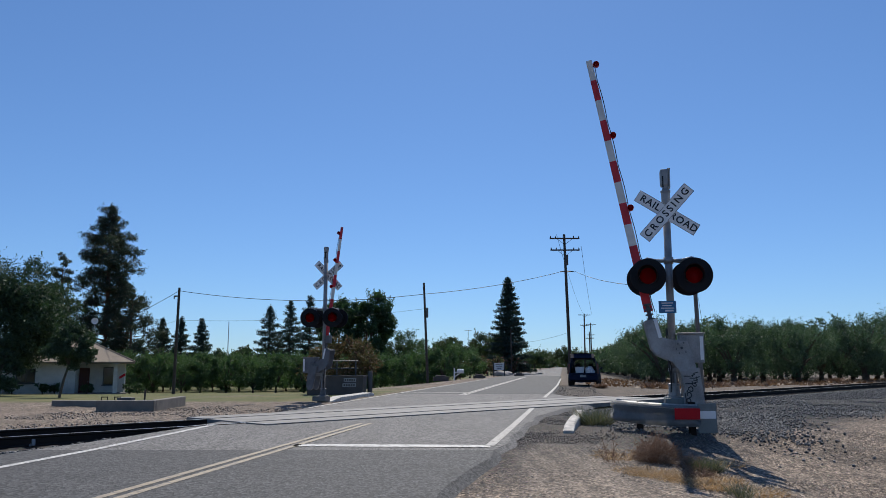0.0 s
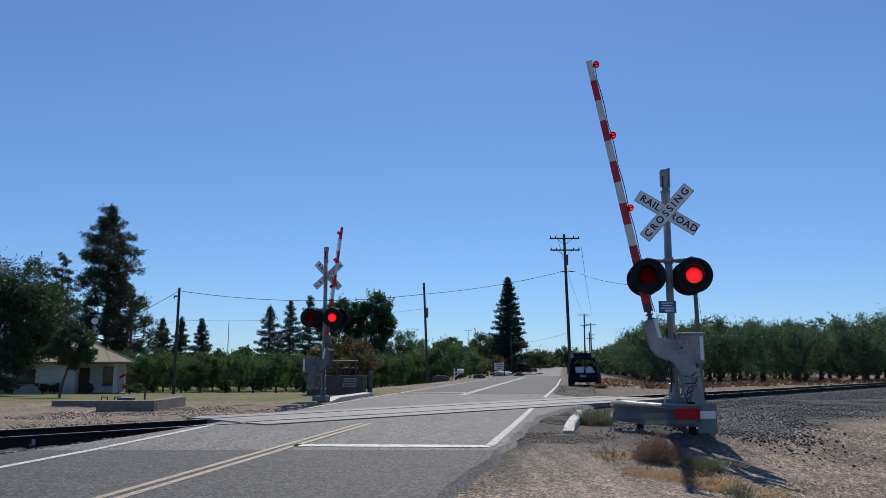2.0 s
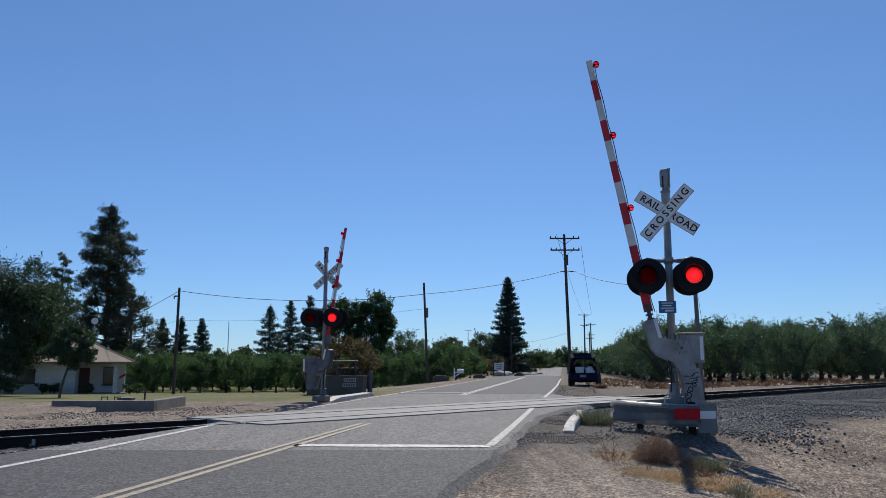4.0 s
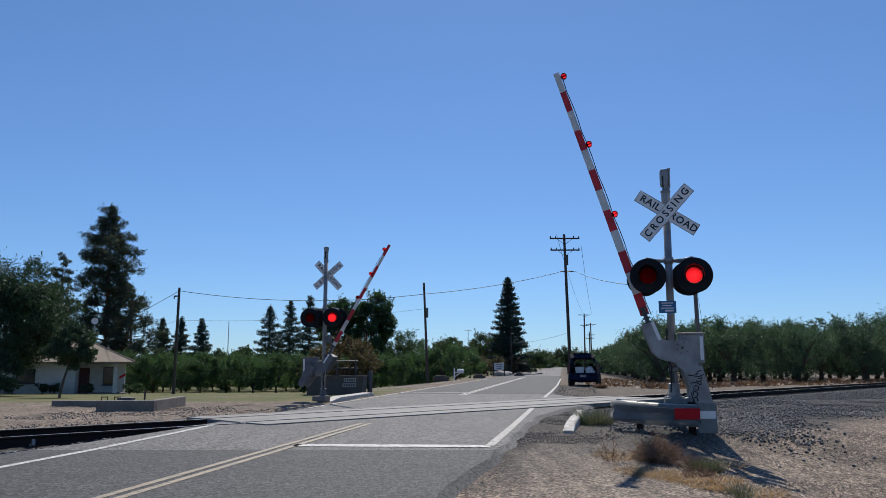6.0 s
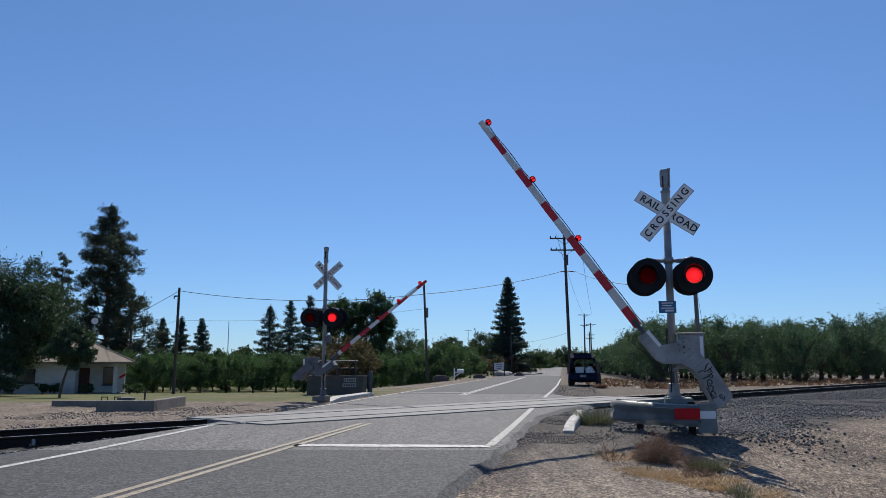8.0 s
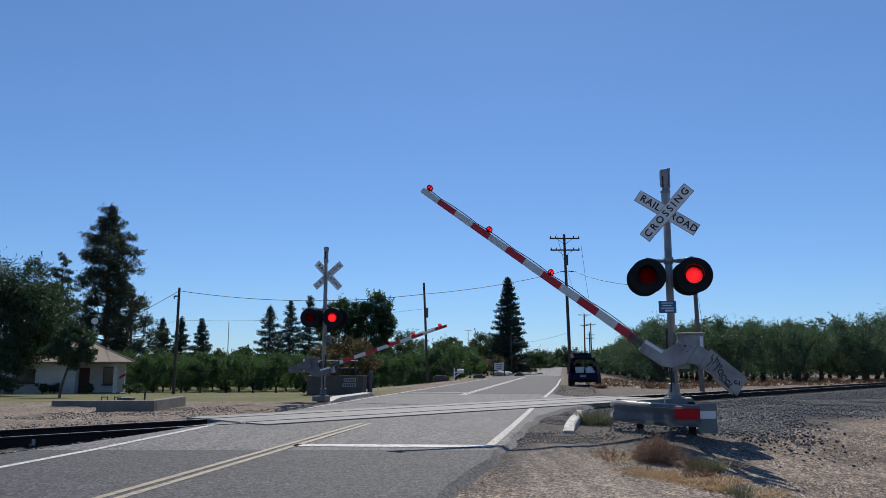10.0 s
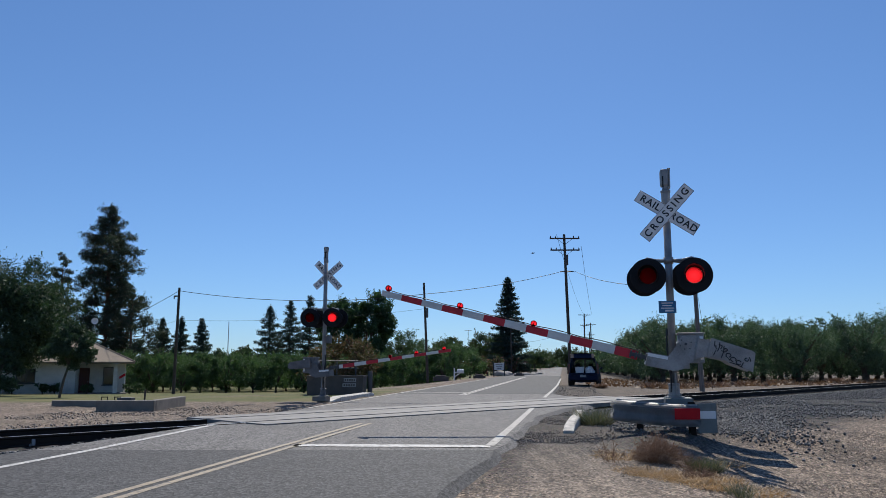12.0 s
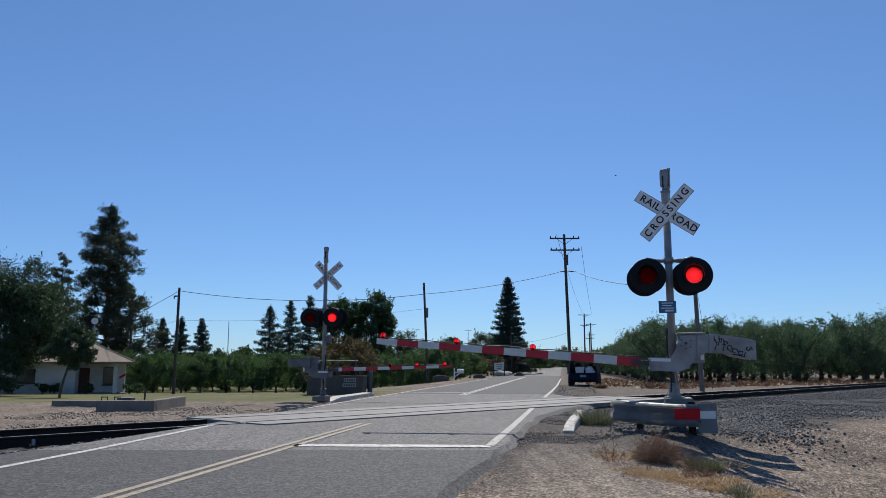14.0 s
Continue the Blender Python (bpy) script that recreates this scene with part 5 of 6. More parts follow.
# ---- utility enclosure behind the far signal ----
def enclosure():
    t = thing("utility_enclosure", "dark low walled enclosure with a pipe railing", "enclosure")
    bm = box(B(), (2.35, 1.6, 0.86), (-4.55, 33.6, 0.35), 0.02)
    box(bm, (2.42, 1.66, 0.05), (-4.55, 33.6, 0.79), 0.01)
    part("wall", bm, DARK_CONCRETE, t, "dark stained low wall")
    for z, w, x in ((0.64, 0.52, -3.92), (0.42, 0.56, -3.95)):
        bm = box(B(), (w, 0.012, 0.15), (x, 32.79, z), 0.003)
        pl = part("plate", bm, GREY_PAINT, t, "faded grey plate with dark writing")
        for k in range(5):
            bm = box(B(), (w * 0.12, 0.006, 0.09), (x - w * 0.36 + k * w * 0.18, 32.782, z))
            part("writing_bar", bm, DARK_CONCRETE, pl)
    for x in (-5.5, -4.5, -3.7):
        part("railing_post", rod(B(), (x, 32.95, 0.78), (x, 32.95, 1.45), 0.025, seg=8), GREY_DARK, t)
    for z in (1.12, 1.43):
        part("rail", rod(B(), (-5.6, 32.95, z), (-3.6, 32.95, z), 0.022, seg=8), GREY_DARK, t)
    solo("bollard", rod(B(), (-3.12, 33.3, -0.2), (-3.12, 33.3, 1.0), 0.11, 0.10, 14), GREY_DARK, "dark steel bollard beside the low enclosure", "bollard")
    put(broad_tree(81, 2.55, 3.4, 0.3, 60, 12000, 0.075, LEAF_DRY, BARK, "half-dead flowering shrub with browned leaves behind the enclosure", "shrub", "shrub", 0, 0.0), -4.6, 35.0)


enclosure()


# ---- poles and wires ----
def wire(name, a, b, sag, r=0.02, parent=None):
    a, b = Vector(a), Vector(b)
    pts = [tuple(a.lerp(b, i / 24) - Vector((0, 0, sag * 4 * (i / 24) * (1 - i / 24)))) for i in range(25)]
    return tagged(curve_rod(name, pts, r, WIRE, parent), "thin black overhead wire between the wooden poles", "wire", "overhead wires")


def pole(x, y, h, r, dz, top, label, arms=(), wood=None):
    """A wooden pole; its top stands aside by top; arms: (height, half width)."""
    z = float(land(np.float64(x), np.float64(y))) + dz
    t = thing("utility_pole", label, "utility pole", "wooden poles", m=pose(x, y, z))
    bm = limb_bm(B(), [(0, 0, -0.3), (top[0] * 0.5, top[1] * 0.5, h * 0.5), (top[0], top[1], h)], r, r * 0.72, 12)
    part("shaft", bm, wood or POLE_WOOD, t, smooth=False)
    for hz, w in arms:
        bm = box(B(), (2 * w, 0.10, 0.12), (top[0] * hz / h, top[1] - r - 0.03, hz), 0.01)
        for sx in (-1, 1):
            rod(bm, (top[0] * hz / h, top[1] - r - 0.02, hz - 0.55), (sx * w * 0.5 + top[0] * hz / h, top[1] - r - 0.05, hz - 0.05), 0.018, seg=6)
        ca = part("crossarm", bm, POLE_WOOD, t)
        for u in (-0.95, -0.6, 0.6, 0.95):
            bm = lathe(B(), [(0.02, 0.05), (0.05, 0.08), (0.06, 0.14), (0.035, 0.18), (0.04, 0.22), (0.001, 0.25)], 10, pose(u * w + top[0] * hz / h, top[1] - r - 0.03, hz))
            part("insulator", bm, GREY_DARK, ca)
    return t, z


p1, z1 = pole(-20.05, 58.0, 8.05, 0.125, -0.1, (0.05, 0), "dark wooden utility pole on the lawn near the house")
bm = B()
box(bm, (0.34, 0.10, 0.10), (-0.12, -0.12, 7.4), 0.01)
rod(bm, (-0.26, -0.12, 7.2), (-0.26, -0.12, 7.4), 0.05, 0.03, 10)
part("bracket", bm, GREY_DARK, p1)
p2, z2 = pole(-1.12, 57.5, 7.45, 0.105, 0.0, (-0.32, 0), "leaning dark wooden pole beside the road")
part("meter_box", box(B(), (0.16, 0.18, 0.75), (-0.06, -0.14, 5.2), 0.02), GREY_DARK, p2)
p3, z3 = pole(11.18, 68.0, 12.9, 0.155, 0.0, (-0.30, 0), "tall wooden power pole with two crossarms", ((12.5, 1.33), (11.45, 1.3)))
bm = B()
for k in range(3):
    rod(bm, (-0.28 + 0.1 * k, -0.26, 10.1), (-0.28 + 0.1 * k, -0.26, 11.0), 0.06, seg=10)
part("fuse_group", bm, GREY_DARK, p3)
bm = B()
for k in range(14):
    a0, a1 = k * 2 * math.pi / 14, (k + 1) * 2 * math.pi / 14
    rod(bm, (0.62 * math.cos(a0) - 0.1, 0.25 * math.sin(a0), 9.55), (0.62 * math.cos(a1) - 0.1, 0.25 * math.sin(a1), 9.55), 0.03, seg=6)
part("spacer_ring", bm, GREY_DARK, p3)
pole(31.5, 172.0, 13.0, 0.20, 0, (0.1, 0), "distant wooden power pole with a crossarm", ((12.7, 1.3), (10.4, 0.9)))
pole(39.5, 206.0, 13.0, 0.20, 0, (0.0, 0), "distant wooden power pole with a crossarm", ((12.5, 1.3), (9.8, 0.9)))
pole(41.0, 216.0, 11.0, 0.20, 0, (0.0, 0), "distant wooden power pole with a crossarm", ((9.2, 1.1),))
p6, z6 = pole(12.33, 37.08, 5.3, 0.125, 0, (-0.12, 0), "short weathered wooden pole beyond the near signal", (), POLE_GREY)
pole(9.9, 112.0, 6.6, 0.11, 0, (-0.05, 0), "thin wooden pole before the tall conifer")
wire("wire", (-20.0, 58, z1 + 7.82), (-1.44, 57.5, z2 + 6.6), 0.62)
wire("wire", (-1.44, 57.5, z2 + 6.6), (10.65, 68, z3 + 9.55), 0.25)
wire("wire", (-20.0, 58, z1 + 5.6), (-1.36, 57.5, z2 + 5.5), 0.35, 0.009)
wire("wire", (-20.0, 58, z1 + 7.82), (-28.0, 66.0, 4.9), 0.12)
wire("wire", (-20.0, 58, z1 + 5.6), (-27.6, 64.0, 3.4), 0.1, 0.009)
wire("wire", (11.8, 68, z3 + 9.55), (12.22, 37.1, z6 + 5.2), 0.55)
wire("wire", (12.4, 68, z3 + 11.8), (33.4, 172, 12.4), 0.9, 0.016)
wire("wire", (10.2, 68, z3 + 12.9), (31.4, 172, 12.9), 0.9, 0.016)
wire("wire", (9.85, 112, 4.6), (11.25, 68, 4.2), 0.3, 0.012)
wire("guy_wire", (12.3, 37.08, z6 + 5.0), (13.35, 38.5, -0.2), 0.0, 0.009)
solo("radio_mast", rod(B(), (-44.5, 160.0, -2.0), (-44.5, 160.0, 10.4), 0.12, 0.08, 6), SIGN_WHITE, "thin pale radio mast beyond the orchard", "mast")
bm = rod(B(), (4.9, 150.0, 0.0), (4.9, 150.0, 8.2), 0.07, 0.05, 6)
for k in range(5):
    rod(bm, (4.2 + 0.12 * k, 150 + 0.1 * k, 8.1), (5.6 - 0.12 * k, 150 + 0.1 * k, 8.1), 0.03, seg=5)
solo("roof_aerial", bm, GREY_DARK, "thin television aerial above the far trees", "aerial")


# ---- house ----
def wall_run(name, parent, x0, x1, y, z0, z1, holes, thick, material):
    """A wall along x with openings that go through it; holes are (x0, x1, z0, z1), in order."""
    bm = B()
    def slab(a, b, c, d):
        if b - a > 0.01 and d - c > 0.01:
            box(bm, (b - a, thick, d - c), ((a + b) / 2, y + thick / 2, (c + d) / 2))
    x = x0
    for a, b, c, d in holes:
        slab(x, a, z0, z1)
        slab(a, b, z0, c)
        slab(a, b, d, z1)
        x = b
    slab(x, x1, z0, z1)
    return part(name, bm, material, parent)


def window(parent, x0, x1, z0, z1, y, mull=1):
    bm = B()
    for a, b, c, d in ((x0, x1, z0, z0 + 0.07), (x0, x1, z1 - 0.07, z1), (x0, x0 + 0.07, z0, z1), (x1 - 0.07, x1, z0, z1)):
        box(bm, (b - a, 0.09, d - c), ((a + b) / 2, y + 0.02, (c + d) / 2), 0.006)
    for k in range(mull):
        xx = x0 + (x1 - x0) * (k + 1) / (mull + 1)
        box(bm, (0.05, 0.06, z1 - z0), (xx, y + 0.03, (z0 + z1) / 2), 0.004)
    w = part("window", bm, TRIM_DARK, parent, "dark framed window")
    part("pane", box(B(), (x1 - x0 - 0.1, 0.01, z1 - z0 - 0.1), ((x0 + x1) / 2, y + 0.06, (z0 + z1) / 2)), WINDOW_GLASS, w)
    part("sill", box(B(), (x1 - x0 + 0.16, 0.16, 0.06), ((x0 + x1) / 2, y - 0.03, z0 - 0.03), 0.01), TRIM_DARK, w)


HM = pose(-25.6, 62.0, 0, 0, 0, 22) @ pose(25.6, -62.0, 0)


def house():
    Z = -1.0
    t = thing("house", "single-storey white stucco house with brown hip roof", "house", m=HM @ pose(0, 0, Z))
    e = 2.42
    wall_run("front_wall", t, -33.6, -29.3, 60.6, -0.2, e, [(-32.9, -31.6, 0.95, 2.05)], 0.2, STUCCO)
    wall_run("porch_wall", t, -29.3, -25.6, 62.6, -0.2, e, [(-28.75, -27.95, 0.02, 2.1), (-27.0, -26.15, 0.75, 2.15)], 0.2, STUCCO)
    part("side_wall", box(B(), (0.2, 8.6, e + 0.2), (-25.5, 66.9, e / 2 - 0.1)), STUCCO, t)
    part("return_wall", box(B(), (0.2, 1.8, e + 0.2), (-29.4, 61.7, e / 2 - 0.1)), STUCCO, t)
    part("back_wall", box(B(), (16.5, 0.2, e + 0.2), (-33.6, 71.3, e / 2 - 0.1)), STUCCO, t)
    wall_run("wing_wall", t, -42.0, -33.6, 59.4, -0.2, e, [(-39.5, -37.9, 0.9, 2.1), (-34.7, -33.8, 0.02, 2.1)], 0.2, STUCCO)
    part("wing_return", box(B(), (0.2, 1.4, e + 0.2), (-33.7, 60.2, e / 2 - 0.1)), STUCCO, t)
    part("wing_side", box(B(), (0.2, 12, e + 0.2), (-41.9, 65.5, e / 2 - 0.1)), STUCCO, t)
    part("inner_floor", box(B(), (16, 10, 0.06), (-33.6, 66.3, 0.0)), DARK_CONCRETE, t)
    part("ceiling_board", box(B(), (16, 11, 0.04), (-33.8, 65.4, e + 0.02)), STUCCO, t)
    window(t, -32.9, -31.6, 0.95, 2.05, 60.6)
    window(t, -27.0, -26.15, 0.75, 2.15, 62.6, 0)
    window(t, -39.5, -37.9, 0.9, 2.1, 59.4)
    for x0, x1, y, mat, lb in ((-28.75, -27.95, 62.6, DARK_DOOR, "dark red front door"), (-34.7, -33.8, 59.4, DARK_DOOR, "brownish red door")):
        bm = box(B(), (x1 - x0 - 0.06, 0.05, 2.06), ((x0 + x1) / 2, y + 0.08, 1.05), 0.006)
        for k in range(2):
            box(bm, (x1 - x0 - 0.3, 0.02, 0.7), ((x0 + x1) / 2, y + 0.05, 0.55 + 0.95 * k), 0.004)
        d = part("door", bm, mat, t, lb)
        part("handle", ball(B(), (x1 - 0.12, y + 0.02, 1.0), 0.04, 1), RIM, d)
    part("porch_slab", box(B(), (4.6, 2.4, 0.2), (-27.5, 61.4, 0.06), 0.02), CONCRETE, t, "pale concrete porch slab")
    part("porch_step", box(B(), (1.6, 0.5, 0.12), (-26.6, 60.0, 0.0), 0.02), CONCRETE, t)
    for x, w in ((-29.15, 0.5), (-26.05, 0.32)):
        part("porch_post", box(B(), (w, 0.34, e - 0.1), (x, 60.75 if x < -29 else 60.6, e / 2), 0.02), STUCCO, t, "white stucco porch pillar")
    # hip roof with an overhang, thick at the eaves
    bm = B()
    x0, x1, y0, y1, zr = -36.0, -24.7, 59.9, 72.0, e + 1.72
    lo = [bm.verts.new(v) for v in ((x0, y0, e), (x1, y0, e), (x1, y1, e), (x0, y1, e))]
    up = [bm.verts.new(v) for v in ((x0, y0, e + 0.12), (x1, y0, e + 0.12), (x1, y1, e + 0.12), (x0, y1, e + 0.12))]
    ra, rb = bm.verts.new((-33.0, 65.8, zr)), bm.verts.new((-28.0, 65.8, zr))
    for k in range(4):
        bm.faces.new((lo[k], lo[(k + 1) % 4], up[(k + 1) % 4], up[k]))
    bm.faces.new(lo[::-1])
    bm.faces.new((up[0], up[1], rb, ra))
    bm.faces.new((up[1], up[2], rb))
    bm.faces.new((up[2], up[3], ra, rb))
    bm.faces.new((up[3], up[0], ra))
    bmesh.ops.recalc_face_normals(bm, faces=bm.faces[:])
    rf = part("roof", bm, ROOF_BROWN, t, "brown shingled hip roof")
    for i in range(22):
        u = (i + 0.5) / 23
        a = Vector((x0, y0, e + 0.13)).lerp(Vector((-33.0, 65.8, zr + 0.01)), u)
        b = Vector((x1, y0, e + 0.13)).lerp(Vector((-28.0, 65.8, zr + 0.01)), u)
        bm = box(B(), ((b - a).length, 0.30, 0.025), (0, 0, 0))
        part("shingle_course", bm, ROOF_BROWN, rf, "", Matrix.Translation((a + b) / 2) @ Matrix.Rotation(math.atan2(zr - e, 5.9) - 0.03, 4, "X"))
    part("ridge_cap", rod(B(), (x1, y0, e + 0.15), (-28.0, 65.8, zr + 0.03), 0.07, seg=8), ROOF_BROWN, rf)
    bm = B()
    x0, x1, y0, y1, zr2 = -42.6, -33.2, 58.7, 71.8, e + 1.5
    vs = [bm.verts.new(v) for v in ((x0, y0, e), (x1, y0, e), (-38, y0, zr2), (x0, y1, e), (x1, y1, e), (-38, y1, zr2),)]
    for f in ((0, 1, 2), (3, 5, 4), (0, 2, 5, 3), (1, 4, 5, 2), (0, 3, 4, 1)):
        bm.faces.new([vs[i] for i in f])
    bmesh.ops.recalc_face_normals(bm, faces=bm.faces[:])
    part("wing_roof", bm, ROOF_BROWN, t, "brown shingled gable roof")
    bm = B()
    for x in np.arange(-41.5, -38.2, 0.16):
        box(bm, (0.04, 0.04, 0.8), (x, 58.5, 0.6))
    box(bm, (3.4, 0.06, 0.06), (-39.8, 58.5, 1.0))
    part("porch_railing", bm, TRIM_DARK, t, "dark porch railing")
    # flag on the pillar, dish aerial on the roof
    fl = tagged(new("flag_holder"), "small red and white flag on a short staff", "flag")
    fl.matrix_basis = HM @ pose(-26.0, 60.4, Z + 1.3)
    part("staff", rod(B(), (0, 0, 0), (0.75, -0.35, 0.5), 0.015, seg=6), SIGN_WHITE, fl)
    bm = B()
    for k in range(5):
        box(bm, (0.09, 0.012, 0.20), (0.28 + 0.085 * k, -0.13 - 0.035 * k, 0.06 + 0.05 * k), 0.004)
    part("cloth", bm, RED_TAPE, fl, "red cloth")
    d = tagged(new("dish_aerial"), "pale round dish aerial on a pole above the roof", "aerial")
    d.matrix_basis = HM @ pose(-28.0, 65.9, Z + e + 1.7)
    part("pole", rod(B(), (0, 0, -0.35), (0, 0, 1.7), 0.03, seg=8), GALV, d)
    bm = lathe(B(), [(0.001, -0.06), (0.12, -0.05), (0.22, -0.02), (0.27, 0.03)], 20, pose(0, -0.05, 1.85) @ face_y(-1))
    bmesh.ops.solidify(bm, geom=bm.faces[:], thickness=0.012)
    part("dish", bm, SIGN_WHITE, d, smooth=True)
    for k in range(7):
        put(broad_tree(90 + k, 0.9, 1.1, 0.1, 14, 500, 0.10, LEAF_BROAD, BARK, "low leafy garden shrub by the house wall", "shrub", "shrub", 0, 0.0), *(HM @ Vector(((-35.2, -33.0, -31.0, -30.2, -28.0, -25.0, -24.4)[k], (58.6, 59.9, 60.0, 60.1, 59.6, 61.6, 63)[k], 0)))[:2])


house()


# ---- parked car ----
def car():
    t = thing("parked_car", "dark blue estate car parked with its tailgate open", "car", m=pose(8.42, 46.7, float(land(np.float64(8.4), np.float64(48.0))) + 0.0, 0, 0, -13))
    # local: +y is the car's front, origin under the rear bumper
    def sect(y, w, z0, z1, tuck):
        return [(-w * tuck, y, z0), (-w, y, z0 + 0.15), (-w * 1.0, y, (z0 + z1) / 2 + 0.1), (-w * 0.97, y, z1), (w * 0.97, y, z1), (w, y, (z0 + z1) / 2 + 0.1), (w, y, z0 + 0.15), (w * tuck, y, z0)]
    bm = B()
    rows = [[bm.verts.new(v) for v in sect(y, w, z0, z1, 0.92)] for y, w, z0, z1 in ((0.05, 0.84, 0.34, 0.78), (0.3, 0.90, 0.28, 0.98), (1.2, 0.915, 0.22, 1.0), (3.2, 0.915, 0.22, 1.0), (3.6, 0.90, 0.22, 0.98), (4.3, 0.84, 0.25, 0.78), (4.5, 0.70, 0.3, 0.6))]
    for a, b in zip(rows, rows[1:]):
        for k in range(8):
            if k == 3 and rows.index(a) < 3:
                continue
            bm.faces.new((a[k], a[(k + 1) % 8], b[(k + 1) % 8], b[k]))
    bm.faces.new(rows[0])
    bm.faces.new(rows[-1])
    bmesh.ops.recalc_face_normals(bm, faces=bm.faces[:])
    part("body", bm, CAR_PAINT, t, "dark blue body", smooth=False)
    bm = box(B(), (1.72, 0.22, 0.30), (0, 0.02, 0.50), 0.06)
    part("rear_bumper", bm, CAR_PAINT, t)
    bm = box(B(), (1.1, 0.05, 0.16), (0, -0.04, 0.34), 0.02)
    part("bumper_insert", bm, CAR_DARK, t)
    bm = box(B(), (1.22, 2.6, 0.05), (0, 1.75, 1.64), 0.02)
    box(bm, (1.30, 2.2, 0.04), (0, 1.8, 1.61), 0.015)
    part("roof", bm, CAR_PAINT, t)
    for sx in (-1, 1):
        bm = limb_bm(B(), [(sx * 0.86, 0.25, 0.97), (sx * 0.80, 0.32, 1.3), (sx * 0.64, 0.5, 1.62)], 0.075, 0.06, 8)
        part("rear_pillar", bm, CAR_PAINT, t)
        part("centre_pillar", limb_bm(B(), [(sx * 0.86, 1.75, 0.97), (sx * 0.64, 1.75, 1.62)], 0.05, 0.045, 6), CAR_PAINT, t)
        part("front_pillar", limb_bm(B(), [(sx * 0.84, 3.5, 0.97), (sx * 0.62, 2.75, 1.62)], 0.05, 0.045, 6), CAR_PAINT, t)
        bm = B()
        vs = [bm.verts.new(v) for v in ((sx * 0.87, 0.4, 0.98), (sx * 0.87, 3.35, 0.98), (sx * 0.645, 2.7, 1.6), (sx * 0.645, 0.55, 1.6))]
        bm.faces.new(vs)
        bmesh.ops.solidify(bm, geom=bm.faces[:], thickness=0.006)
        part("side_window", bm, CAR_GLASS, t)
        bm = B()
        prism(bm, [(0.0, 0.0), (0.15, 0.0), (0.12, 0.62), (-0.02, 0.62)], 0.0, 0.06, 0.01)
        part("tail_lamp", bm, TAIL_RED, t, "red tail lamp", Matrix.Translation((sx * 0.80, 0.12, 0.72)) @ Matrix.Diagonal((sx, 1, 1, 1)))
        bm = box(B(), (0.14, 0.1, 0.14), (sx * 1.0, 3.05, 1.06), 0.03)
        part("mirror", bm, CAR_PAINT, t)
        for wy in (0.85, 3.55):
            bm = lathe(B(), [(0.20, -0.10), (0.30, -0.11), (0.335, -0.085), (0.34, 0.0), (0.335, 0.085), (0.30, 0.11), (0.20, 0.10)], 28, Matrix.Translation((sx * 0.83, wy, 0.34)) @ Matrix.Rotation(math.pi / 2, 4, "Y"))
            wh = part("wheel", bm, TYRE, t, "black tyre", smooth=True)
            bm = lathe(B(), [(0.001, 0.06), (0.06, 0.07), (0.17, 0.05), (0.205, 0.09), (0.205, -0.09), (0.001, -0.09)], 20, Matrix.Translation((sx * 0.83, wy, 0.34)) @ Matrix.Rotation(sx * math.pi / 2, 4, "Y"))
            part("rim", bm, RIM, wh)
    bm = B()
    vs = [bm.verts.new(v) for v in ((-0.78, 3.5, 0.99), (0.78, 3.5, 0.99), (0.6, 2.78, 1.6), (-0.6, 2.78, 1.6))]
    bm.faces.new(vs)
    bmesh.ops.solidify(bm, geom=bm.faces[:], thickness=0.006)
    part("windscreen", bm, CAR_GLASS, t)
    part("load_floor", box(B(), (1.5, 2.6, 0.04), (0, 1.6, 0.62), 0.01), CAR_DARK, t)
    bm = B()
    for sx in (-0.4, 0.4):
        box(bm, (0.62, 0.16, 0.5), (sx, 1.15, 0.88), 0.06)
        box(bm, (0.24, 0.10, 0.14), (sx, 1.17, 1.20), 0.04)
    part("rear_seat", bm, CAR_DARK, t)
    bm = B()
    for sx in (-0.4, 0.4):
        box(bm, (0.50, 0.16, 0.56), (sx, 2.15, 0.92), 0.06)
        box(bm, (0.24, 0.10, 0.15), (sx, 2.17, 1.28), 0.04)
    part("front_seat", bm, CAR_DARK, t)
    # tailgate, swung up on its roof hinges
    bm = B()
    prof = [(0.0, 0.0), (-0.45, 0.10), (-0.85, 0.02), (-1.08, -0.32), (-1.03, -0.37), (-0.80, -0.09), (-0.45, 0.02), (0.0, -0.07)]
    for sx0, sx1, k in ((-0.70, 0.70, 1.0),):
        a = [bm.verts.new((sx0 * (0.84 + 0.16 * min(1, -y)), y, z)) for y, z in prof]
        b = [bm.verts.new((sx1 * (0.84 + 0.16 * min(1, -y)), y, z)) for y, z in prof]
        n = len(prof)
        for i in range(n):
            bm.faces.new((a[i], a[(i + 1) % n], b[(i + 1) % n], b[i]))
        bm.faces.new(a[::-1])
        bm.faces.new(b)
    bmesh.ops.recalc_face_normals(bm, faces=bm.faces[:])
    bmesh.ops.bevel(bm, geom=[e for e in bm.edges], offset=0.018, segments=2, affect="EDGES")
    tg = part("tailgate", bm, CAR_PAINT, t, "raised dark blue tailgate", pose(0, 0.52, 1.66, -17, 0, 0))
    part("rear_glass", box(B(), (1.04, 0.52, 0.012), (0, -0.33, 0.085), 0.004, Matrix.Rotation(radians(-9), 4, "X")), CAR_DARK, tg, "dark tinted rear glass")
    part("inner_trim", box(B(), (1.06, 0.85, 0.02), (0, -0.50, -0.03), 0.004, Matrix.Rotation(radians(-4), 4, "X")), CAR_DARK, tg)
    part("plate_panel", box(B(), (0.36, 0.012, 0.14), (0, -0.09, 0.60), 0.006), GREY_PAINT, t)
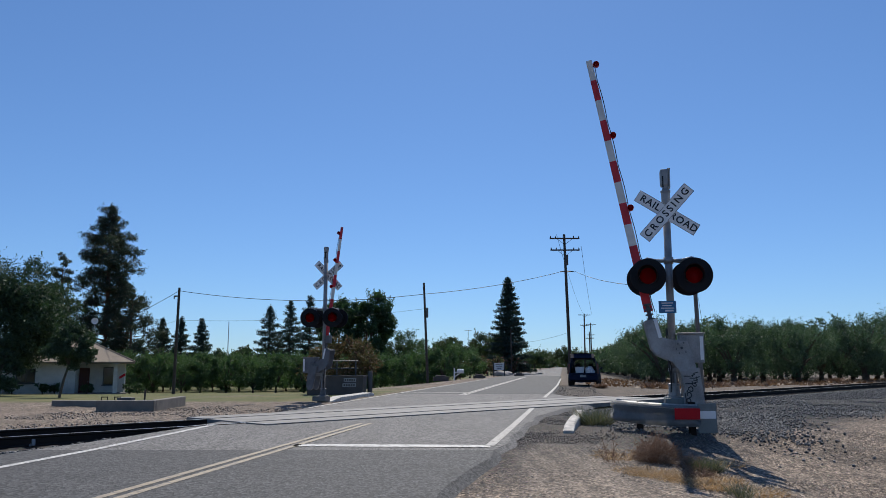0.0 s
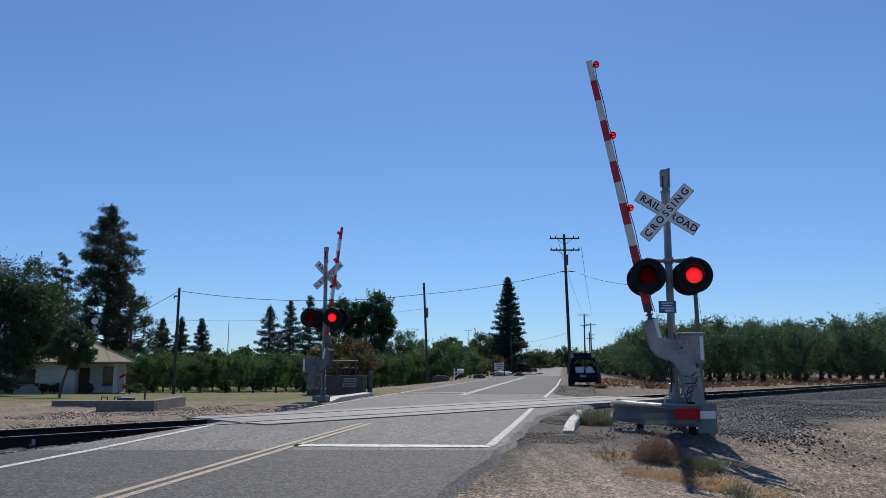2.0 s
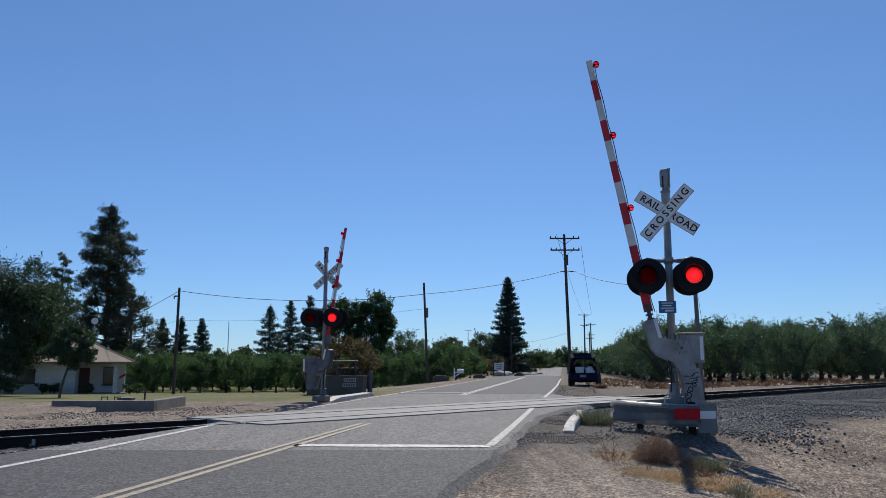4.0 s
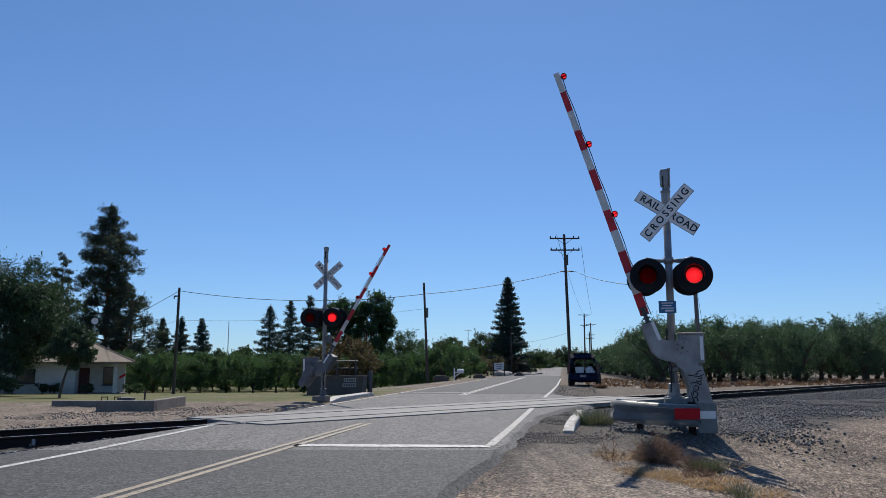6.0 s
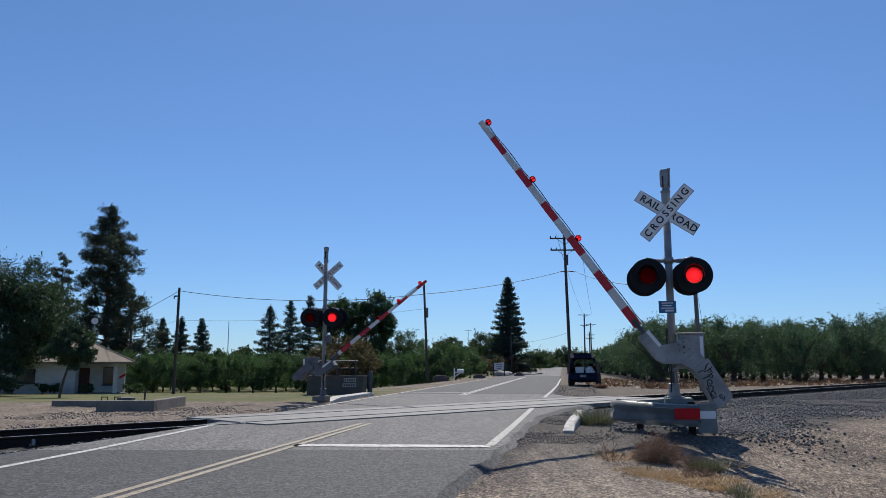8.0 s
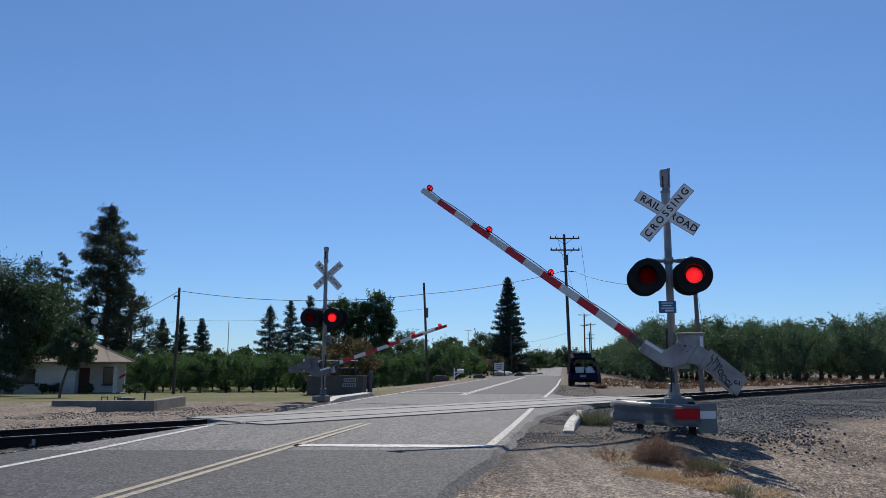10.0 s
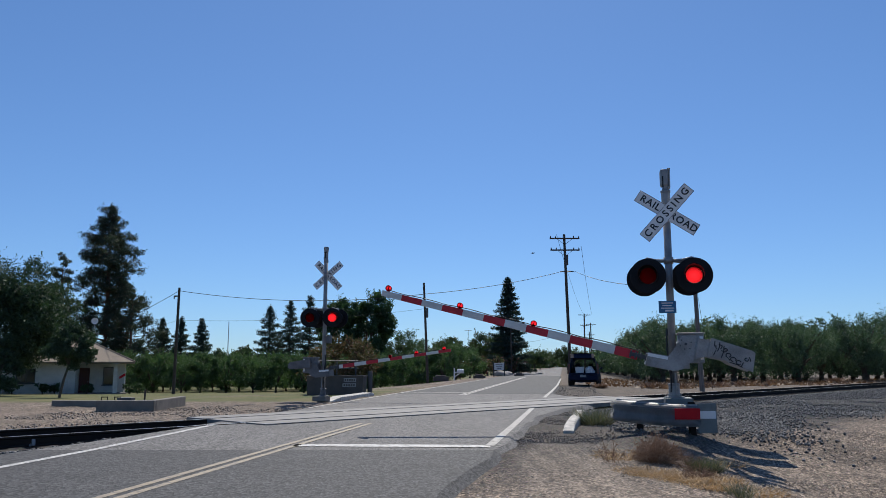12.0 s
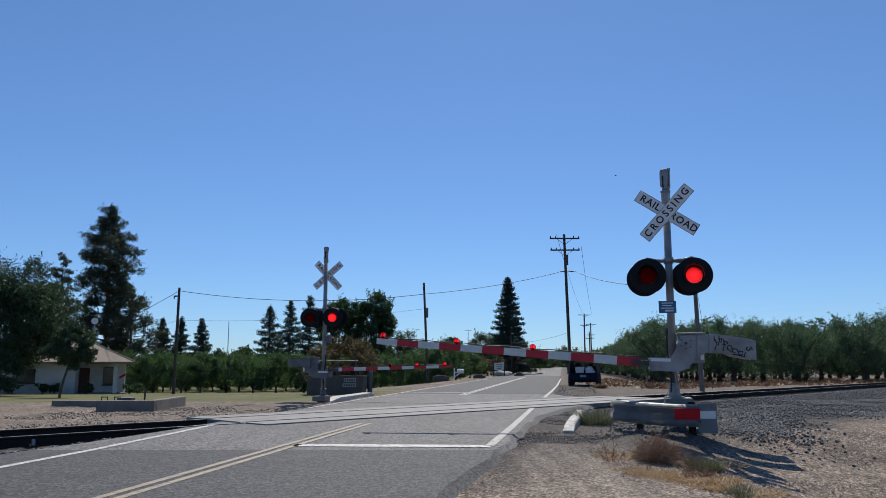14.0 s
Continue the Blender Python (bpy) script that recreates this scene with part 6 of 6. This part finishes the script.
    part("load_lip", box(B(), (1.3, 0.12, 0.04), (0, 0.10, 0.665), 0.012), CAR_DARK, t)
    part("hatch_lip", box(B(), (1.1, 0.10, 0.03), (0, -1.04, -0.34), 0.012), CAR_DARK, tg)
    for sx in (-1, 1):
        part("gas_strut", rod(B(), (sx * 0.74, 0.32, 1.25), (sx * 0.72, -0.02, 1.86), 0.014, seg=6), GREY_DARK, t)
    # load
    bx = tagged(new("storage_tub"), "white plastic tub standing in the open car boot", "container")
    m = t.matrix_basis
    bx.matrix_basis = m @ pose(-0.22, 0.42, 0.645)
    bm = B()
    vs = []
    for z, w in ((0.0, 0.22), (0.46, 0.27), (0.46, 0.29), (0.50, 0.29), (0.50, 0.26), (0.05, 0.20)):
        vs.append([bm.verts.new((sx * w, sy * w * 0.6, z)) for sx, sy in ((-1, -1), (1, -1), (1, 1), (-1, 1))])
    for p, q in zip(vs, vs[1:]):
        for k in range(4):
            bm.faces.new((p[k], p[(k + 1) % 4], q[(k + 1) % 4], q[k]))
    bm.faces.new(vs[0])
    bm.faces.new(vs[-1])
    bmesh.ops.recalc_face_normals(bm, faces=bm.faces[:])
    part("tub", bm, WHITE_BAG, bx)
    for k, (x, z, s) in enumerate(((0.36, 0.93, 0.26), (0.50, 0.80, 0.2), (0.30, 0.76, 0.16))):
        bm = ball(B(), (0, 0, 0), s, 3, (1, 0.7, 0.95))
        for v in bm.verts:
            v.co *= 1 + 0.28 * noise.noise(v.co * 7 + Vector((k, 0, 0)))
        ob = solo("plastic_bag", bm, WHITE_BAG, "crumpled white plastic bag in the open car boot", "bag", "bags in the boot", "", m @ pose(x, 0.42, z))


car()


# ---- roadside things ----
def roadside():
    t = thing("mailbox", "white roadside mailbox on a braced wooden post", "mailbox", m=pose(1.35, 72.0, 0.0))
    part("post", box(B(), (0.12, 0.12, 1.1), (-0.3, 0, 0.5), 0.01), SIGN_WHITE, t)
    bm = B()
    box(bm, (0.9, 0.1, 0.1), (0.15, 0, 0.62), 0.01)
    rod(bm, (-0.28, 0, 0.25), (0.25, 0, 0.60), 0.04, seg=6)
    part("bracket", bm, SIGN_WHITE, t)
    bm = box(B(), (0.62, 0.26, 0.16), (0.25, 0, 0.75), 0.02)
    rod(bm, (-0.06, 0, 0.83), (0.56, 0, 0.83), 0.13, seg=16)
    part("letter_box", bm, SIGN_WHITE, t)
    t = thing("notice_board", "white board between two dark posts at the roadside", "sign", m=pose(6.35, 88.0, 0.0))
    for sx in (-0.6, 0.6):
        part("post", box(B(), (0.12, 0.12, 1.75), (sx, 0, 0.8), 0.01), TRIM_DARK, t)
    part("board", box(B(), (1.12, 0.06, 0.8), (0, 0, 1.2), 0.008), SIGN_WHITE, t)
    for k in range(3):
        part("writing_bar", box(B(), (0.8 - 0.15 * k, 0.01, 0.09), (0, -0.04, 1.45 - 0.24 * k)), GREY_PAINT, t)
    rg = np.random.default_rng(8)
    for k in range(9):
        x, y = 7.6 + 0.75 * k + rg.normal() * 0.3, 94 + 2.0 * k
        s = rg.uniform(0.3, 0.6) * (1.3 if k < 2 else 1)
        bm = ball(B(), (0, 0, 0), s, 2, (1.35, 0.9, 0.62))
        for v in bm.verts:
            v.co *= 1 + 0.3 * noise.noise(v.co * 2.2 + Vector((k * 3, 0, 0)))
        solo("boulder", bm, ROCK, "pale boulder lying on the dirt roadside", "rock", "roadside boulders", "", pose(x, y, s * 0.3, 0, 0, 50 * k))
    for k, (x, y, w) in enumerate(((3.6, 77.0, 1.9), (-0.2, 68.0, 2.2), (8.9, 91.0, 1.8))):
        bm = box(B(), (w * 0.6, 0.6, 0.36), (0, 0, 0.12), 0.04)
        box(bm, (w * 0.4, 0.4, 0.2), (0, 0, 0.34), 0.06)
        solo("planter", bm, DARK_CONCRETE, "dark low planter box at the roadside", "planter", "", "", pose(x, y, 0, 0, 0, 8))
    for k in range(5):
        put(broad_tree(110 + k, 2.6 + 0.4 * (k % 2), 3.2, 0.5, 24, 1500, 0.2, LEAF_PINK, BARK, "flowering shrub with dull pink blooms", "shrub", "shrub", 0, 0.0), 4.4 + 1.4 * k - 3.5 * (k % 2), 101.0 + 3 * k)
    bm = B()
    box(bm, (6.5, 5, 2.3), (0, 0, 1.1))
    t = thing("far_house", "small far house with a reddish roof", "house", m=pose(18.4, 205.0, 0.0))
    part("wall", bm, STUCCO, t)
    bm = B()
    prism(bm, [(-3.8, 2.2), (3.8, 2.2), (0, 3.9)], -3.0, 3.0)
    part("roof", bm, DARK_DOOR, t)


roadside()


# ---- plants on the verge ----
def tuft(seed, n, r, h, mat, name, label, category, x, y, lean=0.5, width=0.006, base=0.3):
    """Thin blades or twigs that fan out of the ground, each of two bent pieces."""
    rg = np.random.default_rng(seed)
    a = rg.uniform(0, 2 * np.pi, n)
    rr = r * base * np.sqrt(rg.random(n))
    p0 = np.stack([rr * np.cos(a), rr * np.sin(a), np.full(n, -0.02)], 1)
    out = r * rg.uniform(0.2, 1.0, n)
    hh = h * rg.uniform(0.35, 1.0, n)
    b = a + rg.normal(size=n) * 0.5
    p2 = p0 + np.stack([out * np.cos(b), out * np.sin(b), hh], 1)
    p1 = (p0 + p2) / 2 + np.stack([0.0 * out, 0.0 * out, hh * 0.15 * lean], 1) + rg.normal(size=(n, 3)) * 0.02
    w = np.stack([-np.sin(b), np.cos(b), rg.normal(size=n) * 0.6], 1) * width
    v = np.stack([p0 - w, p0 + w, p1 + w * 0.8, p1 - w * 0.8, p2 + w * 0.2, p2 - w * 0.2], 1).reshape(-1, 3)
    i = np.arange(n)[:, None] * 6
    f = np.concatenate([i + np.array([0, 1, 2, 3]), i + np.array([3, 2, 4, 5])])
    me = arrays(name, v, f)
    ob = part(name, me, mat, None)
    tagged(ob, label, category)
    ob.matrix_basis = pose(x, y, float(land(np.float64(x), np.float64(y))))
    return ob


def bush(seed, n, r, h, mat, label, x, y, w=0.0018):
    """A dome of fine forked twigs."""
    rg = np.random.default_rng(seed)
    V, F = [], []
    def rods(p, q, wd):
        e = np.cross(q - p, rg.normal(size=p.shape))
        e = e / (np.linalg.norm(e, axis=1, keepdims=True) + 1e-9) * wd
        k = sum(len(v) for v in V)
        V.append(np.stack([p - e, p + e, q + e * 0.6, q - e * 0.6], 1).reshape(-1, 3))
        F.append(np.arange(len(p) * 4).reshape(-1, 4) + k)
    a = rg.uniform(0, 2 * np.pi, n)
    rr = r * np.sqrt(rg.random(n))
    p = np.stack([0.45 * rr * np.cos(a), 0.45 * rr * np.sin(a), np.full(n, -0.02)], 1)
    dome = np.sqrt(np.clip(1 - (rr / r) ** 2, 0.06, 1)) * rg.uniform(0.35, 1.0, n)
    q = np.stack([rr * np.cos(a + 0.2), rr * np.sin(a + 0.2), h * dome], 1)
    mid = p + (q - p) * 0.5 + rg.normal(size=(n, 3)) * 0.03
    rods(p, mid, w * 1.6)
    rods(mid, q, w * 1.2)
    for k in range(7):
        b = mid + (q - mid) * rg.uniform(0, 1, (n, 1))
        d = rg.normal(size=(n, 3)) * np.array([1, 1, 0.8]) + np.array([0, 0, 0.35])
        rods(b, b + d * r * 0.13, w)
    ob = part("dead_bush", arrays("dead_bush", np.concatenate(V), np.concatenate(F)), mat, None)
    tagged(ob, label, "shrub")
    ob.matrix_basis = pose(x, y, float(land(np.float64(x), np.float64(y))))


tuft(1, 650, 0.42, 0.40, WEED, "weed_clump", "grey-green weed clump beside the short kerb", "weed", 3.10, 15.9, width=0.004, base=0.7)
bush(2, 430, 0.34, 0.37, TUMBLE, "dry brown dead bush on the dirt verge", 2.68, 9.85)
bush(12, 110, 0.20, 0.18, TUMBLE, "small dry brown dead bush on the dirt verge", 2.95, 9.45)
bush(13, 90, 0.20, 0.16, TUMBLE, "small dry brown dead bush in the straw", 2.75, 8.55)
bush(3, 26, 0.20, 0.40, TUMBLE, "leafless dead plant with thin twigs", 2.08, 9.76, 0.0022)
tuft(4, 900, 0.20, 0.20, WEED, "weed_clump", "low grey-green weed in the straw before the signal", "weed", 3.10, 9.3, width=0.0022, base=0.7)
tuft(5, 200, 0.18, 0.17, WEED, "weed_clump", "low grey-green weed at the dirt edge", "weed", 2.85, 7.6, width=0.002, base=0.6)
for k, (x, y, n, r) in enumerate(((2.35, 8.75, 420, 0.30), (2.55, 8.45, 480, 0.34), (2.2, 8.95, 260, 0.28), (2.65, 8.05, 320, 0.30), (2.45, 10.7, 200, 0.40), (3.6, 10.6, 160, 0.5), (2.95, 8.7, 260, 0.32), (2.3, 10.3, 200, 0.35), (3.2, 8.2, 200, 0.35))):
    tuft(30 + k, int(n * 2.2), r * 0.35, 0.05, STRAW, "dry_grass", "flattened pale straw on the dirt verge", "grass", x, y, width=0.0034, base=1 / 0.35)
tuft(10, 400, 0.5, 0.3, TUMBLE, "dead_bush", "brownish dry weeds behind the parked car", "shrub", 8.6, 42.5, width=0.012)


# ---- loose stones ----
def stones(name, pts, sizes, mat, label, seed):
    """Rough eight-cornered stones as one heap."""
    rg = np.random.default_rng(seed)
    n = len(pts)
    cube = np.array([(x, y, z) for z in (-1, 1) for y in (-1, 1) for x in (-1, 1)], float)
    v = cube[None] * rg.uniform(0.45, 1.0, (n, 8, 1)) * np.array([1, 1, 0.75])
    ax = rg.normal(size=(n, 4))
    ax /= np.linalg.norm(ax, axis=1, keepdims=True)
    w, x, y, z = ax.T
    R = np.stack([1 - 2 * (y * y + z * z), 2 * (x * y - z * w), 2 * (x * z + y * w), 2 * (x * y + z * w), 1 - 2 * (x * x + z * z), 2 * (y * z - x * w),
                  2 * (x * z - y * w), 2 * (y * z + x * w), 1 - 2 * (x * x + y * y)], 1).reshape(n, 3, 3)
    v = np.einsum("nij,nkj->nki", R, v) * sizes[:, None, None] * 0.5 + pts[:, None, :]
    q = np.array([(0, 2, 3, 1), (4, 5, 7, 6), (0, 1, 5, 4), (2, 6, 7, 3), (0, 4, 6, 2), (1, 3, 7, 5)])
    f = (np.arange(n)[:, None, None] * 8 + q[None]).reshape(-1, 4)
    ob = part(name, arrays(name, v.reshape(-1, 3), f), mat, None)
    return tagged(ob, label, "gravel", "", "stuff")


def stone_mat(name, lo, hi):
    m = Mat(name, 0.9, 0.0, 0.3)
    r = m.n("NewGeometry").outputs["Random Per Island"]
    m.color(m.mix(m.noise(30, 3, m.pos()), m.mix(r, lo, hi), tuple((a + b) / 2 * 0.8 for a, b in zip(lo, hi))))
    return m.m


BALLAST = stone_mat("ballast_stone", (0.045, 0.045, 0.047), (0.27, 0.268, 0.26))
SHOULDER = stone_mat("shoulder_stone", (0.10, 0.088, 0.076), (0.34, 0.30, 0.26))
PEBBLE = stone_mat("dirt_pebble", (0.15, 0.12, 0.095), (0.44, 0.375, 0.31))


def scatter():
    rg = np.random.default_rng(21)
    def pick(n, x0, x1, y0, y1, keep):
        x, y = rg.uniform(x0, x1, n), rg.uniform(y0, y1, n)
        k = keep(x, y, track_s(x, y), x - road_x(y))
        return x[k], y[k]
    x, y = pick(64000, 3, 34, 9, 46, lambda x, y, s, o: (o > np.maximum(road_right(y) + 0.12, np.where(rg.random(len(x)) < 0.3, 3.15, 4.2))) & (s > 0.45) & (s < 7.6 + 1.2 * np.sin(x * 1.3) + rg.normal(size=len(x)) * 0.7))
    x2, y2 = pick(9000, -14, -2, 6, 18, lambda x, y, s, o: (o < -3.45) & (s > 0.55) & (s < 3.0))
    x3, y3 = pick(7000, 3, 12, 16, 48, lambda x, y, s, o: (o > road_right(y) + 0.1) & (o < 5.6) & (s < 7))
    x4, y4 = pick(16000, 4, 14, 10.5, 20, lambda x, y, s, o: (o > 4.2) & (s > 2.0) & (s < 7.2 + 1.2 * np.sin(x * 1.3) + rg.normal(size=len(x)) * 0.5))
    x, y = np.concatenate([x, x2, x3, x4]), np.concatenate([y, y2, y3, y4])
    stones("ballast", np.stack([x, y, land(x, y) + 0.012], 1), np.where(track_s(x, y) < -0.5, 0.6, 1.0) * rg.uniform(0.026, 0.058, len(x)), BALLAST, "heap of dark grey crushed track ballast", 22)
    x, y = pick(46000, -0.5, 13, 5.8, 18, lambda x, y, s, o: (o > 3.0) & (s > 6.0) & (rg.random(len(x)) < 0.45 + 0.55 * sm(3.6, 5.2, o)))
    stones("pebbles", np.stack([x, y, land(x, y) - 0.001], 1), rg.uniform(0.007, 0.015, len(x)) * (1 + (rg.random(len(x)) < 0.012) * 1.6), PEBBLE, "loose pebbles and clods on dry dirt", 23)
    edge = lambda y: 1.1 + 0.5 * np.sin(y * 1.7) + 0.3 * np.sin(y * 4.1)
    x, y = pick(34000, 0, 6, 7.5, 24, lambda x, y, s, o: (o > road_right(y) + 0.05 + 0.1 * np.sin(y * 3)) & (o < road_right(y) + edge(y) * (0.4 + 0.6 * sm(8.0, 13.0, y)) + rg.exponential(0.22, len(x))) & (s > 1.0) & (rg.random(len(x)) < 0.15 + 0.85 * sm(8.5, 13.5, y)))
    stones("shoulder_gravel", np.stack([x, y, land(x, y) + 0.001], 1), rg.uniform(0.012, 0.034, len(x)) * (0.45 + 0.55 * sm(9.0, 14.0, y)), SHOULDER, "grey-brown gravel along the road edge", 25)
    x, y = pick(16000, -22, -3, 14, 30, lambda x, y, s, o: (o < -3.2) & (s < -1.9) & (s > -7.5))
    stones("rubble", np.stack([x, y, land(x, y) + 0.006], 1), rg.uniform(0.015, 0.05, len(x)), PEBBLE, "sandy rubble beyond the rails", 24)


scatter()


# ---- bird ----
def build_bird():
    bm = ball(B(), (0, 0, 0), 0.07, 2, (2.3, 0.9, 0.85))
    bird = tagged(part("bird", bm, CAR_DARK, None), "small dark bird flying past with spread wings", "bird")
    part("head", ball(B(), (0.16, 0, 0.03), 0.045, 2, (1.3, 1, 1)), CAR_DARK, bird)
    for sy in (-1, 1):
        bm = B()
        pts = [(0.08, 0.03, 0.02), (0.06, 0.20, 0.09), (-0.02, 0.36, 0.06), (-0.08, 0.30, 0.055), (-0.10, 0.14, 0.05), (-0.08, 0.03, 0.02)]
        bm.faces.new([bm.verts.new((x, sy * y, z)) for x, y, z in pts])
        bmesh.ops.triangulate(bm, faces=bm.faces[:])
        bmesh.ops.solidify(bm, geom=bm.faces[:], thickness=0.012)
        part("wing", bm, CAR_DARK, bird)
    bm = prism(B(), [(-0.13, 0.01), (-0.30, 0.0), (-0.30, -0.012), (-0.13, -0.012)], -0.05, 0.05, 0.003)
    part("tail", bm, CAR_DARK, bird)
    return bird


BIRD = build_bird()


# ---- litter on the orchard floor and trackside ----
def build_litter():
    rg = np.random.default_rng(41)
    n = 9000
    y = rg.uniform(46, 84, n)
    x = road_x(y) + rg.uniform(5.5, 62, n)
    c = np.array([noise.noise((a * 0.35, b * 0.35, 4)) for a, b in zip(x, y)])
    k = (track_s(x, y) < -2.5) & (c > -0.15)
    x, y = x[k], y[k]
    P = np.stack([x, y, land(x, y) + 0.02 + 0.10 * rg.random(len(x)) ** 3], 1)
    v, f = leaves(P, 0.16, rg, 1.8, 0.0)
    tagged(part("leaf_litter", arrays("leaf_litter", v, f), LITTER, None), "dry brown leaf litter under the orchard trees", "litter", "", "stuff")
    for k2, (x, y) in enumerate(((13.6, 50.5), (22.0, 56.5), (24.5, 57.0), (19.5, 55.5), (29.0, 57.5), (16.5, 54.0))):
        tuft(60 + k2, 260, 0.7, 0.45, TUMBLE, "dead_bush", "rusty brown dry brush at the orchard edge", "shrub", x, y, width=0.02, base=0.8)


build_litter()


def motions():
    for arm, hz, angles in ARMS:
        walk(arm, [(t, pose(0, 0, hz, 0, -a, 0)) for t, a in angles])
    # added shutters stand in for switching: edge-on while their lamp shows
    for ob, m, spans, deep, r, turn in FLAPS:
        shut, wide = m @ pose(0, 0, -r * 0.02), m @ pose(0, 0, -min(deep * 0.5, r)) @ pose(0, 0, 0, 0, turn, 0)
        rows = [(0.0, shut)]
        for a, b in spans:
            rows += [(a - 0.02, shut), (a + 0.02, wide)]
            if b < 14:
                rows += [(b - 0.02, wide), (b + 0.02, shut)]
        if rows[-1][0] < 14:
            rows.append((14.0, rows[-1][1]))
        walk(ob, rows)
    # the bird leaves the broad tree, crosses the gap before the tall conifer and flies off
    spots = ((0.0, -11.0, 97.0, 8.0), (9.6, -11.0, 97.0, 8.0), (9.8, -8.9, 96.0, 8.2), (10.3, -2.75, 95.0, 8.0), (10.6, -0.07, 95.0, 8.2), (10.8, 1.70, 95.0, 8.5), (11.0, 3.33, 95.0, 9.0),
             (11.2, 5.17, 95.0, 9.7), (11.4, 6.8, 95.0, 10.7), (12.0, 11.5, 97.0, 15.5), (13.0, 20.0, 110.0, 24.0), (14.0, 30.0, 130.0, 34.0))
    walk(BIRD, [(t, pose(x, y, z, 12 * math.sin(t * 9), -12, 8)) for t, x, y, z in spots])


motions()
